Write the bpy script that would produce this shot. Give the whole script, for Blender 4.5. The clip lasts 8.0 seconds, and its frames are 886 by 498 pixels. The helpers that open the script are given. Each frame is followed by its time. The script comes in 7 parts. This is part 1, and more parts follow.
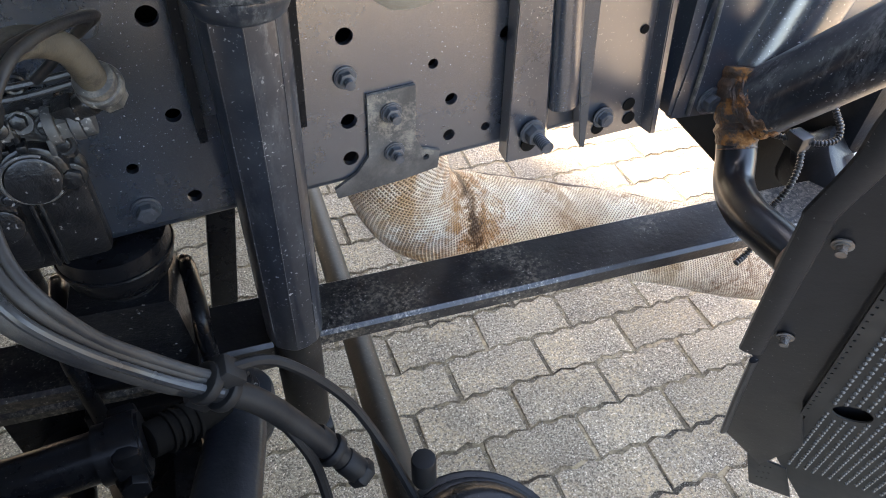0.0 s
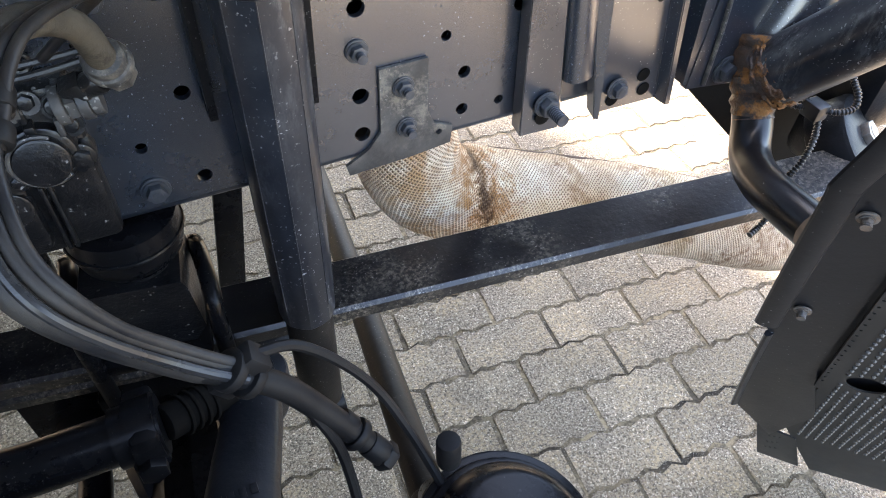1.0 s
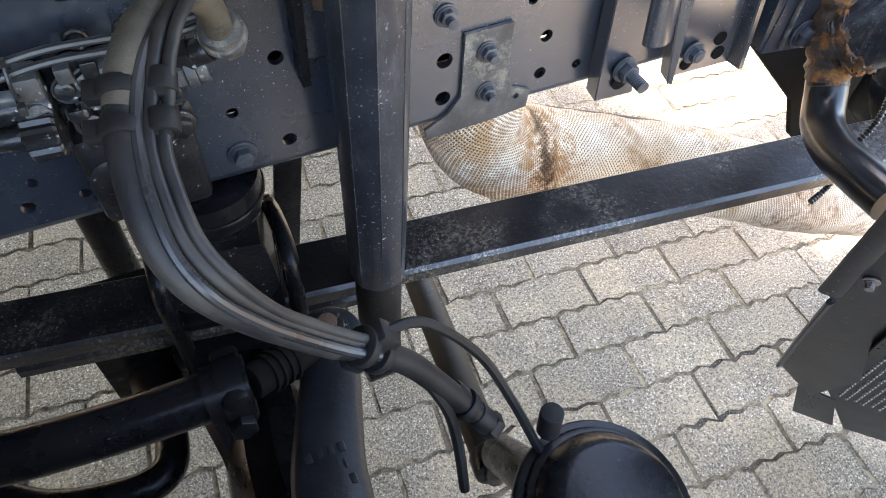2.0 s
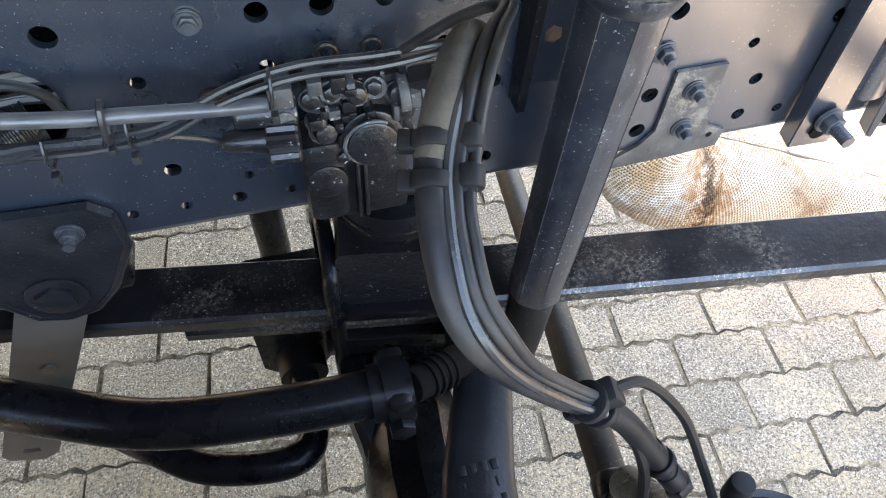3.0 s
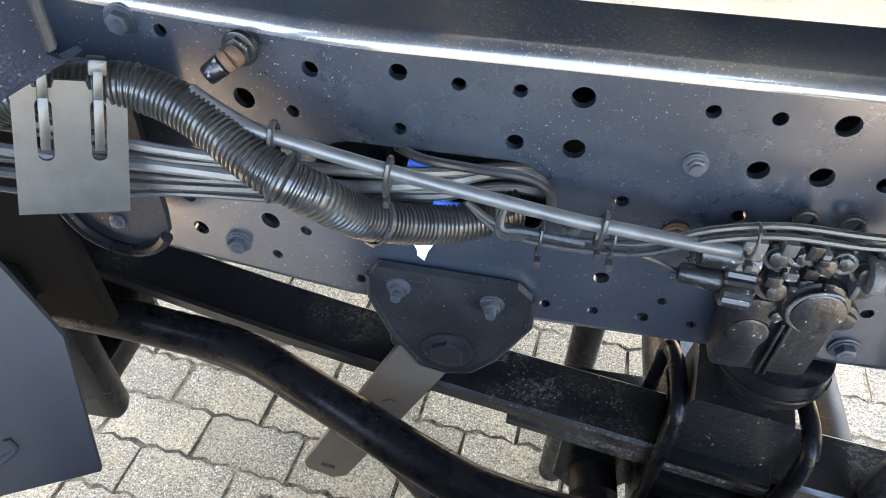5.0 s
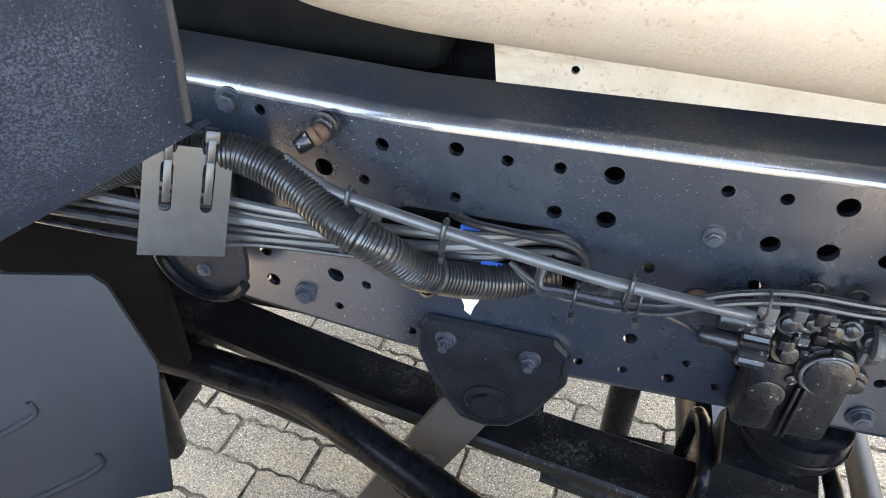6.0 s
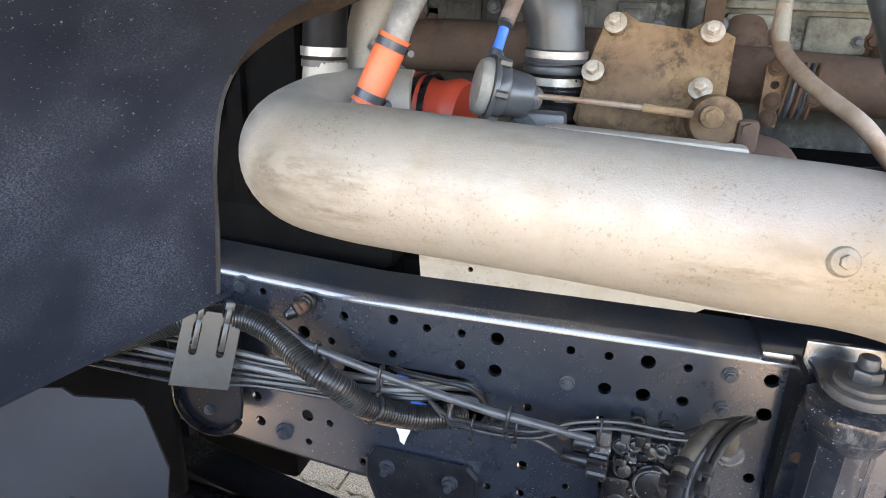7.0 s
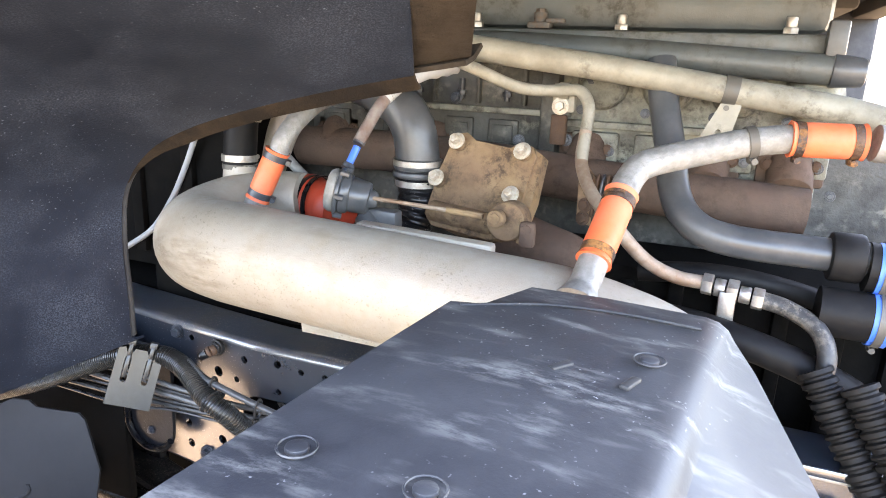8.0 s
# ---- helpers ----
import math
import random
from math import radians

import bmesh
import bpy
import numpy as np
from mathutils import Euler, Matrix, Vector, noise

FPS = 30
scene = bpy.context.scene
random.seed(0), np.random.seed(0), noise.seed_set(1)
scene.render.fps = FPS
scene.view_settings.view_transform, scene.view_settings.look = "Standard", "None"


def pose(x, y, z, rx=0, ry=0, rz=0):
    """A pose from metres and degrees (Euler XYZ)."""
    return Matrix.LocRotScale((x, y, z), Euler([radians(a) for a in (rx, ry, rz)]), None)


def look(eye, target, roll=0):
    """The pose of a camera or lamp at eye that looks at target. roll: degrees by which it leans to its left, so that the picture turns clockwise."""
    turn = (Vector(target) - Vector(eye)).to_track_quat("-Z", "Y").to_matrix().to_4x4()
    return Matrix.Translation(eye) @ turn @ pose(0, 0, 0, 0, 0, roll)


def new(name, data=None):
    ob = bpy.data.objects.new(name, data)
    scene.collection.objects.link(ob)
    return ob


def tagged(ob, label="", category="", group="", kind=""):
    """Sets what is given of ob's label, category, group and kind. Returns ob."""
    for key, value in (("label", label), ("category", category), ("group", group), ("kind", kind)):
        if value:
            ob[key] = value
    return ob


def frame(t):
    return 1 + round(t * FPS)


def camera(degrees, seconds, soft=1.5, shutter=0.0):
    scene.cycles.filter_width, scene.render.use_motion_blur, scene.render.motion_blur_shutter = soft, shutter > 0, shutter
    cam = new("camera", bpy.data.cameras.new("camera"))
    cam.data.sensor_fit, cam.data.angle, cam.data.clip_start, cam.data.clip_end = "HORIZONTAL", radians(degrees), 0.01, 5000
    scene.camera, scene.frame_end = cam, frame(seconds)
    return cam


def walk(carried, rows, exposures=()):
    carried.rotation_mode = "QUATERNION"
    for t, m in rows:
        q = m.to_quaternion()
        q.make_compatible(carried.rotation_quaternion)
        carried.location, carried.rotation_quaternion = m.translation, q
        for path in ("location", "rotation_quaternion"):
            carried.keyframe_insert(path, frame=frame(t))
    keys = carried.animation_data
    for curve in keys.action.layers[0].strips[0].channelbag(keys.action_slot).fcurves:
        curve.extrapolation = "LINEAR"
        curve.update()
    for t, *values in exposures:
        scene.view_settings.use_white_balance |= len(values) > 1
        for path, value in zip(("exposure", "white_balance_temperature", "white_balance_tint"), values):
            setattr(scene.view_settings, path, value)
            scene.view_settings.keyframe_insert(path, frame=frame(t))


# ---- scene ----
cam = camera(65.9, 8.0, soft=1.0)
PATH = [
    (0, (0.327, -0.608, 1.31), (1.002, 0.655, -0.086), 3.7),
    (0.5, (0.328, -0.607, 1.306), (1.002, 0.647, -0.099), 3.7),
    (1, (0.316, -0.588, 1.305), (0.972, 0.618, -0.149), 3.3),
    (1.2, (0.307, -0.575, 1.304), (0.954, 0.594, -0.184), 3.3),
    (2.3, (0.225, -0.521, 1.33), (0.768, 0.575, -0.253), 4.3),
    (2.5, (0.207, -0.503, 1.335), (0.708, 0.592, -0.262), 4.5),
    (3, (0.158, -0.469, 1.348), (0.529, 0.66, -0.261), 4.0),
    (3.5, (0.111, -0.45, 1.358), (0.367, 0.716, -0.247), 3.2),
    (4, (0.059, -0.447, 1.369), (0.185, 0.799, -0.191), 2.6),
    (4.5, (0.002, -0.453, 1.373), (0.006, 0.88, -0.118), 2.2),
    (5, (-0.036, -0.48, 1.377), (-0.25, 0.92, -0.036), 1.5),
    (5.2, (-0.04, -0.492, 1.379), (-0.356, 0.905, -0.016), 1.2),
    (6.3, (-0.006, -0.622, 1.441), (-0.395, 1.008, 0.35), 1.3),
    (6.5, (0.018, -0.68, 1.461), (-0.387, 1.027, 0.501), 1.4),
    (7, (0.125, -0.823, 1.532), (-0.327, 0.986, 0.81), 2.0),
    (7.5, (0.295, -0.924, 1.597), (-0.312, 0.874, 0.967), 2.1),
    (8, (0.539, -0.939, 1.639), (-0.174, 0.847, 1.088), 2.1),
]
walk(cam, [(t, look(eye, target, roll)) for t, eye, target, roll in PATH], exposures=[(0.0, 3.75, 7450, 13), (1.0, 3.8, 7450, 13), (2.5, 4.35, 7450, 13), (3.5, 4.9, 7450, 12), (4.5, 5.2, 7550, 11), (5.2, 5.15, 7550, 11), (6.5, 4.55, 7650, 16), (7.0, 4.45, 7750, 17), (7.5, 4.55, 7850, 17), (8.0, 4.7, 7950, 18)])


# ---- light ----
world = bpy.data.worlds.new("sky")
scene.world = world
world.use_nodes = True
wn = world.node_tree
sky = wn.nodes.new("ShaderNodeTexSky")
sky.sky_type, sky.sun_disc = "NISHITA", False
SUN_EL, SUN_AZ = 67.0, 330.0
sky.sun_elevation, sky.sun_rotation = radians(SUN_EL), radians(SUN_AZ)
sky.air_density, sky.dust_density, sky.ozone_density = 1.0, 2.0, 1.0
wn.links.new(sky.outputs["Color"], wn.nodes["Background"].inputs["Color"])
wn.nodes["Background"].inputs["Strength"].default_value = 0.15
sun = new("sun", bpy.data.lights.new("sun", "SUN"))
sun.data.energy, sun.data.angle, sun.data.color = 2.75, radians(3), (1.0, 0.965, 0.92)
_d = Vector((math.sin(radians(SUN_AZ)) * math.cos(radians(SUN_EL)), math.cos(radians(SUN_AZ)) * math.cos(radians(SUN_EL)), math.sin(radians(SUN_EL))))
sun.matrix_world = look(_d * 20, (0, 0, 0))


# ---- materials ----
def mat(name, base, rough=0.5, metal=0.0, second=None, amount=0.5, scale=20.0, dust=None, dust_amount=0.0, dust_scale=9.0,
        bump=0.0, bump_scale=220.0, speck=None, speck_scale=260.0, speck_cut=0.72, coat=0.0, coat_ior=1.75, coat_rough=0.14, rand=0.0, crust=None, crust_scale=5.0, crust_cut=0.52, crust_fine=16, crust_stretch=None, spec=0.5, speck_patch=6.0, dust_edge=(0.42, 0.68), bump_depth=0.0015):
    """A surface of one kind: base colour with a second tone, a film of dust or rust in patches, small specks and a fine relief."""
    m = bpy.data.materials.new(name)
    m.use_nodes = True
    nt = m.node_tree
    n, l = nt.nodes, nt.links
    bsdf = n["Principled BSDF"]
    geo = n.new("ShaderNodeNewGeometry")

    def noise_tex(sc, detail=5.0, rough_=0.6, stretch=None):
        t = n.new("ShaderNodeTexNoise")
        t.inputs["Scale"].default_value, t.inputs["Detail"].default_value, t.inputs["Roughness"].default_value = sc, detail, rough_
        if stretch:
            vm = n.new("ShaderNodeVectorMath")
            vm.operation, vm.inputs[1].default_value = "MULTIPLY", stretch
            l.new(geo.outputs["Position"], vm.inputs[0])
            l.new(vm.outputs["Vector"], t.inputs["Vector"])
        else:
            l.new(geo.outputs["Position"], t.inputs["Vector"])
        return t.outputs["Fac"]

    def ramp(fac, a, b):
        r = n.new("ShaderNodeMapRange")
        r.inputs["From Min"].default_value, r.inputs["From Max"].default_value = a, b
        l.new(fac, r.inputs["Value"])
        return r.outputs["Result"]

    def mix(fac, a, b, k=1.0):
        x = n.new("ShaderNodeMix")
        x.data_type = "RGBA"
        if k != 1.0:
            mu = n.new("ShaderNodeMath")
            mu.operation, mu.inputs[1].default_value = "MULTIPLY", k
            l.new(fac, mu.inputs[0])
            fac = mu.outputs[0]
        l.new(fac, x.inputs["Factor"])
        for sock, v in ((x.inputs["A"], a), (x.inputs["B"], b)):
            if isinstance(v, tuple):
                sock.default_value = (*v, 1)
            else:
                l.new(v, sock)
        return x.outputs["Result"]

    col = base
    tone = noise_tex(scale)
    col = mix(ramp(tone, 0.35, 0.65), base, second or tuple(c * 0.7 for c in base), amount)
    rough_out = None
    if dust:
        f = ramp(noise_tex(dust_scale, 8.0, 0.7), *dust_edge)
        col = mix(f, col, dust, dust_amount)
        mr = n.new("ShaderNodeMapRange")
        mr.inputs["To Min"].default_value, mr.inputs["To Max"].default_value = rough, min(1.0, rough + 0.45 * dust_amount + 0.05)
        l.new(f, mr.inputs["Value"])
        rough_out = mr.outputs["Result"]
    if speck:
        sm = n.new("ShaderNodeMath")
        sm.operation = "MULTIPLY"
        l.new(ramp(noise_tex(speck_scale, 2.0), speck_cut - 0.02, speck_cut + 0.05), sm.inputs[0])
        l.new(ramp(noise_tex(speck_patch, 3.0), 0.42, 0.62), sm.inputs[1])
        col = mix(sm.outputs[0], col, speck, 0.85)
    if crust:
        # dried dirt: a fine broken pattern inside wide patches
        pm = n.new("ShaderNodeMath")
        pm.operation = "MULTIPLY"
        l.new(ramp(noise_tex(crust_scale, 3.0, 0.6, crust_stretch), crust_cut - 0.08, crust_cut + 0.08), pm.inputs[0])
        l.new(ramp(noise_tex(crust_scale * crust_fine, 9.0, 0.75, crust_stretch), 0.46, 0.60), pm.inputs[1])
        col = mix(pm.outputs[0], col, crust, 0.85)
    if rand:
        oi = n.new("ShaderNodeObjectInfo")
        hv = n.new("ShaderNodeHueSaturation")
        mr = n.new("ShaderNodeMapRange")
        mr.inputs["To Min"].default_value, mr.inputs["To Max"].default_value = 1 - rand, 1 + rand
        l.new(oi.outputs["Random"], mr.inputs["Value"])
        l.new(mr.outputs["Result"], hv.inputs["Value"])
        l.new(col, hv.inputs["Color"])
        col = hv.outputs["Color"]
    l.new(col, bsdf.inputs["Base Color"])
    bsdf.inputs["Metallic"].default_value = metal
    bsdf.inputs["Roughness"].default_value = rough
    if rough_out:
        l.new(rough_out, bsdf.inputs["Roughness"])
    bsdf.inputs["Specular IOR Level"].default_value = spec
    bsdf.inputs["Coat Weight"].default_value = coat
    bsdf.inputs["Coat Roughness"].default_value = coat_rough
    bsdf.inputs["Coat IOR"].default_value = coat_ior
    if bump:
        b = n.new("ShaderNodeBump")
        b.inputs["Strength"].default_value, b.inputs["Distance"].default_value = min(1.0, bump), bump_depth
        l.new(noise_tex(bump_scale, 4.0, 0.7), b.inputs["Height"])
        l.new(b.outputs["Normal"], bsdf.inputs["Normal"])
    return m


M_RAIL = mat("chassis_paint", (0.011, 0.0165, 0.026), 0.34, second=(0.015, 0.021, 0.031), scale=6, dust=(0.07, 0.080, 0.094), dust_amount=0.14, dust_scale=5, speck=(0.46, 0.47, 0.48), speck_scale=330, speck_cut=0.69, speck_patch=4.0, bump=0.06, bump_scale=60, spec=0.35, coat=1.0, coat_ior=2.15, coat_rough=0.24)
M_BLACK = mat("black_paint", (0.0036, 0.004, 0.0052), 0.25, second=(0.007, 0.0074, 0.0088), scale=14, dust=(0.04, 0.037, 0.033), dust_amount=0.1, dust_scale=12, speck=(0.2, 0.2, 0.2), speck_scale=330, speck_cut=0.70, bump=0.2, bump_scale=120, spec=0.16)
# near-black without gloss: shade painted into gaps and openings, also plain black parts
M_VOID = mat("matte_black_void", (0.004, 0.0038, 0.0036), 0.85, second=(0.007, 0.0066, 0.006), scale=12, dust=(0.02, 0.018, 0.015), dust_amount=0.3, dust_scale=20, bump=0.5, bump_scale=80, spec=0.06)
M_LEAF = mat("leaf_paint", (0.0055, 0.0058, 0.0075), 0.28, second=(0.009, 0.0095, 0.0115), scale=8, dust=(0.05, 0.046, 0.041), dust_amount=0.2, dust_scale=22, speck=(0.50, 0.49, 0.47), speck_scale=300, speck_cut=0.675, speck_patch=5.0, bump=0.6, bump_scale=90, crust=(0.19, 0.165, 0.13), crust_scale=5.0, crust_cut=0.56, crust_fine=30, spec=0.4, coat=0.35, coat_ior=1.55)
M_CAST = mat("cast_iron_paint", (0.0092, 0.0105, 0.0130), 0.36, second=(0.0055, 0.0062, 0.0076), scale=30, dust=(0.06, 0.064, 0.07), dust_amount=0.18, dust_scale=14, speck=(0.30, 0.31, 0.32), speck_scale=300, speck_cut=0.715, speck_patch=9, bump=0.5, bump_scale=110, spec=0.2, coat=0.12, coat_ior=1.5, coat_rough=0.2)
M_SHOCK = mat("damper_paint", (0.0085, 0.0112, 0.0168), 0.32, second=(0.012, 0.0152, 0.0215), scale=9, dust=(0.07, 0.078, 0.09), dust_amount=0.16, dust_scale=22, speck=(0.42, 0.43, 0.44), speck_scale=230, speck_cut=0.665, speck_patch=9, bump=0.14, bump_scale=70, coat=0.5, coat_ior=1.6, coat_rough=0.16, spec=0.4, crust=(0.13, 0.135, 0.14), crust_scale=9, crust_cut=0.575, crust_fine=14, crust_stretch=(1.0, 1.0, 0.3))
M_RUBBER = mat("rubber", (0.006, 0.006, 0.0068), 0.5, second=(0.014, 0.014, 0.014), scale=25, dust=(0.05, 0.046, 0.040), dust_amount=0.16, dust_scale=16, bump=0.12, spec=0.14)
M_HOSE = mat("dusty_air_hose", (0.011, 0.011, 0.0125), 0.38, second=(0.018, 0.0175, 0.018), scale=18, dust=(0.09, 0.079, 0.064), dust_amount=0.32, dust_scale=9, bump=0.2, bump_scale=300, spec=0.2)
M_KHAKI = mat("khaki_hose_sleeve", (0.062, 0.054, 0.041), 0.65, second=(0.042, 0.036, 0.028), scale=24, amount=0.8, dust=(0.105, 0.092, 0.070), dust_amount=0.45, dust_scale=30, bump=0.5, bump_scale=380, spec=0.25, crust=(0.022, 0.019, 0.016), crust_scale=20, crust_cut=0.54, crust_fine=5)
M_WORN = mat("worn_bracket_paint", (0.022, 0.023, 0.025), 0.45, second=(0.036, 0.036, 0.037), scale=20, dust=(0.14, 0.132, 0.12), dust_amount=0.4, dust_scale=25, speck=(0.4, 0.39, 0.37), speck_scale=200, speck_cut=0.65, bump=0.4, bump_scale=120, crust=(0.16, 0.145, 0.12), crust_scale=12, crust_cut=0.53, crust_fine=8)
M_FLANGE = mat("dusty_flange_paint", (0.024, 0.030, 0.042), 0.32, second=(0.034, 0.040, 0.050), scale=6, dust=(0.16, 0.13, 0.095), dust_amount=0.5, dust_scale=11, speck=(0.24, 0.20, 0.15), speck_scale=420, speck_cut=0.62, speck_patch=3.0, bump=0.2, bump_scale=200, coat=1.0, coat_ior=1.7, coat_rough=0.10)
M_CONDUIT = mat("shiny_conduit_plastic", (0.011, 0.0115, 0.012), 0.30, second=(0.017, 0.0175, 0.0175), scale=20, dust=(0.09, 0.085, 0.075), dust_amount=0.14, dust_scale=25, spec=0.35, coat=0.45, coat_ior=1.55, coat_rough=0.2)
M_CLAMP = mat("satin_clamp_plastic", (0.015, 0.0165, 0.018), 0.34, second=(0.022, 0.024, 0.025), scale=30, dust=(0.10, 0.10, 0.095), dust_amount=0.12, dust_scale=40, bump=0.15, bump_scale=300, coat=0.25, coat_ior=1.6, coat_rough=0.2, spec=0.35)
M_CABLE = mat("black_cable", (0.014, 0.0145, 0.016), 0.27, second=(0.020, 0.0205, 0.022), scale=20, dust=(0.16, 0.155, 0.15), dust_amount=0.12, dust_scale=15, spec=0.35)
M_PIPE = mat("grey_air_line", (0.040, 0.042, 0.046), 0.28, second=(0.05, 0.052, 0.055), scale=15, dust=(0.20, 0.19, 0.175), dust_amount=0.25, dust_scale=15)
M_PLASTIC = mat("black_plastic", (0.022, 0.023, 0.026), 0.48, second=(0.032, 0.033, 0.036), scale=12, dust=(0.15, 0.15, 0.15), dust_amount=0.3, dust_scale=7, speck=(0.4, 0.4, 0.4), speck_scale=190, speck_cut=0.74, bump=0.2, bump_scale=420, spec=0.3)
M_FENDER = mat("fender_plastic", (0.0095, 0.0122, 0.0190), 0.40, second=(0.0135, 0.0165, 0.0245), scale=3, dust=(0.030, 0.038, 0.056), dust_amount=0.24, dust_scale=4, speck=(0.16, 0.18, 0.21), speck_scale=260, speck_cut=0.69, speck_patch=5, bump=0.22, bump_scale=350, crust=(0.055, 0.066, 0.088), crust_scale=4.5, crust_cut=0.56, crust_fine=110, spec=0.12, coat=0.0, coat_ior=1.5, coat_rough=0.3)
M_FLAP = mat("grey_plastic", (0.022, 0.0232, 0.0255), 0.55, second=(0.026, 0.0275, 0.030), scale=5, dust=(0.06, 0.06, 0.062), dust_amount=0.2, bump=0.12, bump_scale=400, spec=0.18)
M_COVER = mat("scuffed_cover_plastic", (0.030, 0.031, 0.036), 0.42, second=(0.048, 0.049, 0.055), scale=4, dust=(0.12, 0.12, 0.125), dust_amount=0.4, dust_scale=5, speck=(0.32, 0.32, 0.32), speck_scale=180, speck_cut=0.69, bump=0.15, bump_scale=300, crust=(0.19, 0.187, 0.18), crust_scale=12, crust_cut=0.575, crust_fine=4, crust_stretch=(0.45, 1.5, 1.0), spec=0.3, coat=0.06)
M_ALU = mat("cast_aluminium", (0.36, 0.330, 0.282), 0.46, 0.32, second=(0.30, 0.276, 0.236), scale=6, dust=(0.30, 0.25, 0.18), dust_amount=0.4, dust_scale=18, bump=0.55, bump_scale=420, speck=(0.20, 0.17, 0.13), speck_scale=240, speck_cut=0.62, crust=(0.115, 0.085, 0.052), crust_scale=7.0, crust_cut=0.585, crust_fine=5, crust_stretch=(0.22, 1.0, 1.0))
M_BRIGHT = mat("bright_aluminium_pipe", (0.29, 0.29, 0.28), 0.5, 0.35, second=(0.15, 0.15, 0.145), scale=70, amount=0.8, dust=(0.20, 0.18, 0.15), dust_amount=0.55, dust_scale=16, bump=0.8, bump_scale=110, bump_depth=0.002)
M_ZINC = mat("zinc_bolt", (0.45, 0.44, 0.42), 0.36, 0.8, second=(0.3, 0.28, 0.25), scale=60, dust=(0.3, 0.22, 0.14), dust_amount=0.4, dust_scale=60, bump=0.2)
M_PAINTBOLT = mat("painted_bolt", (0.022, 0.027, 0.036), 0.3, second=(0.045, 0.05, 0.057), scale=120, dust=(0.2, 0.2, 0.2), dust_amount=0.18, dust_scale=80, bump=0.2)
M_RUSTBOLT = mat("rusty_bolt", (0.060, 0.032, 0.019), 0.7, 0.1, second=(0.095, 0.052, 0.031), scale=90, bump=0.6, dust=(0.12, 0.062, 0.033), dust_amount=0.4, dust_scale=120)
M_RUST = mat("rusty_casting", (0.22, 0.138, 0.078), 0.75, 0.1, second=(0.115, 0.066, 0.038), scale=11, amount=0.9, dust=(0.34, 0.235, 0.125), dust_amount=0.55, dust_scale=9, bump=0.8, bump_scale=170, bump_depth=0.0025, crust=(0.045, 0.027, 0.018), crust_scale=12, crust_cut=0.51, crust_fine=5)
M_MANIFOLD = mat("rusty_manifold", (0.105, 0.064, 0.046), 0.8, 0.1, second=(0.050, 0.031, 0.024), scale=16, dust=(0.17, 0.118, 0.085), dust_amount=0.45, dust_scale=12, crust=(0.055, 0.030, 0.020), crust_scale=11, crust_cut=0.53, crust_fine=5, bump=0.8, bump_scale=150)
M_RUSTPIPE = mat("rusty_thin_pipe", (0.24, 0.185, 0.14), 0.55, 0.3, second=(0.20, 0.11, 0.065), scale=12, amount=0.8, dust=(0.5, 0.46, 0.40), dust_amount=0.5, dust_scale=20, bump=0.2)
M_PALEHOSE = mat("pale_grey_hose", (0.42, 0.43, 0.44), 0.45, second=(0.33, 0.34, 0.35), scale=20, dust=(0.2, 0.19, 0.17), dust_amount=0.3, dust_scale=14)
M_SLEEVE = mat("scorched_sleeve", (0.10, 0.078, 0.068), 0.6, second=(0.21, 0.20, 0.19), scale=40, amount=0.9, dust=(0.16, 0.075, 0.05), dust_amount=0.6, dust_scale=22, bump=0.5, bump_scale=200)
M_ORANGE = mat("orange_silicone", (0.72, 0.13, 0.045), 0.5, second=(0.62, 0.10, 0.035), scale=30, dust=(0.5, 0.25, 0.17), dust_amount=0.35, dust_scale=12, bump=0.12, bump_scale=300)
M_RED = mat("red_silicone", (0.40, 0.045, 0.02), 0.5, second=(0.34, 0.038, 0.018), scale=30, bump=0.12)
M_BLUE = mat("blue_plastic", (0.04, 0.16, 0.62), 0.4, second=(0.03, 0.12, 0.5), scale=30)
M_CREAM = mat("cream_painted_pipe", (0.29, 0.275, 0.222), 0.5, 0.1, second=(0.22, 0.205, 0.165), scale=16, amount=0.9, dust=(0.13, 0.108, 0.078), dust_amount=0.6, dust_scale=14, bump=0.35, bump_scale=120, crust=(0.07, 0.055, 0.038), crust_scale=12, crust_cut=0.56, crust_fine=5)
M_BLOCK = mat("engine_paint", (0.26, 0.262, 0.215), 0.6, 0.0, second=(0.15, 0.148, 0.122), scale=14, amount=0.8, dust=(0.038, 0.031, 0.024), dust_amount=0.85, dust_scale=13, bump=0.7, bump_scale=110, bump_depth=0.003, crust=(0.018, 0.014, 0.011), crust_scale=15, crust_cut=0.53, crust_fine=5)
M_COVERGREY = mat("valve_cover_paint", (0.085, 0.095, 0.095), 0.40, 0.1, second=(0.050, 0.056, 0.057), scale=8, amount=0.8, dust=(0.12, 0.11, 0.09), dust_amount=0.45, dust_scale=9, bump=0.3, crust=(0.025, 0.022, 0.018), crust_scale=9, crust_cut=0.55, crust_fine=6)
# grimy head paint, darkened to put shade into the block, panels and ribs
M_HEADSHADE = mat("grimy_shaded_head_paint", (0.060, 0.060, 0.052), 0.55, second=(0.030, 0.030, 0.027), scale=14, amount=0.8, dust=(0.011, 0.0095, 0.008), dust_amount=0.7, dust_scale=12, bump=0.6, bump_scale=110, bump_depth=0.003, crust=(0.14, 0.135, 0.11), crust_scale=16, crust_cut=0.58, crust_fine=4)
M_BLACKPIPE = mat("satin_black_pipe", (0.045, 0.05, 0.056), 0.30, 0.1, second=(0.06, 0.065, 0.07), scale=10, dust=(0.16, 0.15, 0.14), dust_amount=0.3, dust_scale=10)
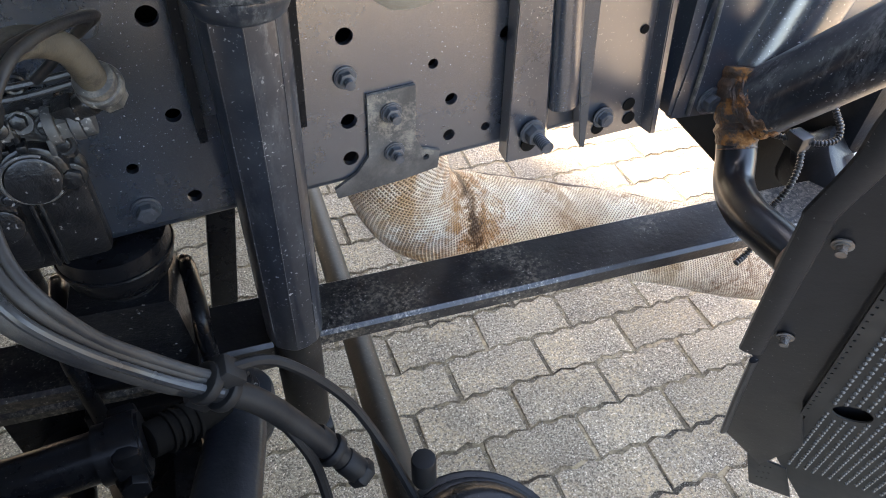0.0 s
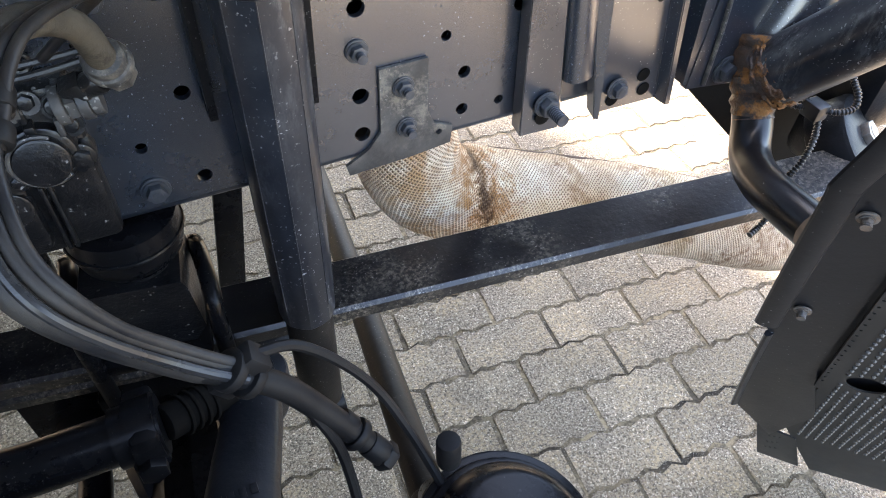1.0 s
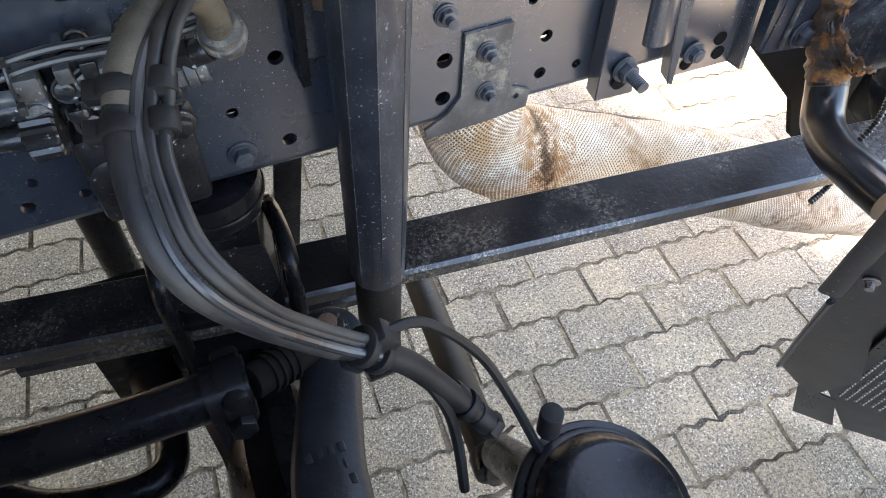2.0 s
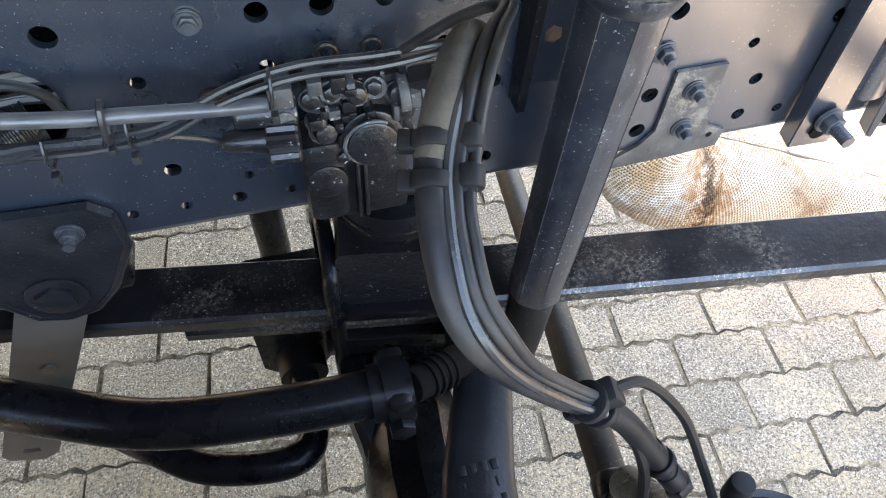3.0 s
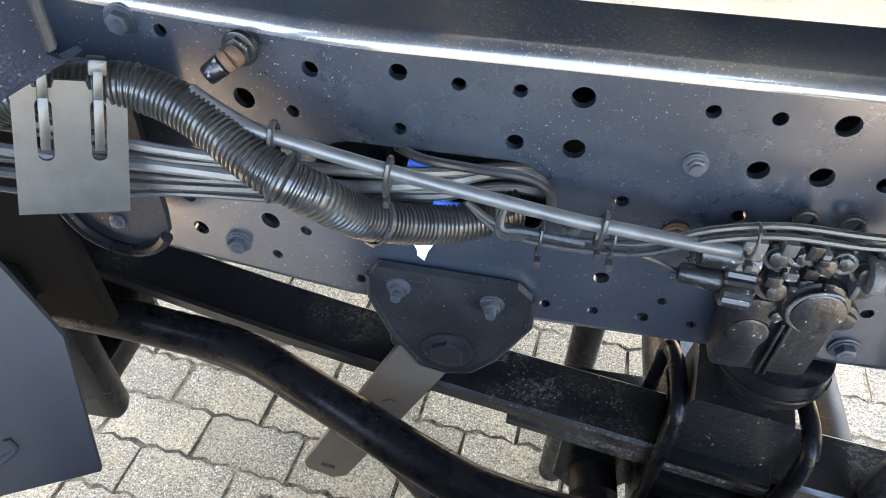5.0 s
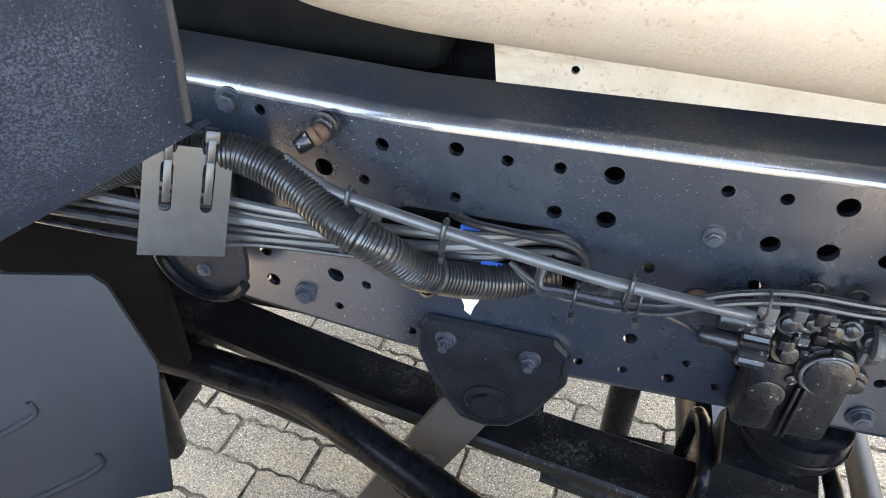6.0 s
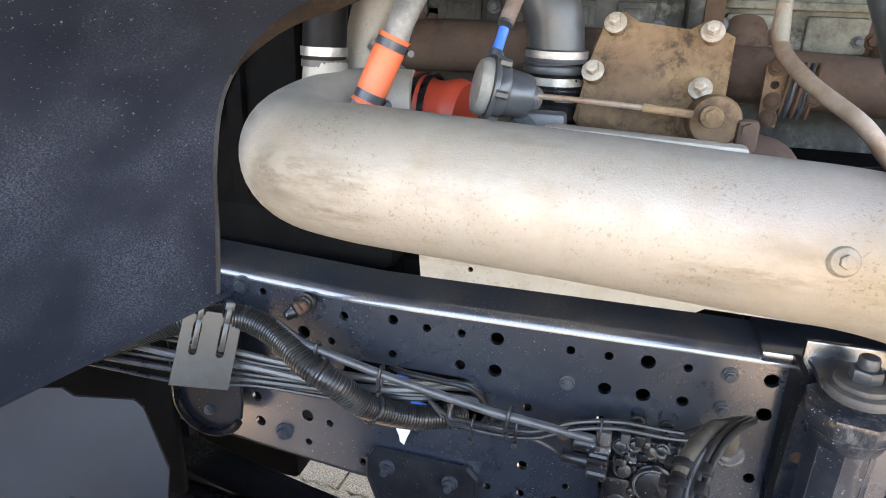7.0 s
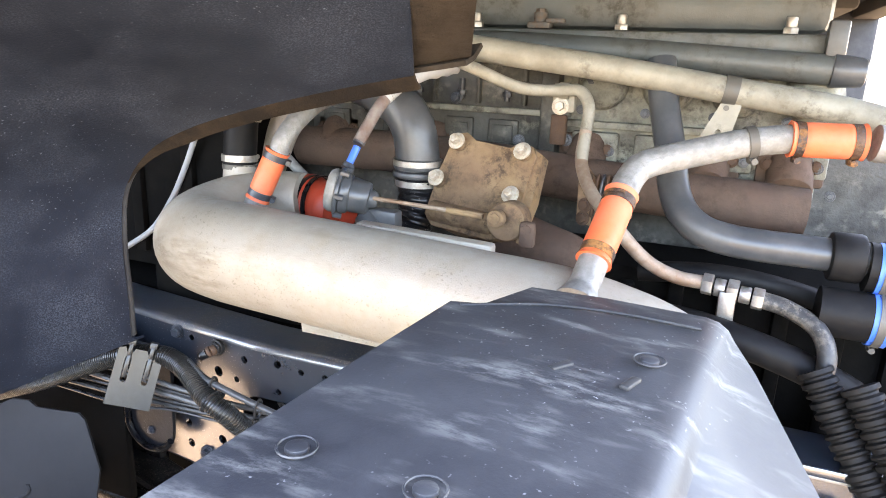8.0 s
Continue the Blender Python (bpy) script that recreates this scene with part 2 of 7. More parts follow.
M_FELT = mat("brown_edge_seal", (0.050, 0.038, 0.027), 0.9, second=(0.030, 0.023, 0.017), scale=14, amount=0.9, dust=(0.014, 0.011, 0.009), dust_amount=0.75, dust_scale=16, bump=1.0, bump_scale=240, bump_depth=0.004, spec=0.15)
M_SEAL = mat("dark_felt_seal", (0.015, 0.0115, 0.009), 0.9, second=(0.010, 0.008, 0.0065), scale=30, dust=(0.060, 0.040, 0.024), dust_amount=0.4, dust_scale=18, bump=1.0, bump_scale=260, bump_depth=0.003, spec=0.1)
M_LINK = mat("grey_steel_strap", (0.095, 0.090, 0.080), 0.5, 0.3, second=(0.07, 0.066, 0.059), scale=15, dust=(0.16, 0.135, 0.105), dust_amount=0.4, dust_scale=15, bump=0.2)
M_TYRE = mat("dusty_tyre_rubber", (0.085, 0.081, 0.074), 0.75, second=(0.115, 0.108, 0.098), scale=18, dust=(0.25, 0.228, 0.195), dust_amount=0.6, dust_scale=14, bump=0.4, bump_scale=160, spec=0.3)
M_TIEROD = mat("dusty_rod_paint", (0.0085, 0.0078, 0.0076), 0.5, second=(0.013, 0.0128, 0.013), scale=14, dust=(0.09, 0.076, 0.06), dust_amount=0.16, dust_scale=9, speck=(0.3, 0.29, 0.27), speck_scale=260, speck_cut=0.70, bump=0.3, bump_scale=140, spec=0.16)
M_RUSTPAINT = mat("rust_through_paint", (0.020, 0.020, 0.023), 0.5, second=(0.10, 0.045, 0.018), scale=22, amount=1.0, dust=(0.26, 0.115, 0.035), dust_amount=0.95, dust_scale=30, dust_edge=(0.50, 0.58), bump=1.0, bump_scale=90, bump_depth=0.004, crust=(0.016, 0.012, 0.011), crust_scale=26, crust_cut=0.5, crust_fine=3)
M_GREASE = mat("greasy_black_casting", (0.006, 0.0062, 0.0072), 0.30, second=(0.011, 0.011, 0.012), scale=60, dust=(0.07, 0.068, 0.064), dust_amount=0.1, dust_scale=40, speck=(0.30, 0.29, 0.28), speck_scale=160, speck_cut=0.68, speck_patch=40, bump=0.9, bump_scale=120, coat=0.15, spec=0.25)
M_GUARD = mat("black_guard_paint", (0.0048, 0.0056, 0.0075), 0.28, second=(0.0075, 0.0082, 0.0105), scale=8, dust=(0.04, 0.04, 0.043), dust_amount=0.12, dust_scale=9, speck=(0.3, 0.3, 0.3), speck_scale=200, speck_cut=0.71, bump=0.15, bump_scale=90, spec=0.3, coat=0.2, coat_ior=1.5, coat_rough=0.15)
M_PERF = mat("dimpled_sheet_paint", (0.010, 0.0105, 0.011), 0.42, second=(0.017, 0.017, 0.017), scale=12, dust=(0.07, 0.066, 0.06), dust_amount=0.25, dust_scale=10, spec=0.3)
M_DIMPLE = mat("scuffed_dimple", (0.035, 0.034, 0.033), 0.35, second=(0.07, 0.068, 0.065), scale=60, spec=0.4)
M_GRIME = mat("grimy_underside", (0.05, 0.045, 0.04), 0.8, second=(0.035, 0.03, 0.027), scale=6, dust=(0.12, 0.10, 0.08), dust_amount=0.5, bump=0.4, bump_scale=80, spec=0.2)
M_CREAMWHITE = mat("white_tape", (0.75, 0.74, 0.70), 0.6, second=(0.6, 0.58, 0.53), scale=60)
M_CLIPGREY = mat("dusty_grey_clip", (0.055, 0.055, 0.056), 0.5, second=(0.04, 0.04, 0.041), scale=40, dust=(0.16, 0.14, 0.115), dust_amount=0.45, dust_scale=30, bump=0.2, spec=0.3)
M_WEATHER = mat("weathered_bolt", (0.10, 0.10, 0.098), 0.5, 0.3, second=(0.05, 0.045, 0.04), scale=90, dust=(0.17, 0.095, 0.05), dust_amount=0.6, dust_scale=70, bump=0.5)
M_WASHER = mat("pale_washer", (0.50, 0.47, 0.40), 0.45, 0.4, second=(0.30, 0.22, 0.15), scale=90, dust=(0.25, 0.16, 0.09), dust_amount=0.5, dust_scale=110)
M_PAVER = mat("concrete_paver", (0.44, 0.338, 0.235), 0.92, second=(0.30, 0.230, 0.162), scale=7, amount=0.8, dust=(0.075, 0.057, 0.040), dust_amount=0.9, dust_scale=210, dust_edge=(0.44, 0.59), speck=(0.95, 0.80, 0.60), speck_scale=300, speck_cut=0.56, speck_patch=120, bump=1.0, bump_scale=170, bump_depth=0.016, rand=0.14, crust=(0.56, 0.40, 0.23), crust_scale=5, crust_cut=0.52, crust_fine=22)
M_JOINT = mat("joint_sand", (0.42, 0.315, 0.185), 0.95, second=(0.020, 0.016, 0.011), scale=5.0, amount=1.0, dust=(0.05, 0.037, 0.026), dust_amount=0.7, dust_scale=60, dust_edge=(0.46, 0.58), speck=(0.5, 0.44, 0.35), speck_scale=300, speck_cut=0.60, speck_patch=20, bump=1.0, bump_scale=180, bump_depth=0.006)


def wrap_material():
    """Embossed foil round the exhaust: crossing ridges, silver, with brown heat stains."""
    m = mat("embossed_exhaust_foil", (0.92, 0.85, 0.74), 0.40, 0.3, second=(0.78, 0.66, 0.50), scale=7, dust=(0.55, 0.33, 0.15), dust_amount=0.6, dust_scale=7, crust=(0.22, 0.085, 0.022), crust_scale=9, crust_cut=0.49, crust_fine=7)
    nt = m.node_tree
    n, l = nt.nodes, nt.links
    tc = n.new("ShaderNodeTexCoord")
    add = n.new("ShaderNodeMath")
    add.operation = "MAXIMUM"
    for i, ang in enumerate((38, -38)):
        mp = n.new("ShaderNodeMapping")
        mp.inputs["Rotation"].default_value = (0, 0, radians(ang))
        w = n.new("ShaderNodeTexWave")
        w.inputs["Scale"].default_value, w.inputs["Distortion"].default_value = 66, 0.5
        l.new(tc.outputs["UV"], mp.inputs["Vector"])
        l.new(mp.outputs["Vector"], w.inputs["Vector"])
        l.new(w.outputs["Fac"], add.inputs[i])
    b = n.new("ShaderNodeBump")
    b.inputs["Strength"].default_value, b.inputs["Distance"].default_value = 1.0, 0.004
    l.new(add.outputs[0], b.inputs["Height"])
    # the cells between the ridges are coloured a darker brown
    mr = n.new("ShaderNodeMapRange")
    mr.inputs["From Min"].default_value, mr.inputs["From Max"].default_value = 0.30, 0.66
    l.new(add.outputs[0], mr.inputs["Value"])
    mx = n.new("ShaderNodeMix")
    mx.data_type = "RGBA"
    old = n["Principled BSDF"].inputs["Base Color"].links[0].from_socket
    l.new(mr.outputs["Result"], mx.inputs["Factor"])
    mx.inputs["A"].default_value = (0.19, 0.12, 0.07, 1)
    # a run of baked brown spill round the pipe, and scorched ends
    sx = n.new("ShaderNodeSeparateXYZ")
    geo = n.new("ShaderNodeNewGeometry")
    l.new(geo.outputs["Position"], sx.inputs["Vector"])
    nz = n.new("ShaderNodeTexNoise")
    nz.inputs["Scale"].default_value, nz.inputs["Detail"].default_value, nz.inputs["Roughness"].default_value = 42, 7, 0.75
    l.new(geo.outputs["Position"], nz.inputs["Vector"])
    col = old
    for at, wide, tint, deep in ((0.735, 0.115, (0.46, 0.20, 0.035, 1), 0.9), (0.735, 0.035, (0.045, 0.022, 0.012, 1), 0.95), (0.62, 0.09, (0.50, 0.29, 0.12, 1), 0.75), (0.92, 0.04, (0.36, 0.20, 0.08, 1), 0.6), (1.12, 0.05, (0.42, 0.30, 0.15, 1), 0.6)):
        d = n.new("ShaderNodeMath")
        d.operation, d.inputs[1].default_value = "SUBTRACT", at
        l.new(sx.outputs["X"], d.inputs[0])
        ab = n.new("ShaderNodeMath")
        ab.operation = "ABSOLUTE"
        l.new(d.outputs[0], ab.inputs[0])
        sc = n.new("ShaderNodeMath")
        sc.operation, sc.inputs[1].default_value = "DIVIDE", wide
        l.new(ab.outputs[0], sc.inputs[0])
        sb = n.new("ShaderNodeMath")
        sb.operation, sb.inputs[1].default_value = "MULTIPLY_ADD", 3.2
        l.new(nz.outputs["Fac"], sb.inputs[0])
        neg = n.new("ShaderNodeMath")
        neg.operation, neg.inputs[0].default_value = "SUBTRACT", -0.75
        l.new(sc.outputs[0], neg.inputs[1])
        l.new(neg.outputs[0], sb.inputs[2])
        rr = n.new("ShaderNodeMapRange")
        rr.inputs["From Min"].default_value, rr.inputs["From Max"].default_value, rr.inputs["To Max"].default_value = 0.35, 0.85, deep
        l.new(sb.outputs[0], rr.inputs["Value"])
        mm = n.new("ShaderNodeMix")
        mm.data_type = "RGBA"
        l.new(rr.outputs["Result"], mm.inputs["Factor"])
        l.new(col, mm.inputs["A"])
        mm.inputs["B"].default_value = tint
        col = mm.outputs["Result"]
    l.new(col, mx.inputs["B"])
    l.new(mx.outputs["Result"], n["Principled BSDF"].inputs["Base Color"])
    l.new(b.outputs["Normal"], n["Principled BSDF"].inputs["Normal"])
    return m


M_WRAP = wrap_material()


# ---- helpers for building ----
def thing(name, at, label, category, group="", kind=""):
    """An Empty at the base of a thing."""
    ob = new(name)
    ob.empty_display_size = 0.03
    ob.location = at
    return tagged(ob, label, category, group, kind)


def mesh_of(bm, name, material, angle=32):
    bmesh.ops.recalc_face_normals(bm, faces=bm.faces[:])
    me = bpy.data.meshes.new(name)
    bm.to_mesh(me)
    bm.free()
    me.materials.append(material)
    me.polygons.foreach_set("use_smooth", [True] * len(me.polygons))
    me.set_sharp_from_angle(angle=radians(angle))
    return me


def base_of(ob):
    p = Vector((0, 0, 0))
    while ob:
        p += ob.location
        ob = ob.parent
    return p


def part(name, bm, material, parent=None, label="", angle=32):
    """Links a bmesh, built in world metres, as one mesh under a thing or a part."""
    if parent:
        bmesh.ops.translate(bm, verts=bm.verts[:], vec=-base_of(parent))
    ob = new(name, mesh_of(bm, name, material, angle))
    ob.parent = parent
    return tagged(ob, label) if label else ob


def piece(name, me, parent, m):
    """An object on a shared mesh, at the world pose m."""
    ob = new(name, me)
    ob.parent = parent
    ob.matrix_basis = Matrix.Translation(-base_of(parent)) @ m
    return ob


def facing(p, n, spin=0.0):
    """A pose at p whose z axis points along n."""
    return Matrix.Translation(p) @ Vector(n).to_track_quat("Z", "Y").to_matrix().to_4x4() @ Matrix.Rotation(radians(spin), 4, "Z")


def cyl(bm, p, n, r, h, seg=20, r2=None, bevel=0.0, spin=0.0):
    """A cylinder or cone from p along n."""
    m = facing(p, n, spin) @ Matrix.Translation((0, 0, h / 2))
    made = bmesh.ops.create_cone(bm, cap_ends=True, segments=seg, radius1=r, radius2=r if r2 is None else r2, depth=h, matrix=m)
    if bevel:
        vs = set(made["verts"])
        rim = [e for e in bm.edges if e.verts[0] in vs and e.verts[1] in vs and any(len(f.verts) > 4 for f in e.link_faces)]
        bmesh.ops.bevel(bm, geom=rim, offset=bevel, segments=2, affect="EDGES", profile=0.5)


def box(bm, lo, hi, bevel=0.004, m=None, seg=2):
    c = [(a + b) / 2 for a, b in zip(lo, hi)]
    s = [abs(b - a) for a, b in zip(lo, hi)]
    mm = (m or Matrix()) @ Matrix.Translation(c) @ Matrix.Diagonal((*s, 1))
    made = bmesh.ops.create_cube(bm, size=1, matrix=mm)
    if bevel:
        vs = set(made["verts"])
        bmesh.ops.bevel(bm, geom=[e for e in bm.edges if e.verts[0] in vs], offset=bevel, segments=seg, affect="EDGES", profile=0.5)


def spline(pts, sub=8):
    """Points along a smooth line through pts."""
    P = [Vector(p) for p in pts]
    if len(P) == 2:
        return [P[0].lerp(P[1], i / sub) for i in range(sub + 1)]
    P = [2 * P[0] - P[1]] + P + [2 * P[-1] - P[-2]]
    out = []
    for i in range(1, len(P) - 2):
        a, b, c, d = P[i - 1:i + 3]
        for j in range(sub):
            t = j / sub
            out.append(0.5 * (2 * b + (c - a) * t + (2 * a - 5 * b + 4 * c - d) * t * t + (3 * b - a - 3 * c + d) * t ** 3))
    out.append(P[-2])
    return out


def sweep(bm, pts, r, seg=14, sub=8, flat=(1, 1), caps=True, up=None, uv=False):
    """A tube along a smooth line. r: a radius, or a function of (fraction, metres along). flat: stretch of the section across and along its up."""
    line = spline(pts, sub) if sub else [Vector(p) for p in pts]
    rings, length = [], 0.0
    total = sum((b - a).length for a, b in zip(line, line[1:]))
    side = None
    for i, p in enumerate(line):
        t = (line[min(i + 1, len(line) - 1)] - line[max(i - 1, 0)]).normalized()
        if i:
            length += (p - line[i - 1]).length
        if side is None or up is not None:
            u0 = Vector(up) if up is not None else (Vector((0, 0, 1)) if abs(t.z) < 0.9 else Vector((0, 1, 0)))
            side = t.cross(u0).normalized()
        else:
            side = (side - t * side.dot(t)).normalized()
        u = side.cross(t)
        rad = r(length / total, length) if callable(r) else r
        rings.append([bm.verts.new(p + (side * math.cos(a) * flat[0] + u * math.sin(a) * flat[1]) * rad) for a in (2 * math.pi * k / seg for k in range(seg))])
    lay = bm.loops.layers.uv.verify() if uv else None
    along = 0.0
    for i, (a, b) in enumerate(zip(rings, rings[1:])):
        step = (line[i + 1] - line[i]).length
        for k in range(seg):
            f = bm.faces.new((a[k], a[(k + 1) % seg], b[(k + 1) % seg], b[k]))
            if uv:
                girth = 2 * math.pi * (r(along / total, along) if callable(r) else r)
                for lp, (du, dv) in zip(f.loops, ((0, 0), (0, 1), (1, 1), (1, 0))):
                    lp[lay].uv = (along + du * step, (k + dv) / seg * girth)
        along += step
    if caps:
        bm.faces.new(rings[0])
        bm.faces.new(rings[-1][::-1])
    return line


def tube(name, pts, r, material, parent, label="", seg=14, sub=8, flat=(1, 1), up=None, uv=False):
    bm = bmesh.new()
    sweep(bm, pts, r, seg, sub, flat, True, up, uv)
    return part(name, bm, material, parent, label)


def corrugated(pitch, r, depth):
    """A radius that runs in ribs along a conduit."""
    return lambda f, s: r + depth * (0.5 if (s / pitch) % 1 < 0.55 else -0.5)


def fine(pts, step):
    """Points of a smooth line, one every step metres."""
    line = spline(pts, 40)
    out, left = [line[0]], step
    for a, b in zip(line, line[1:]):
        d = (b - a).length
        while left <= d:
            out.append(a.lerp(b, left / d))
            left += step
        left -= d
    return out


def circle(x, z, r, seg=16):
    return [(x + r * math.cos(2 * math.pi * k / seg), z + r * math.sin(2 * math.pi * k / seg)) for k in range(seg)]


def slot(x0, x1, z0, z1, r, seg=6):
    """A rounded rectangle."""
    out = []
    for cx, cz, a0 in ((x1 - r, z1 - r, 0), (x0 + r, z1 - r, 90), (x0 + r, z0 + r, 180), (x1 - r, z0 + r, 270)):
        out += [(cx + r * math.cos(radians(a0 + 90 * k / seg)), cz + r * math.sin(radians(a0 + 90 * k / seg))) for k in range(seg + 1)]
    return out


def plate(bm, outer, holes, depth, m=None, chamfer=0.0):
    """A sheet in its own x, z plane, from y = 0 to y = depth, with holes that go through; m sets it in the world."""
    from mathutils.geometry import tessellate_polygon
    loops = [outer, *holes]
    m = m or Matrix()
    tris = () if not holes else tessellate_polygon([[Vector((x, z, 0)) for x, z in lp] for lp in loops])
    front = [[bm.verts.new(m @ Vector((x, 0, z))) for x, z in lp] for lp in loops]
    back = [[bm.verts.new(m @ Vector((x, depth, z))) for x, z in lp] for lp in loops]
    ff, bb = sum(front, []), sum(back, [])
    for a, b, c in tris:
        for vs in ((ff[a], ff[b], ff[c]), (bb[c], bb[b], bb[a])):
            try:
                bm.faces.new(vs)
            except ValueError:
                pass
    if not holes:
        bm.faces.new(front[0])
        bm.faces.new(back[0][::-1])
    for f, b in zip(front, back):
        k = len(f)
        for i in range(k):
            bm.faces.new((f[i], f[(i + 1) % k], b[(i + 1) % k], b[i]))


def bolt_mesh(name, material, r=0.010, head=0.008, washer=0.016, stud=0.0, stud_r=0.006, flange=True):
    """A hexagon bolt or nut with washer; its axis is z."""
    bm = bmesh.new()
    if washer:
        cyl(bm, (0, 0, 0), (0, 0, 1), washer, 0.0025, 20, bevel=0.0006)
    cyl(bm, (0, 0, 0.0022), (0, 0, 1), r, head, 6, bevel=0.001)
    if flange:
        cyl(bm, (0, 0, 0.002), (0, 0, 1), r * 1.25, 0.002, 18)
    if stud:
        steps = max(2, int(stud / 0.003))
        for i in range(steps):
            cyl(bm, (0, 0, head + i * stud / steps), (0, 0, 1), stud_r, stud / steps * 0.55, 12, r2=stud_r * 0.9)
            cyl(bm, (0, 0, head + (i + 0.5) * stud / steps), (0, 0, 1), stud_r * 0.9, stud / steps * 0.5, 12, r2=stud_r)
    else:
        cyl(bm, (0, 0, head + 0.001), (0, 0, 1), r * 0.55, 0.002, 14)
    return mesh_of(bm, name, material)


B_RAIL = bolt_mesh("bolt", M_PAINTBOLT, 0.0082, 0.008, 0.0122)
B_STUD = bolt_mesh("bolt", M_PAINTBOLT, 0.0092, 0.008, 0.0128, stud=0.011, stud_r=0.0054)
B_BIG = bolt_mesh("bolt", M_PAINTBOLT, 0.0104, 0.010, 0.0152)
B_DOME = bolt_mesh("rivet", M_PAINTBOLT, 0.0078, 0.005, 0.0105, stud=0.006, stud_r=0.0055)
B_PALE = bolt_mesh("bolt", M_WASHER, 0.0085, 0.014, 0.0155)
B_WEATHER = bolt_mesh("bolt", M_WEATHER, 0.0058, 0.007, 0.0105, stud=0.006, stud_r=0.0055)
B_SMALL = bolt_mesh("bolt", M_PAINTBOLT, 0.006, 0.005, 0.009)
B_RUST = bolt_mesh("bolt", M_RUSTBOLT, 0.009, 0.009, 0.013)


def band(name, p, d, r, width, parent, material=None, label=""):
    """A hose clamp: a strip round a hose at p, along d, with its worm housing."""
    bm = bmesh.new()
    d = Vector(d).normalized()
    seg = 22
    m = facing(Vector(p) - d * width / 2, d)
    prof = [(r - 0.001, 0), (r + 0.0014, 0), (r + 0.0014, width), (r - 0.001, width)]
    rows = [[bm.verts.new(m @ Vector((q * math.cos(2 * math.pi * k / seg), q * math.sin(2 * math.pi * k / seg), z))) for q, z in prof] for k in range(seg)]
    for k in range(seg):
        a, b = rows[k], rows[(k + 1) % seg]
        for i in range(4):
            bm.faces.new((a[i], a[(i + 1) % 4], b[(i + 1) % 4], b[i]))
    box(bm, (-0.008, -(r + 0.009), width * 0.1), (0.008, -(r + 0.0005), width * 0.9), 0.0015, m)
    cyl(bm, m @ Vector((-0.014, -(r + 0.005), width / 2)), m.to_3x3() @ Vector((1, 0, 0)), 0.0045, 0.007, 10)
    return part(name, bm, material or M_LINK, parent, label)


# ---- chassis rail ----
RAIL_LO, RAIL_HI, WEB = 0.796, 1.118, 0.008


def bend(x):
    """The web turns inwards towards the front."""
    s = -0.17 - x
    return 0 if s <= 0 else (0.13 * s * s / 0.12 if s < 0.06 else 0.13 * (s - 0.03))


def slice_bend(bm, xs):
    for x in xs:
        bmesh.ops.bisect_plane(bm, geom=bm.verts[:] + bm.edges[:] + bm.faces[:], plane_co=(x, 0, 0), plane_no=(1, 0, 0))
    for v in bm.verts:
        v.co.y += bend(v.co.x)


SLICES = (-0.17, -0.19, -0.21, -0.23, -0.3)


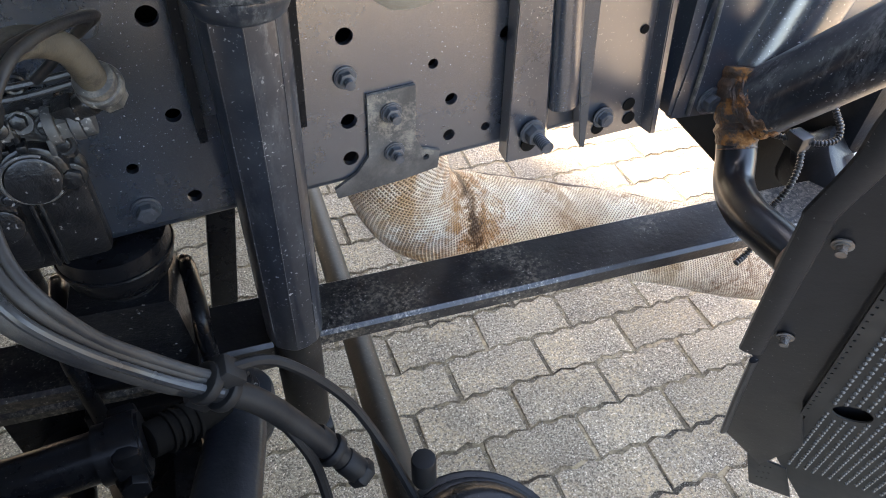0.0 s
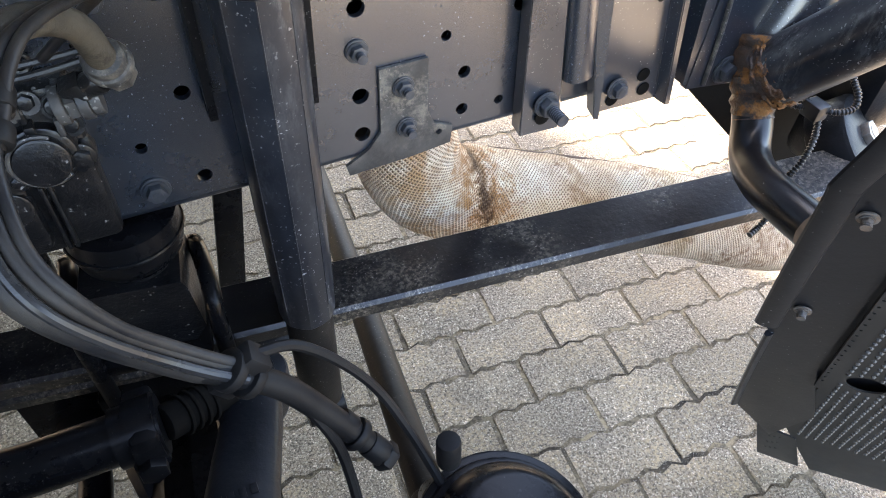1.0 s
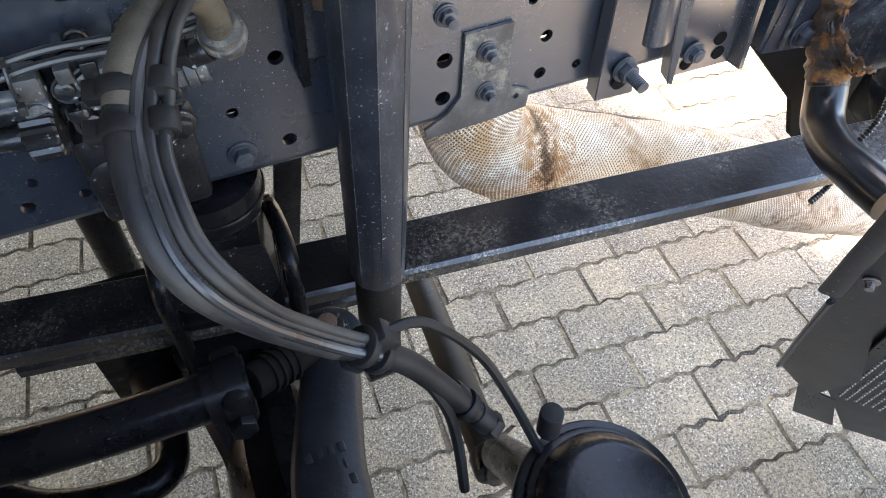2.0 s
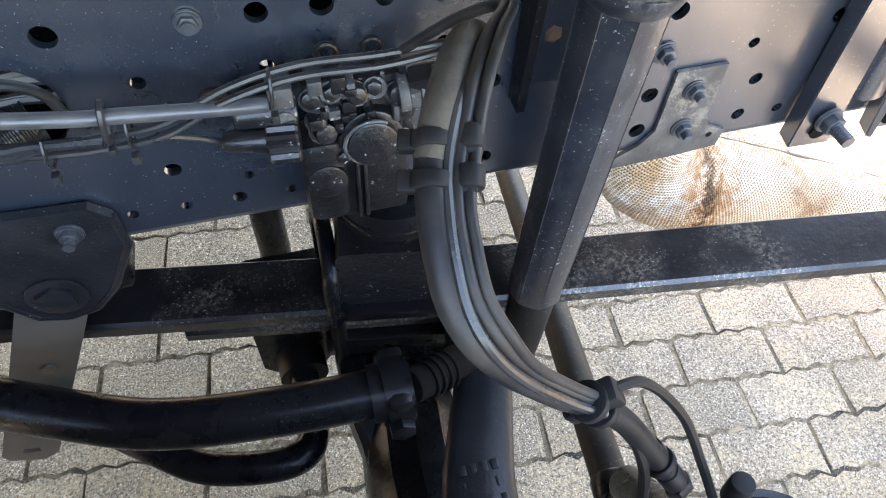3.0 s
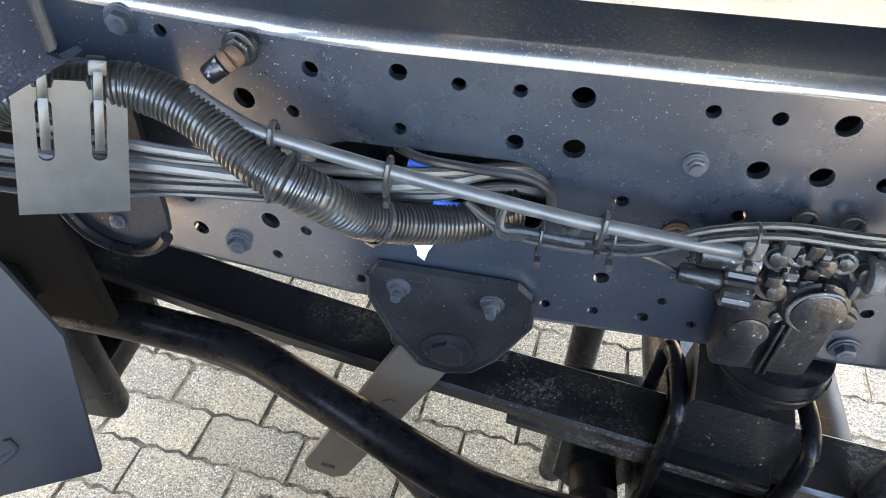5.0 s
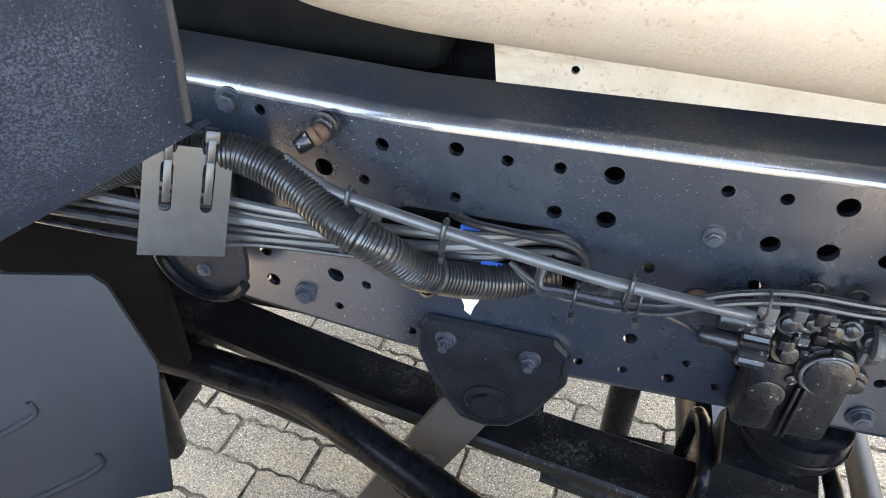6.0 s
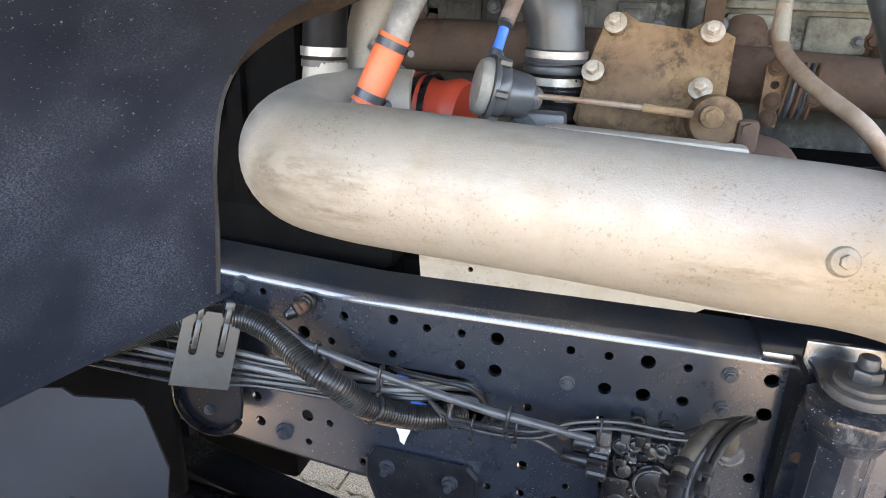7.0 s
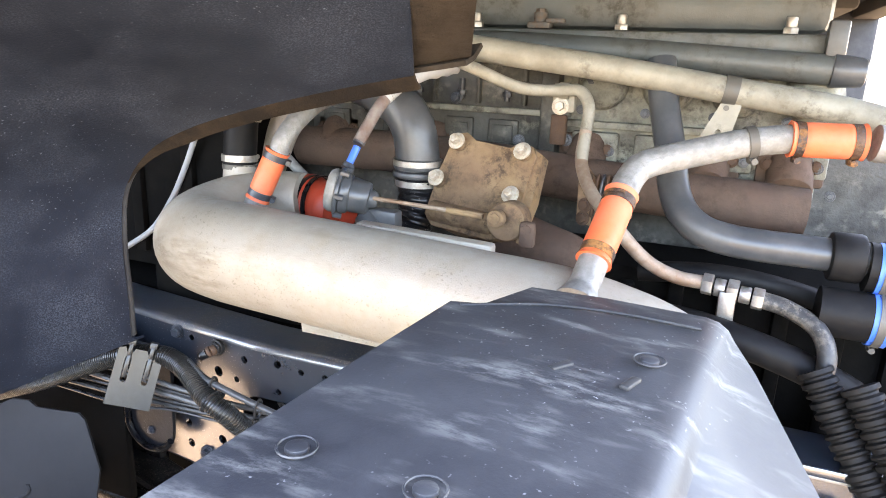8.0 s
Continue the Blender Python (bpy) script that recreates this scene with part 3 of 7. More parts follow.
def build_rail():
    rail = thing("frame_rail", (0.3, 0.05, 0.796), "dark blue-grey painted steel chassis rail with rows of round holes", "frame rail")
    holes = []
    small, mid, large = 0.0062, 0.0078, 0.0098
    for i, k, r in ((-3, -0.1, mid), (-2, 0, small), (-1, 0, small), (0, 0, large), (2, 0, small), (3, 0, small), (4, 0, large), (5, 0, small), (7, 0, large),
                    (-3, 1, small), (-1, 1, mid), (0, 1, large), (3, 1, 0.0092), (4, 1, large), (5, 1, mid), (7, 1, large),
                    (1, 2, small), (3, 2, small), (6, 2, mid), (1, 4, mid), (6, 4, small), (10.5, 4, 0.0095), (13, 4, mid), (7, 3, mid), (10.5, 2, 0.0095),
                    (0, 5, 0.0056), (1, 5, 0.0056), (2, 5, 0.007), (3, 5, 0.0056), (5, 5, small), (7, 5, mid), (10.5, 5, 0.0095), (13, 5, mid), (14, 5, small), (12.5, 3, small), (14.3, 2.6, 0.009)):
        holes.append(circle(i * 0.05, 1.082 - k * 0.05, r))
    holes += [circle(0.114, 0.860, 0.0052), circle(0.171, 0.876, 0.012),
              circle(-0.226, 1.079, 0.0075), circle(-0.295, 1.037, 0.0105), circle(-0.248, 1.033, small), circle(-0.364, 1.090, small), circle(-0.386, 0.851, 0.0095),
              circle(-0.295, 0.888, 0.0105), circle(-0.295, 0.838, small), circle(-0.199, 0.830, small), circle(-0.39, 0.897, 0.009), circle(-0.255, 0.885, small)]
    holes.append(slot(-0.235, -0.008, 0.925, 1.012, 0.043, 8))
    bm = bmesh.new()
    plate(bm, [(-1.0, RAIL_LO + 0.012), (1.6, RAIL_LO + 0.012), (1.6, RAIL_HI - 0.014), (-1.0, RAIL_HI - 0.014)], holes, WEB)
    slice_bend(bm, SLICES)
    part("web", bm, M_RAIL, rail)
    for nm, z0, s in (("top_flange", RAIL_HI, -1), ("bottom_flange", RAIL_LO, 1)):
        bm = bmesh.new()
        ro, ri = (0.014, 0.006) if s < 0 else (0.012, 0.004)
        prof = [(ro - ro * math.cos(radians(a)), z0 + s * (ro - ro * math.sin(radians(a)))) for a in (0, 22, 45, 68, 90)] + [(0.095, z0), (0.095, z0 + s * 0.008)]
        prof += [(ro - ri * math.cos(radians(a)), z0 + s * (ro - ri * math.sin(radians(a)))) for a in (90, 45, 0)]
        rows = [[bm.verts.new((x, y + bend(x), z)) for y, z in prof] for x in (-1.0, -0.5, -0.3, -0.23, -0.21, -0.19, -0.17, 0.0, 0.6, 1.6)]
        for a, b in zip(rows, rows[1:]):
            for i in range(len(prof)):
                bm.faces.new((a[i], a[(i + 1) % len(prof)], b[(i + 1) % len(prof)], b[i]))
        part(nm, bm, M_FLANGE if s < 0 else M_RAIL, rail)
    # black sheets added behind the web, standing for the shade inside its hole rows
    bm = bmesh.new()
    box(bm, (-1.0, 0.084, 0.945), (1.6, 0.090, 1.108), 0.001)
    part("inner_web", bm, M_VOID, rail)
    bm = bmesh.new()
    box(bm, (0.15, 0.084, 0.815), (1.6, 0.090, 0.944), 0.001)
    part("inner_plate", bm, M_VOID, rail)
    # the plate behind the oval opening
    bm = bmesh.new()
    box(bm, (-0.30, 0.070, 0.815), (0.05, 0.076, 1.04), 0.002)
    part("backing_plate", bm, M_BLACK, rail)
    for x, z, me in ((0.10, 1.032, B_DOME), (0.30, 1.032, B_DOME), (0.30, 1.082, B_DOME), (0.523, 0.937, B_STUD), (0.30, 0.830, B_BIG), (0.01, 0.948, B_RAIL)):
        piece("bolt", me, rail, facing((x, -0.0005, z), (0, -1, 0), 17 + 40 * x))
    for x, z in ((-0.34, 0.845), (-0.43, 0.926), (-0.40, 1.095)):
        piece("bolt", B_BIG, rail, facing((x, bend(x) - 0.0005, z), (0.1, -1, 0), 10))
    # joint plate laid over the top corner
    bm = bmesh.new()
    box(bm, (0.33, -0.004, 1.108), (1.5, 0.10, 1.124), 0.005)
    part("overlay", bm, M_RAIL, rail)
    return rail


rail = build_rail()


# ---- leaf spring, axle and its clamps ----
def leaf_line(x):
    """Front upper edge of the spring: y and z at x."""
    y = 0.024 - 0.158 * x
    z = 0.591 + (0.048 * (x - 0.25) if x > 0.25 else 0) + (0.10 * (x + 0.05) ** 2 if x < -0.05 else 0)
    return y, z


def leaf_mesh(x0, x1, drop, thick, width, n=26, tip=0.0):
    bm = bmesh.new()
    rows = []
    for i in range(n + 1):
        x = x0 + (x1 - x0) * i / n
        y, z = leaf_line(x)
        z -= drop
        c = 0.005
        sec = [(0, -c), (c, 0), (width - c, 0), (width, -c), (width, -thick + c), (width - c, -thick), (c, -thick), (0, -thick + c)]
        rows.append([bm.verts.new((x + (tip if (i in (0, n) and b < -thick / 2) else 0), y + a, z + b)) for a, b in sec])
    for a, b in zip(rows, rows[1:]):
        for i in range(8):
            bm.faces.new((a[i], a[(i + 1) % 8], b[(i + 1) % 8], b[i]))
    bm.faces.new(rows[0])
    bm.faces.new(rows[-1])
    return bm


def build_spring():
    sp = thing("leaf_spring", (0.25, 0.03, 0.50), "black painted steel leaf spring, chipped and speckled with grit", "leaf spring")
    part("main_leaf", leaf_mesh(-0.95, 1.55, 0, 0.028, 0.092), M_LEAF, sp)
    part("second_leaf", leaf_mesh(-0.02, 0.40, 0.030, 0.022, 0.088, 12), M_LEAF, sp)
    bm = bmesh.new()
    m = Matrix.Translation((0.245, 0.022, 0)) @ Matrix.Rotation(-0.157, 4, "Z")
    plate(bm, [(-0.054, 0.712), (0.054, 0.712), (0.059, 0.700), (0.065, 0.628), (0.050, 0.606), (-0.050, 0.606), (-0.065, 0.628), (-0.059, 0.700)], [], 0.092, m @ Matrix.Translation((0, -0.036, 0)), chamfer=0.004)
    part("saddle_plate", bm, M_GREASE, sp, "glossy black saddle with chamfered corners")
    bm = bmesh.new()
    box(bm, (-0.066, -0.052, 0.588), (0.066, 0.056, 0.604), 0.004, m)
    part("saddle_foot", bm, M_BLACK, sp)
    for x in (0.172, 0.318):
        y0, z0 = leaf_line(x)
        pts = [(x, y0 - 0.012, 0.43), (x, y0 - 0.012, 0.55), (x, y0 - 0.012, 0.655), (x + 0.003, y0 + 0.006, 0.684), (x + 0.004, y0 + 0.045, 0.690), (x + 0.003, y0 + 0.085, 0.682), (x, y0 + 0.104, 0.65), (x, y0 + 0.104, 0.45)]
        tube("u_bolt", pts, 0.0105, M_BLACK, sp, seg=12, sub=6)
    bm = bmesh.new()
    box(bm, (-0.085, -0.055, 0.505), (0.085, 0.060, 0.546), 0.006, m)
    part("spring_pad", bm, M_BLACK, sp)
    return sp


build_spring()


def build_axle():
    ax = thing("front_axle", (0.25, 0.2, 0.0), "black forged front axle beam carrying the steering arm", "axle")
    tube("beam", [(0.25, 1.2, 0.42), (0.25, 0.25, 0.42), (0.25, 0.05, 0.44), (0.245, -0.10, 0.46), (0.235, -0.22, 0.47), (0.24, -0.42, 0.47)], lambda f, s: 0.068 + 0.012 * math.sin(f * 9), M_BLACK, ax, seg=12, sub=8, flat=(0.85, 1.0), up=(0, 0, 1))
    bm = bmesh.new()
    box(bm, (0.165, -0.06, 0.42), (0.33, 0.10, 0.50), 0.012)
    part("spring_seat", bm, M_BLACK, ax)
    # waisted end of the beam, towards the hub
    bm = bmesh.new()
    rows = []
    for y, x0, x1, z in ((-0.06, 0.160, 0.300, 0.520), (-0.11, 0.166, 0.290, 0.525), (-0.15, 0.174, 0.272, 0.512), (-0.19, 0.178, 0.264, 0.496), (-0.24, 0.172, 0.268, 0.470), (-0.32, 0.160, 0.285, 0.430), (-0.40, 0.150, 0.300, 0.400)):
        c = 0.010
        sec = [(x0, z - c), (x0 + c, z), (x1 - c, z), (x1, z - c), (x1, z - 0.09), (x0, z - 0.09)]
        rows.append([bm.verts.new((x, y, q)) for x, q in sec])
    for p, q in zip(rows, rows[1:]):
        for k in range(6):
            bm.faces.new((p[k], p[(k + 1) % 6], q[(k + 1) % 6], q[k]))
    bm.faces.new(rows[0])
    bm.faces.new(rows[-1])
    part("web", bm, M_CAST, ax)
    # casting that takes the steering arm
    arm = [(0.334, -0.106, 0.612), (0.318, -0.165, 0.618), (0.298, -0.22, 0.624), (0.279, -0.28, 0.630), (0.271, -0.36, 0.632), (0.275, -0.44, 0.622), (0.29, -0.52, 0.60)]
    tube("steering_arm", arm, lambda f, s: 0.030 + 0.008 * min(1, f * 2.2), M_CAST, ax, "dark cast steering arm with raised foundry marks", seg=20, sub=10, flat=(1.05, 0.52), up=(0, 0, 1))
    bm = bmesh.new()
    cyl(bm, (0.336, -0.108, 0.562), (0, 0, 1), 0.040, 0.062, 28, bevel=0.008)
    cyl(bm, (0.336, -0.108, 0.538), (0, 0, 1), 0.030, 0.028, 24, r2=0.038, bevel=0.004)
    part("arm_eye", bm, M_CAST, ax)
    bm = bmesh.new()
    cyl(bm, (0.336, -0.108, 0.624), (0, 0, 1), 0.025, 0.004, 20, bevel=0.001)
    cyl(bm, (0.336, -0.108, 0.627), (0, 0, 1), 0.0205, 0.010, 6, bevel=0.001)
    part("castle_nut", bm, M_GREASE, ax, "greasy castle nut")
    for k in range(6):
        bm = bmesh.new()
        box(bm, (-0.005, 0.008, 0), (0.005, 0.019, 0.010), 0.001, Matrix.Translation((0.336, -0.108, 0.634)) @ Matrix.Rotation(radians(60 * k + 10), 4, "Z"))
        part("nut_lug", bm, M_GREASE, ax)
    bm = bmesh.new()
    cyl(bm, (0.336, -0.108, 0.632), (0, 0, 1), 0.0118, 0.016, 16, bevel=0.0015)
    part("stud_end", bm, M_RUSTBOLT, ax, "rusty stud end")
    # raised foundry marks: plain bars
    for j in range(4):
        for k in range(3):
            bm = bmesh.new()
            x, y, h = 0.262 + j * 0.0115, -0.262 - k * 0.018, 0.004 * (k % 2)
            box(bm, (x, y, 0.643), (x + 0.0075 - h, y + 0.011, 0.6475), 0.0008)
            part("raised_mark", bm, M_CAST, ax)
    return ax


build_axle()


def build_links():
    # big black steering rod in front of the spring
    rod = thing("steering_rod", (-0.1, -0.12, 0.6), "thick bent black steering rod with a ball-joint clamp", "steering rod")
    pts = [(-1.0, 0.035, 0.67), (-0.752, 0.026, 0.667), (-0.565, 0.020, 0.664), (-0.480, 0.018, 0.656), (-0.374, 0.006, 0.652), (-0.258, -0.038, 0.650), (-0.119, -0.098, 0.647), (-0.025, -0.133, 0.651), (0.102, -0.151, 0.657), (0.234, -0.157, 0.661)]
    tube("shaft", pts, 0.027, M_BLACK, rod, seg=20, sub=8)
    bm = bmesh.new()
    sweep(bm, [(0.190, -0.156, 0.660), (0.235, -0.157, 0.661)], 0.032, 18, 4)
    part("socket", bm, M_BLACK, rod)
    bm = bmesh.new()
    sweep(bm, [(0.205, -0.1568, 0.660), (0.232, -0.157, 0.661)], 0.0355, 20, 3)
    box(bm, (0.203, -0.150, 0.640), (0.233, -0.112, 0.676), 0.006)
    box(bm, (0.203, -0.190, 0.640), (0.233, -0.160, 0.690), 0.009)
    part("clamp_ear", bm, M_BLACK, rod)
    bm = bmesh.new()
    cyl(bm, (0.2165, -0.196, 0.648), (0, 0.97, -0.12), 0.0085, 0.085, 14)
    cyl(bm, (0.2165, -0.204, 0.649), (0, 0.97, -0.12), 0.0150, 0.016, 6, bevel=0.0015)
    cyl(bm, (0.2165, -0.190, 0.648), (0, 0.97, -0.12), 0.0185, 0.012, 20, bevel=0.003)
    cyl(bm, (0.2165, -0.128, 0.641), (0, 0.97, -0.12), 0.0165, 0.022, 6, bevel=0.002)
    part("clamp_bolt", bm, M_BLACK, rod)
    bm = bmesh.new()
    cyl(bm, (0.235, -0.157, 0.658), (1, 0.45, -0.35), 0.020, 0.095, 18, bevel=0.004)
    for k in range(4):
        cyl(bm, (0.252 + k * 0.009, -0.150 + 0.004 * k, 0.652 - 0.0035 * k), (1, 0.45, -0.35), 0.0235, 0.004, 18, bevel=0.0012)
    part("gaiter", bm, M_VOID, rod)

    bar = thing("anti_roll_bar", (0.1, -0.1, 0.45), "black anti-roll bar bending up into its bushing", "anti-roll bar")
    pts = [(-0.95, 0.13, 0.535), (-0.69, 0.120, 0.525), (-0.45, 0.085, 0.515), (-0.315, 0.055, 0.508), (-0.175, -0.018, 0.500), (-0.085, -0.082, 0.494), (-0.028, -0.121, 0.488), (0.031, -0.138, 0.485), (0.085, -0.140, 0.480), (0.112, -0.118, 0.470), (0.118, -0.060, 0.455), (0.114, 0.0, 0.452), (0.112, 0.10, 0.45)]
    tube("bar", pts, 0.021, M_BLACK, bar, seg=16, sub=8)
    bm = bmesh.new()
    sweep(bm, [(0.116, -0.012, 0.452), (0.112, 0.055, 0.450)], 0.034, 20, 4)
    part("bushing", bm, M_RUBBER, bar)
    bm = bmesh.new()
    plate(bm, [(0.060, 0.43), (0.085, 0.40), (0.14, 0.40), (0.165, 0.44), (0.165, 0.56), (0.060, 0.56)], [circle(0.112, 0.452, 0.026)], 0.006, Matrix.Translation((0, 0.025, 0)))
    box(bm, (0.060, 0.025, 0.54), (0.17, 0.13, 0.56), 0.004)
    part("bracket", bm, M_BLACK, bar)

    # strap under the hanger
    st = thing("spring_shackle", (-0.2, 0.03, 0.40), "grey steel strap hanging from the rail bracket", "shackle")
    bm = bmesh.new()
    a, b = Vector((-0.101, 0.018, 0.745)), Vector((-0.290, 0.018, 0.348))
    ang = math.atan2(b.x - a.x, a.z - b.z)
    m = Matrix.Translation(a) @ Matrix.Rotation(-ang, 4, "Y")
    L = (b - a).length
    ol = [(-0.036, 0.03), (0.036, 0.03), (0.036, -L - 0.010), (0.020, -L - 0.034), (-0.026, -L - 0.034), (-0.036, -L - 0.016)]
    plate(bm, ol, [[(-0.012, -L + 0.004), (0.010, -L + 0.008), (0.012, -L - 0.004), (-0.010, -L - 0.008)]], 0.011, m)
    part("strap", bm, M_LINK, st)
    bm = bmesh.new()
    cyl(bm, m @ Vector((0.006, 0.002, -0.20)), (0, -1, 0), 0.010, 0.006, 6, bevel=0.001)
    part("plug", bm, M_LINK, st)

    tr = thing("tie_rod", (0.56, 0.1, 0.25), "dusty grey tie rod crossing beneath the leaf spring", "tie rod")
    tube("shaft", [(0.694, 1.0, 0.087), (0.602, 0.38, 0.2325), (0.547, 0.015, 0.318), (0.507, -0.25, 0.38)], 0.0268, M_TIEROD, tr, seg=16, sub=6)
    bm = bmesh.new()
    cyl(bm, (0.510, -0.235, 0.376), (-0.15, -1, 0.23), 0.031, 0.035, 18, bevel=0.004)
    cyl(bm, (0.503, -0.268, 0.37), (0, 0, 1), 0.017, 0.09, 14, bevel=0.003)
    part("ball_joint", bm, M_BLACK, tr)
    tube("knuckle_arm", [(0.503, -0.268, 0.45), (0.490, -0.33, 0.55), (0.472, -0.41, 0.66), (0.470, -0.438, 0.74)], 0.026, M_BLACK, tr, seg=16)


build_links()


# ---- brackets on the rail ----
def build_front_bracket():
    f = thing("spring_front_bracket", (-0.8, 0.1, 0.35), "black cast bracket holding the spring's front eye", "bracket")
    bm = bmesh.new()
    box(bm, (-1.05, 0.02, 0.36), (-0.64, 0.07, 0.79), 0.02)
    part("cheek", bm, M_BLACK, f)
    bm = bmesh.new()
    box(bm, (-1.05, 0.20, 0.36), (-0.66, 0.24, 0.79), 0.02)
    part("cheek", bm, M_BLACK, f)
    bm = bmesh.new()
    box(bm, (-1.05, 0.06, 0.34), (-0.70, 0.21, 0.40), 0.01)
    part("base", bm, M_BLACK, f)


build_front_bracket()


def build_rail_end():
    r = thing("rail_end_bracket", (-0.46, -0.02, 0.84), "dark round-cornered end bracket bolted over the rail", "bracket")
    bm = bmesh.new()
    arc = [(-0.452 + 0.058 * math.cos(radians(a)), 0.901 + 0.058 * math.sin(radians(a))) for a in range(180, 331, 15)]
    plate(bm, [(-0.510, 1.070)] + arc + [(-0.398, 0.90), (-0.392, 1.070)], [], 0.008, Matrix.Translation((0, -0.011, 0)))
    part("plate", bm, M_CAST, r)
    bm = bmesh.new()
    sweep(bm, [(-0.508, -0.016, 1.06), (-0.508, -0.016, 0.98)] + [(x, -0.016, z) for x, z in arc], 0.007, 8, 2)
    part("rolled_edge", bm, M_BLACK, r)
    piece("bolt", B_SMALL, r, facing((-0.456, -0.011, 0.881), (0, -1, 0), 10))
    c = thing("rail_end_casting", (-0.75, 0.05, 0.68), "black cast front end carried by the rail", "casting")
    bm = bmesh.new()
    box(bm, (-1.05, -0.022, 0.70), (-0.516, -0.004, 1.10), 0.006)
    part("cheek", bm, M_VOID, c)
    bm = bmesh.new()
    box(bm, (-1.05, -0.035, 0.74), (-0.60, -0.021, 0.80), 0.005)
    part("rib", bm, M_VOID, c)
    m = thing("front_crossmember", (-0.7, 0.48, 0.41), "dark grimy crossmember under the engine's front", "crossmember")
    bm = bmesh.new()
    box(bm, (-1.05, 0.38, 0.415), (-0.51, 0.60, 0.90), 0.015)
    part("beam", bm, M_VOID, m)
    bm = bmesh.new()
    box(bm, (-0.512, 0.39, 0.475), (-0.345, 0.58, 0.86), 0.012)
    part("end_box", bm, M_GRIME, m)


build_rail_end()


def build_hanger():
    h = thing("spring_hanger_bracket", (-0.1, -0.01, 0.70), "dark painted steel hanger bracket bolted to the rail", "bracket")
    ol = [(-0.176, 0.869), (-0.030, 0.864), (-0.014, 0.848), (-0.013, 0.805), (-0.045, 0.742), (-0.072, 0.712), (-0.102, 0.704), (-0.130, 0.712), (-0.165, 0.768), (-0.184, 0.820), (-0.184, 0.855)]
    bm = bmesh.new()
    plate(bm, ol, [], 0.010, Matrix.Translation((0, -0.014, 0)))
    part("plate", bm, M_CAST, h)
    bm = bmesh.new()
    for a, b in zip(ol, ol[1:] + ol[:1]):
        if (a[1] + b[1]) / 2 < 0.85:
            sweep(bm, [(a[0], -0.012, a[1]), (b[0], -0.012, b[1])], 0.0045, 8, 1)
    part("rolled_edge", bm, M_CAST, h)
    bm = bmesh.new()
    box(bm, (-0.170, -0.004, 0.72), (-0.03, 0.06, 0.80), 0.008)
    part("block", bm, M_BLACK, h)
    for x, z in ((-0.153, 0.843), (-0.054, 0.837)):
        piece("bolt", B_STUD, h, facing((x, -0.014, z), (0, -1, 0), 12))
    bm = bmesh.new()
    cyl(bm, (-0.099, -0.014, 0.748), (0, -1, 0), 0.029, 0.004, 22, bevel=0.0012)
    cyl(bm, (-0.099, -0.018, 0.748), (0, -1, 0), 0.020, 0.007, 6, bevel=0.0015)
    part("pivot_bolt", bm, M_CAST, h)


build_hanger()


def build_exhaust_bracket():
    b = thing("exhaust_bracket", (0.57, -0.01, 0.79), "grey worn steel exhaust bracket bolted to the rail", "bracket")
    bm = bmesh.new()
    ol = [(0.545, 0.912), (0.602, 0.914), (0.603, 0.846), (0.612, 0.826), (0.636, 0.816), (0.634, 0.792), (0.585, 0.786), (0.505, 0.782), (0.502, 0.796), (0.530, 0.812), (0.545, 0.832)]
    plate(bm, ol, [circle(0.618, 0.812, 0.004)], 0.0045, Matrix.Translation((0, -0.0055, 0)))
    part("plate", bm, M_WORN, b)
    for x, z in ((0.572, 0.886), (0.576, 0.832)):
        piece("bolt", B_STUD, b, facing((x, -0.0055, z), (0, -1, 0), 25))


build_exhaust_bracket()


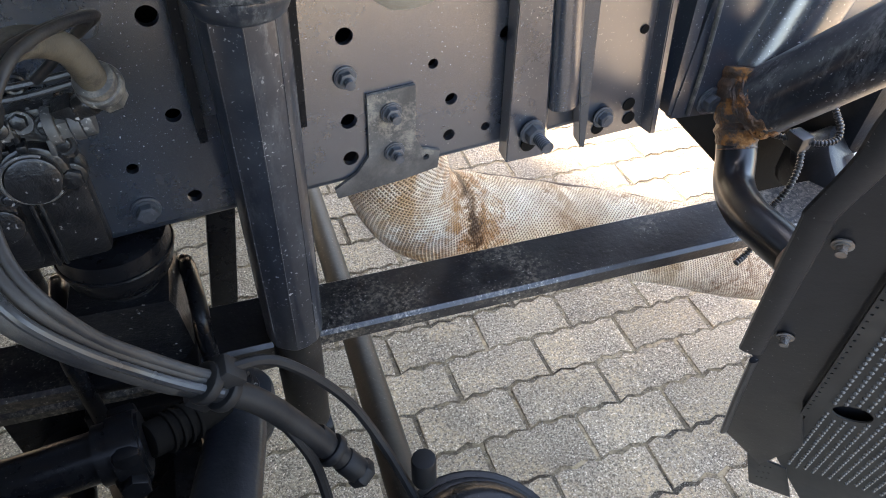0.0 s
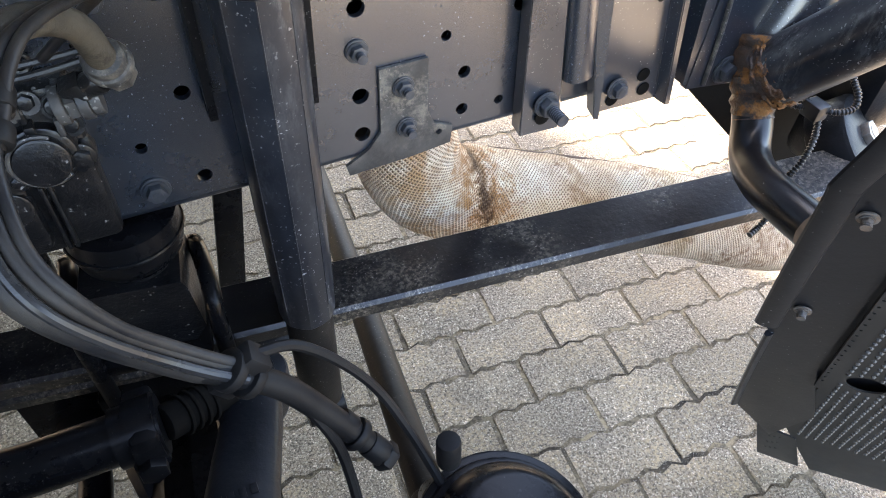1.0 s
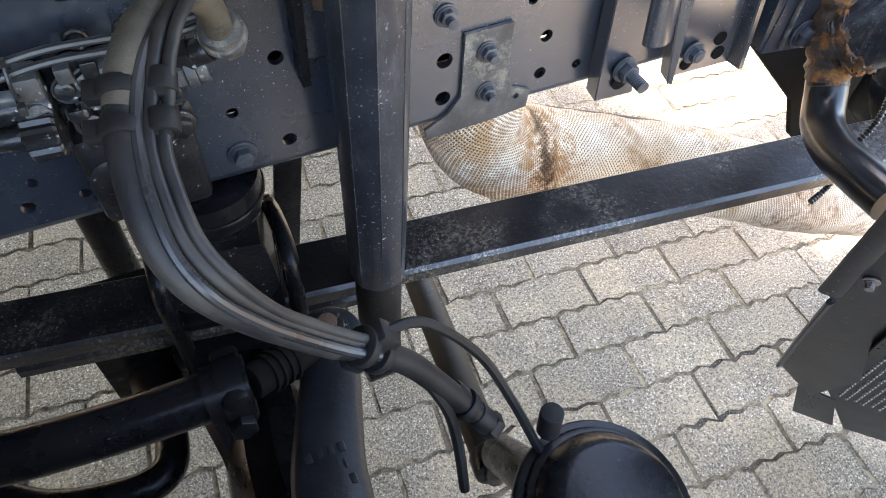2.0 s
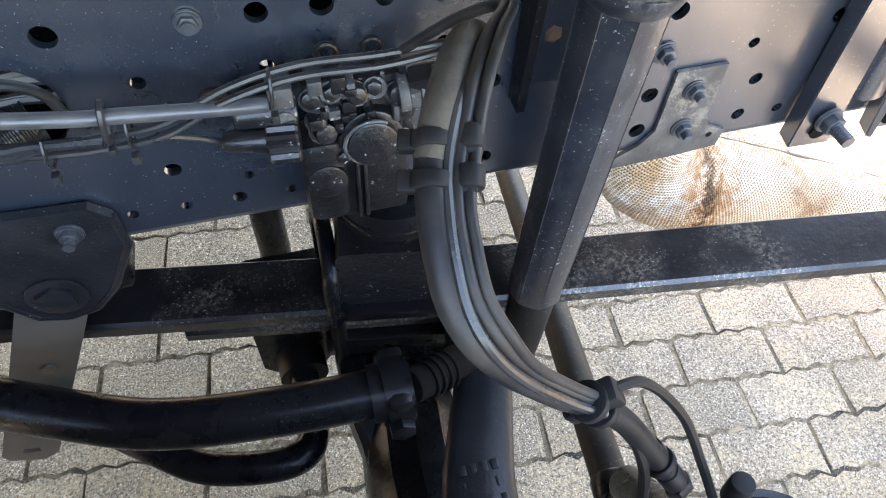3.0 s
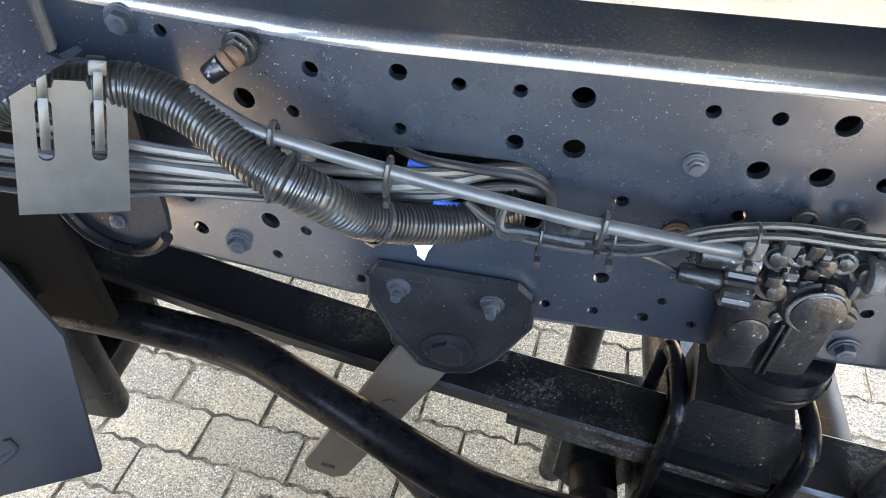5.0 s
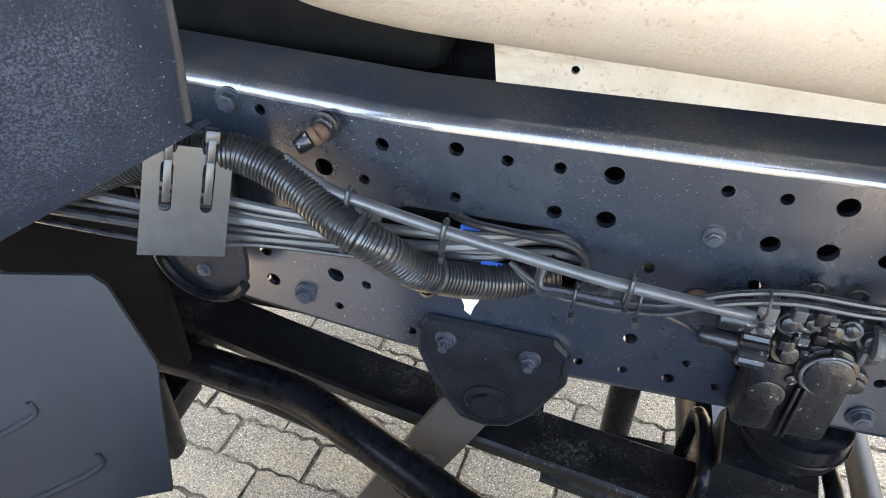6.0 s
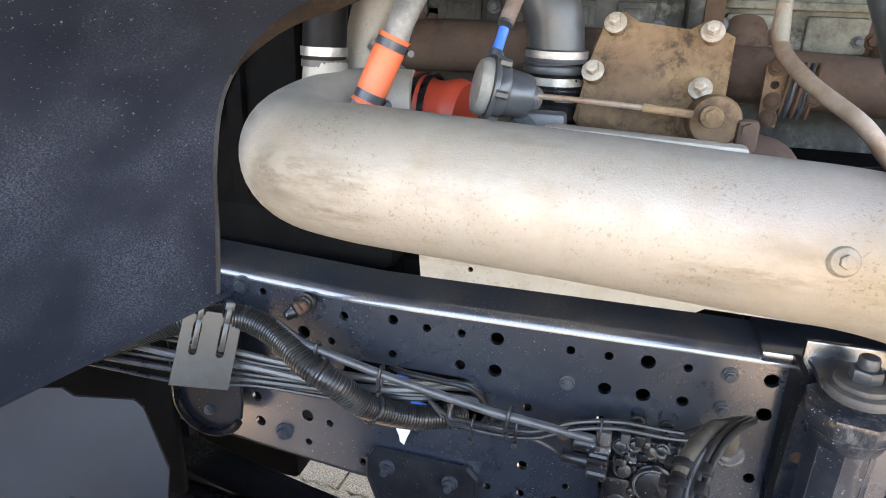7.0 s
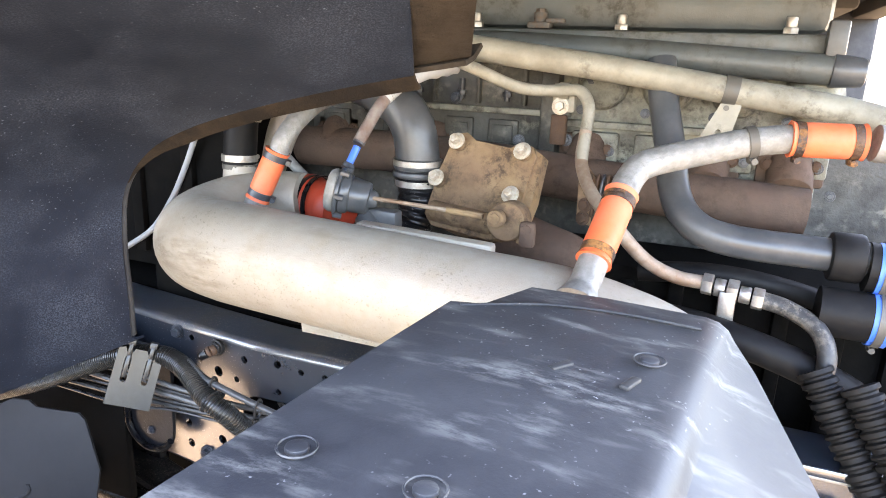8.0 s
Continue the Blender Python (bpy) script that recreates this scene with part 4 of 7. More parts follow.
def build_right_brackets():
    """Upright channels bolted to the rail behind the damper."""
    def pressed(name, low, high, z0, z1, parent, cut=0.0):
        """A pressed strip that stands on the rail: the same section, wider at its foot."""
        bm = bmesh.new()
        rows = []
        for sec, z in ((low, z0), (high, z1)):
            line = [Vector((x, y, z - (cut * i / len(sec) if z == z0 else 0))) for i, (x, y) in enumerate(sec)]
            rows.append([bm.verts.new(p) for p in line])
        for k in range(len(low) - 1):
            bm.faces.new((rows[0][k], rows[0][k + 1], rows[1][k + 1], rows[1][k]))
        bmesh.ops.recalc_face_normals(bm, faces=bm.faces[:])
        bmesh.ops.solidify(bm, geom=bm.faces[:], thickness=0.0045)
        bmesh.ops.bevel(bm, geom=[e for e in bm.edges if len(e.link_faces) == 2 and e.calc_face_angle() > 0.9], offset=0.0012, segments=2, affect="EDGES")
        return part(name, bm, M_RAIL, parent)
    c = thing("channel_bracket", (0.75, -0.02, 0.78), "dark steel channel bracket standing on the rail's side", "bracket", "rail channel brackets")
    pressed("channel", [(0.722, -0.002), (0.720, -0.026), (0.776, -0.026), (0.782, -0.018), (0.795, -0.003)], [(0.708, -0.002), (0.706, -0.026), (0.744, -0.026), (0.750, -0.018), (0.765, -0.003)], 0.790, 1.075, c, 0.012)
    # black disc laid on the channel, standing for a shaded slot
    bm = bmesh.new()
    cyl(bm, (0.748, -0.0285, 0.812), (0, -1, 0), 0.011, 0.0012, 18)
    part("slot_rim", bm, M_VOID, c)
    c = thing("channel_bracket", (0.89, -0.02, 0.77), "wide dark steel channel bracket with a folded side", "bracket", "rail channel brackets")
    pressed("channel", [(0.838, -0.002), (0.834, -0.024), (0.840, -0.028), (0.843, -0.012), (0.944, -0.012), (0.948, -0.030), (0.958, -0.030), (0.964, -0.003)], [(0.778, -0.002), (0.774, -0.022), (0.800, -0.034), (0.812, -0.016), (0.900, -0.012), (0.905, -0.030), (0.914, -0.030), (0.922, -0.003)], 0.783, 1.075, c, 0.012)
    # black discs laid on the face stand for shaded holes
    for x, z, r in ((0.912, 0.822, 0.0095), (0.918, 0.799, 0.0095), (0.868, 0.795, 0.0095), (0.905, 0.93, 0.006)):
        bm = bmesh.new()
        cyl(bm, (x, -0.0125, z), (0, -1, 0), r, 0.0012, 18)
        part("hole", bm, M_VOID, c)
    c = thing("channel_bracket", (0.80, -0.02, 0.80), "dark steel half-round bracket against the rail", "bracket", "rail channel brackets")
    tube("post", [(0.806, -0.010, 0.845), (0.790, -0.012, 0.95), (0.772, -0.014, 1.07)], 0.021, M_RAIL, c, seg=20, sub=3, flat=(1, 0.7))
    fl = thing("bracket_bolt", (0.748, -0.026, 0.82), "large dark bolt through the channel bracket", "bolt")
    piece("bolt", bolt_mesh("bolt", M_PAINTBOLT, 0.0125, 0.013, 0.0165, stud=0.026, stud_r=0.0078), fl, facing((0.748, -0.0305, 0.832), (0, -1, 0), 10))
    piece("bolt", B_BIG, fl, facing((0.868, -0.0165, 0.815), (0, -1, 0), 10))
    p = thing("cab_mount_bracket", (1.05, -0.02, 0.80), "dark painted cab mount bracket with a flanged bolt", "bracket")
    bm = bmesh.new()
    plate(bm, [(0.972, 0.798), (1.082, 0.784), (1.15, 0.80), (1.20, 0.84), (1.20, 1.07), (0.985, 1.07)], [], 0.012, Matrix.Translation((0, -0.036, 0)))
    part("plate", bm, M_RAIL, p)
    bm = bmesh.new()
    sweep(bm, [(1.000, -0.038, 0.800), (0.996, -0.040, 0.88), (0.986, -0.042, 0.97), (0.976, -0.044, 1.07)], 0.0032, 8, 3)
    part("edge_fold", bm, M_WORN, p, "pale folded edge")
    bm = bmesh.new()
    plate(bm, [(0.966, 0.805), (0.982, 0.800), (0.968, 1.07), (0.948, 1.07)], [], 0.028, Matrix.Translation((0, -0.034, 0)))
    part("flange", bm, M_RAIL, p)
    bm = bmesh.new()
    plate(bm, [(1.102, 0.704), (1.276, 0.543), (1.332, 0.441), (1.458, 0.335), (1.666, 0.225), (1.686, 0.376), (1.531, 0.620), (1.285, 0.677)], [], 0.012, Matrix.Translation((0, 0.075, 0)))
    part("gusset", bm, M_VOID, p)
    piece("bolt", bolt_mesh("bolt", M_PAINTBOLT, 0.0135, 0.012, 0.0205), p, facing((1.032, -0.037, 0.815), (0, -1, 0), 8))


build_right_brackets()


# ---- damper ----
def build_damper():
    d = thing("shock_absorber", (0.422, -0.05, 0.42), "dark grey-blue telescopic shock absorber with a folded dust tube", "shock absorber")

    def axis(z):
        return Vector((0.4224 - 0.0137 * (z - 0.65), -0.0486 - 0.062 * (z - 0.65), z))
    # dust tube: eight soft facets
    bm = bmesh.new()
    n = 32
    rows = []
    for z, r in ((0.622, 0.0305), (0.627, 0.0335), (0.70, 0.0338), (0.80, 0.0342), (0.95, 0.0345), (1.085, 0.0350)):
        ring, c = [], axis(z)
        for k in range(n):
            a = 2 * math.pi * k / n
            f = 1 / max(abs(math.cos(((a + math.pi / 8) % (math.pi / 4)) - math.pi / 8)), 0.5)
            ring.append(bm.verts.new(c + Vector((math.cos(a + 0.2), math.sin(a + 0.2), 0)) * r * (0.58 + 0.42 * f)))
        rows.append(ring)
    for a, b in zip(rows, rows[1:]):
        for k in range(n):
            bm.faces.new((a[k], a[(k + 1) % n], b[(k + 1) % n], b[k]))
    bm.faces.new(rows[0])
    bm.faces.new(rows[-1])
    part("dust_tube", bm, M_SHOCK, d, angle=14)
    for k in range(8):
        a = radians(45 * k + 22.5) + 0.2
        bm = bmesh.new()
        sweep(bm, [axis(z) + Vector((math.cos(a), math.sin(a), 0)) * r * 1.0335 for z, r in ((0.66, 0.0336), (0.80, 0.0342), (0.95, 0.0345), (1.068, 0.0349))], 0.0007, 6, 0)
        part("folded_edge", bm, M_SHOCK, d)
    bm = bmesh.new()
    cyl(bm, axis(0.40), axis(1) - axis(0), 0.0300, 0.226, 28, bevel=0.004)
    part("cylinder", bm, M_TIEROD, d, "dusty grey damper cylinder")
    bm = bmesh.new()
    cyl(bm, axis(0.385), (0, 0, 1), 0.022, 0.03, 20, bevel=0.004)
    cyl(bm, axis(0.37) + Vector((0.03, 0, 0)), (-1, 0, 0), 0.028, 0.06, 22, bevel=0.004)
    part("lower_eye", bm, M_BLACK, d)
    bm = bmesh.new()
    cyl(bm, (0.417, -0.076, 1.082), (0, 0, 1), 0.048, 0.030, 8, r2=0.054, bevel=0.006, spin=12)
    part("top_collar", bm, M_SHOCK, d)
    bm = bmesh.new()
    cyl(bm, (0.417, -0.075, 1.062), (0, 0, 1), 0.037, 0.022, 28, r2=0.046, bevel=0.003)
    part("crimped_rim", bm, M_SHOCK, d)
    bm = bmesh.new()
    cyl(bm, (0.418, -0.080, 1.124), (0, 0, 1), 0.038, 0.014, 28, bevel=0.005)
    cyl(bm, (0.418, -0.080, 1.137), (0, 0, 1), 0.030, 0.008, 28, bevel=0.003)
    part("rubber_washer", bm, M_CLIPGREY, d, "pale dusty rubber washer")
    bm = bmesh.new()
    cyl(bm, (0.418, -0.080, 1.144), (0, 0, 1), 0.017, 0.016, 6, bevel=0.003)
    cyl(bm, (0.418, -0.080, 1.158), (0, 0, 1), 0.011, 0.016, 16, bevel=0.004)
    part("top_nut", bm, M_PAINTBOLT, d)
    # tower that holds it
    t = thing("damper_tower", (0.42, -0.03, 0.86), "dark folded steel damper tower bolted to the rail", "bracket")
    # cheeks coloured black for the shadow on their faces; the bracket keeps rail paint
    for x, lo in ((0.374, 0.912), (0.472, 0.905)):
        bm = bmesh.new()
        plate(bm, [(-0.050, 1.125), (-0.046, 1.10), (-0.034, 1.05), (-0.026, lo), (-0.002, lo), (-0.002, 1.125)], [], 0.008, Matrix.Translation((x, 0, 0)) @ Matrix.Rotation(radians(90), 4, "Z"))
        part("cheek", bm, M_BLACK, t)
    bm = bmesh.new()
    box(bm, (0.374, -0.012, 0.93), (0.472, -0.003, 1.15), 0.003)
    box(bm, (0.380, -0.075, 1.120), (0.460, -0.004, 1.130), 0.004)
    part("top_bracket", bm, M_RAIL, t)
    piece("bolt", B_RUST, t, facing((0.395, -0.002, 0.985), (0, -1, 0), 8))


build_damper()


def build_bump_stop():
    b = thing("bump_stop", (0.255, 0.06, 0.745), "glossy black dished bump stop hanging beneath the rail", "bump stop")
    bm = bmesh.new()
    prof = [(0.0585, 0.790), (0.0605, 0.772), (0.0600, 0.757), (0.0560, 0.742), (0.0470, 0.730), (0.0330, 0.722), (0.0150, 0.718)]
    rows = [[bm.verts.new((0.256 + r * math.cos(2 * math.pi * k / 40), 0.028 + r * math.sin(2 * math.pi * k / 40), z)) for k in range(40)] for r, z in prof]
    for p, q in zip(rows, rows[1:]):
        for k in range(40):
            bm.faces.new((p[k], p[(k + 1) % 40], q[(k + 1) % 40], q[k]))
    bm.faces.new(rows[0])
    bm.faces.new(rows[-1])
    part("dish", bm, M_BLACK, b)
    bm = bmesh.new()
    sweep(bm, [(0.256 + 0.0605 * math.cos(radians(a)), 0.028 + 0.0605 * math.sin(radians(a)), 0.768) for a in range(0, 361, 12)], 0.0030, 8, 0)
    part("rolled_rim", bm, M_BLACK, b)
    bm = bmesh.new()
    cyl(bm, (0.256, 0.032, 0.66), (0, 0, 1), 0.034, 0.07, 28, r2=0.038, bevel=0.01)
    part("rubber", bm, M_RUBBER, b)
    for x, y, w in ((0.098, 0.26, 0.026), (0.36, 0.24, 0.022)):
        s = thing("rear_strut", (x, y, 0.0), "dark upright strut behind the rail", "strut")
        bm = bmesh.new()
        if x < 0.2:
            cyl(bm, (x, y, 0.0), (0, 0, 1), w, 1.05, 20, bevel=0.003)
        else:
            box(bm, (-w, -0.006, -0.40), (w, 0.006, 0.6), 0.003, Matrix.Translation((x, y, 0.40)) @ Matrix.Rotation(radians(8), 4, "Y"))
        part("post", bm, M_BLACK, s)


build_bump_stop()


# ---- valve block on the rail ----
def build_valve():
    v = thing("brake_valve", (0.21, -0.04, 0.80), "greasy black air brake valve with caps, ports and a screwed plug", "air valve")

    def put(name, material, label="", *shapes):
        bm = bmesh.new()
        for fn, *args in shapes:
            fn(bm, *args)
        return part(name, bm, material, v, label)
    rnd = random.Random(11)
    put("body", M_GREASE, "", (box, (0.176, -0.034, 0.812), (0.262, -0.001, 0.985), 0.008))
    put("side_block", M_GREASE, "", (box, (0.163, -0.043, 0.822), (0.203, -0.001, 0.925), 0.009), (cyl, (0.184, -0.030, 0.880), (0, -1, 0.1), 0.019, 0.017, 22, None, 0.004))
    put("cap_seat", M_GREASE, "", (cyl, (0.226, -0.030, 0.926), (0, -1, 0.15), 0.031, 0.018, 28, 0.028, 0.004))
    put("cap", M_GREASE, "", (cyl, (0.2255, -0.046, 0.929), (0, -1, 0.15), 0.0225, 0.012, 28, None, 0.003))
    bm = bmesh.new()
    sweep(bm, [(0.2255 + 0.0245 * math.cos(radians(a)), -0.0545, 0.931 + 0.0245 * math.sin(radians(a))) for a in range(60, 330, 15)], 0.0019, 6, 0)
    part("retaining_ring", bm, M_WORN, v, "worn wire ring")
    put("cap_stain", M_RUSTBOLT, "rusty stain on the cap", (cyl, (0.236, -0.0565, 0.925), (0, -1, 0.15), 0.008, 0.002, 9))
    for i, (x, z, r) in enumerate(((0.180, 0.972, 0.009), (0.196, 0.978, 0.008), (0.214, 0.974, 0.009), (0.232, 0.976, 0.008), (0.250, 0.968, 0.009), (0.181, 0.950, 0.008), (0.256, 0.948, 0.008), (0.200, 0.905, 0.007), (0.186, 0.938, 0.011))):
        put("port", M_GREASE, "", (cyl, (x, -0.030, z), (0.1 * (i % 3 - 1), -1, 0.25), r, 0.014 + 0.003 * (i % 3), 6 if i % 2 else 14, r * 0.85, 0.0015))
        put("port_collar", M_WORN if i in (1, 3) else M_GREASE, "", (cyl, (x, -0.036, z), (0.1 * (i % 3 - 1), -1, 0.25), r + 0.002, 0.003, 14))
    for i in range(22):
        x, z = rnd.uniform(0.180, 0.258), rnd.uniform(0.945, 0.990)
        w, h = rnd.uniform(0.002, 0.006), rnd.uniform(0.003, 0.009)
        put("lug", M_WORN if i % 3 == 0 else M_GREASE, "", (box, (x - w, -0.040 - rnd.uniform(0, 0.010), z - h), (x + w, -0.030, z + h), 0.0015))
    for x in (0.212, 0.219):
        put("rib", M_GREASE, "", (box, (x - 0.002, -0.041, 0.818), (x + 0.002, -0.032, 0.895), 0.0015))
    for x, z in ((0.198, 0.997), (0.235, 0.997)):
        bm = bmesh.new()
        sweep(bm, [(x + 0.008 * math.cos(radians(a)), -0.012, z + 0.008 * math.sin(radians(a))) for a in range(0, 361, 30)], 0.0026, 8, 0)
        part("eye", bm, M_GREASE, v)
    put("flange_bolt", M_GREASE, "", (cyl, (0.252, -0.020, 0.916), (0, -1, 0.1), 0.015, 0.024, 18, 0.014, 0.003), (cyl, (0.252, -0.043, 0.918), (0, -1, 0.1), 0.0105, 0.008, 6, None, 0.0015))
    put("plug_body", M_GREASE, "", (cyl, (0.105, -0.040, 0.944), (1, -0.15, 0.02), 0.0085, 0.04, 16, 0.0115, 0.002))
    put("sensor_body", M_GREASE, "", (cyl, (0.118, -0.034, 0.966), (1, -0.05, 0), 0.013, 0.05, 18, None, 0.003))
    bm = bmesh.new()
    seg, n0 = 36, facing((0.140, -0.046, 0.945), (1, -0.1, 0.02))
    rows = [[bm.verts.new(n0 @ Vector(((q + (0.0024 if k % 2 else 0)) * math.cos(2 * math.pi * k / seg), (q + (0.0024 if k % 2 else 0)) * math.sin(2 * math.pi * k / seg), z))) for k in range(seg)] for q, z in ((0.016, 0), (0.0185, 0.002), (0.0185, 0.024), (0.016, 0.026))]
    for a, b in zip(rows, rows[1:]):
        for k in range(seg):
            bm.faces.new((a[k], a[(k + 1) % seg], b[(k + 1) % seg], b[k]))
    bm.faces.new(rows[0])
    bm.faces.new(rows[-1])
    part("union_nut", bm, M_GREASE, v, "ribbed black union nut", 15)
    put("connector", M_WORN, "pale grey worn connector", (box, (0.146, -0.046, 0.964), (0.166, -0.020, 0.994), 0.003), (cyl, (0.156, -0.034, 0.962), (0, -1, 0.1), 0.010, 0.016, 14, None, 0.002))
    for k in range(4):
        put("threaded_port", M_WORN, "dusty threaded port", (cyl, (0.250 + k * 0.009, -0.043, 0.972), (1, -0.05, 0.1), 0.0165 - 0.002 * (k % 2), 0.0086, 6 if k == 1 else 14, None, 0.001))
    piece("bolt", B_RUST, v, facing((0.103, -0.002, 0.955), (0, -1, 0), 12))


build_valve()


# ---- flexible air hoses to the brake chamber ----
def build_hoses():
    h = thing("air_hose", (0.30, -0.2, 0.80), "dusty grey rubber air hose bundle curving to the brake chamber", "hose")
    main = [(0.298, -0.083, 1.027), (0.289, -0.110, 1.068), (0.268, -0.146, 1.094), (0.247, -0.187, 1.103), (0.234, -0.213, 1.098), (0.2265, -0.231, 1.088), (0.2225, -0.251, 1.079), (0.221, -0.272, 1.065), (0.2235, -0.293, 1.046), (0.234, -0.308, 1.026), (0.253, -0.312, 0.995), (0.275, -0.312, 0.964), (0.298, -0.316, 0.941), (0.317, -0.320, 0.928), (0.345, -0.326, 0.900), (0.372, -0.338, 0.858), (0.395, -0.352, 0.822)]
    tube("main_hose", main, lambda f, s: 0.0094 if f < 0.72 else 0.0088, M_HOSE, h, seg=20, sub=8)
    tube("khaki_sleeve", main[:6], lambda f, s: 0.0110 - 0.0012 * f, M_KHAKI, h, "khaki cloth sleeve over the hose", seg=20, sub=8)
    tube("rubber_boot", main[12:], 0.0092, M_RUBBER, h, seg=16, sub=8)
    P = [Vector(p) for p in main[1:-3]]
    for o, r, mt in ((0.0145, 0.0043, M_HOSE), (0.0232, 0.0036, M_HOSE)):
        pts = [(0.255, -0.040, 1.012), (0.290, -0.062, 1.050), (0.302 + o * 0.5, -0.100, 1.084)]
        for i, p in enumerate(P[1:]):
            k = 1.0 if i < 4 else 0.82 if i < 8 else 0.66
            pts.append(p + Vector((o * k, -0.002, 0.002 + 0.25 * o * max(0, 3 - i) / 3)))
        tube("grey_line", pts, r, mt, h, seg=12, sub=8)
    tube("rib_line", [p + Vector((0.006, -0.0085, 0.002)) for p in P[1:]], 0.0036, M_CABLE, h, seg=10, sub=8)
    tube("sensor_cable", [(0.325, -0.318, 0.940), (0.362, -0.312, 0.922), (0.402, -0.325, 0.872), (0.425, -0.350, 0.820), (0.440, -0.385, 0.775)], 0.0040, M_RUBBER, h, seg=8, sub=8)
    tube("sensor_cable", [(0.312, -0.320, 0.936), (0.345, -0.328, 0.898), (0.366, -0.345, 0.852), (0.372, -0.36, 0.81), (0.372, -0.38, 0.76)], 0.0044, M_RUBBER, h, seg=8, sub=8)
    # double clip that holds hose and lines together
    d = Vector((-0.22, -0.88, -0.42)).normalized()
    for off in (-0.011, 0.011):
        bm = bmesh.new()
        c = Vector((0.2265, -0.231, 1.088)) + d * off
        cyl(bm, c - d * 0.005, d, 0.0122, 0.010, 20, bevel=0.002)
        cyl(bm, c + Vector((0.020, -0.002, 0.001)) - d * 0.0065, d, 0.0085, 0.013, 16, bevel=0.002)
        box(bm, (-0.018, -0.004, -0.006), (0.024, 0.0045, 0.006), 0.0015, facing(c, d))
        part("hose_clip", bm, M_RUBBER, h, "black plastic clip")
    bm = bmesh.new()
    d = Vector((0.55, -0.05, -0.75)).normalized()
    c = Vector((0.319, -0.320, 0.927))
    for off in (-0.008, 0.008):
        cyl(bm, c + d * off - d * 0.004, d, 0.0145, 0.008, 18, bevel=0.002)
    box(bm, (-0.006, -0.020, -0.010), (0.012, 0.020, 0.010), 0.003, facing(c, d))
    part("hose_clip", bm, M_RUBBER, h)
    bm = bmesh.new()
    box(bm, (-0.004, -0.0175, -0.003), (0.004, -0.014, 0.003), 0.0008, facing(c, d))
    part("clip_buckle", bm, M_ZINC, h, "bright metal buckle")
    bm = bmesh.new()
    for k, (r, w) in enumerate(((0.0112, 0.014), (0.0132, 0.008), (0.0104, 0.020), (0.0120, 0.010))):
        cyl(bm, Vector((0.374, -0.336, 0.853)) + Vector((0.52, -0.42, -0.74)) * (0.016 * k), (0.52, -0.42, -0.74), r, w, 6 if k == 3 else 16, bevel=0.002)
    part("hose_fitting", bm, M_RUBBER, h)
    bm = bmesh.new()
    d = Vector((-0.20, -0.58, 0.79)).normalized()
    c = Vector((0.298, -0.083, 1.027))
    cyl(bm, c - d * 0.016, d, 0.0185, 0.010, 24, bevel=0.003)
    cyl(bm, c - d * 0.008, d, 0.0160, 0.012, 24, bevel=0.003)
    cyl(bm, c - d * 0.036, d, 0.0145, 0.022, 8, bevel=0.003)
    part("elbow_fitting", bm, M_WORN, h, "dusty worn elbow fitting")
    bm = bmesh.new()
    cyl(bm, (0.263, -0.040, 0.980), (0.75, -0.35, 0.35), 0.0135, 0.020, 6, bevel=0.002)
    cyl(bm, (0.278, -0.048, 0.987), (0.75, -0.35, 0.35), 0.0105, 0.016, 14, bevel=0.002)
    part("swivel_nut", bm, M_GREASE, h, "greasy black hexagon nut")

    b = thing("brake_chamber", (0.47, -0.43, 0.70), "black round brake chamber at the end of the air hose", "brake chamber")
    bm = bmesh.new()
    m = (0.12, -0.15, 0.98)
    c = Vector((0.463, -0.440, 0.722))
    cyl(bm, c, m, 0.072, 0.05, 40, bevel=0.006)
    cyl(bm, c + Vector(m) * 0.05, m, 0.068, 0.022, 40, r2=0.052, bevel=0.006)
    part("shell", bm, M_BLACK, b)
    bm = bmesh.new()
    cyl(bm, c + Vector(m) * 0.030, m, 0.079, 0.014, 40, bevel=0.003)
    part("clamp_ring", bm, M_BLACK, b)
    bm = bmesh.new()
    cyl(bm, (0.448, -0.375, 0.795), (0, 0.1, 1), 0.010, 0.030, 12, bevel=0.002)
    part("port_plug", bm, M_RUBBER, b)


build_hoses()


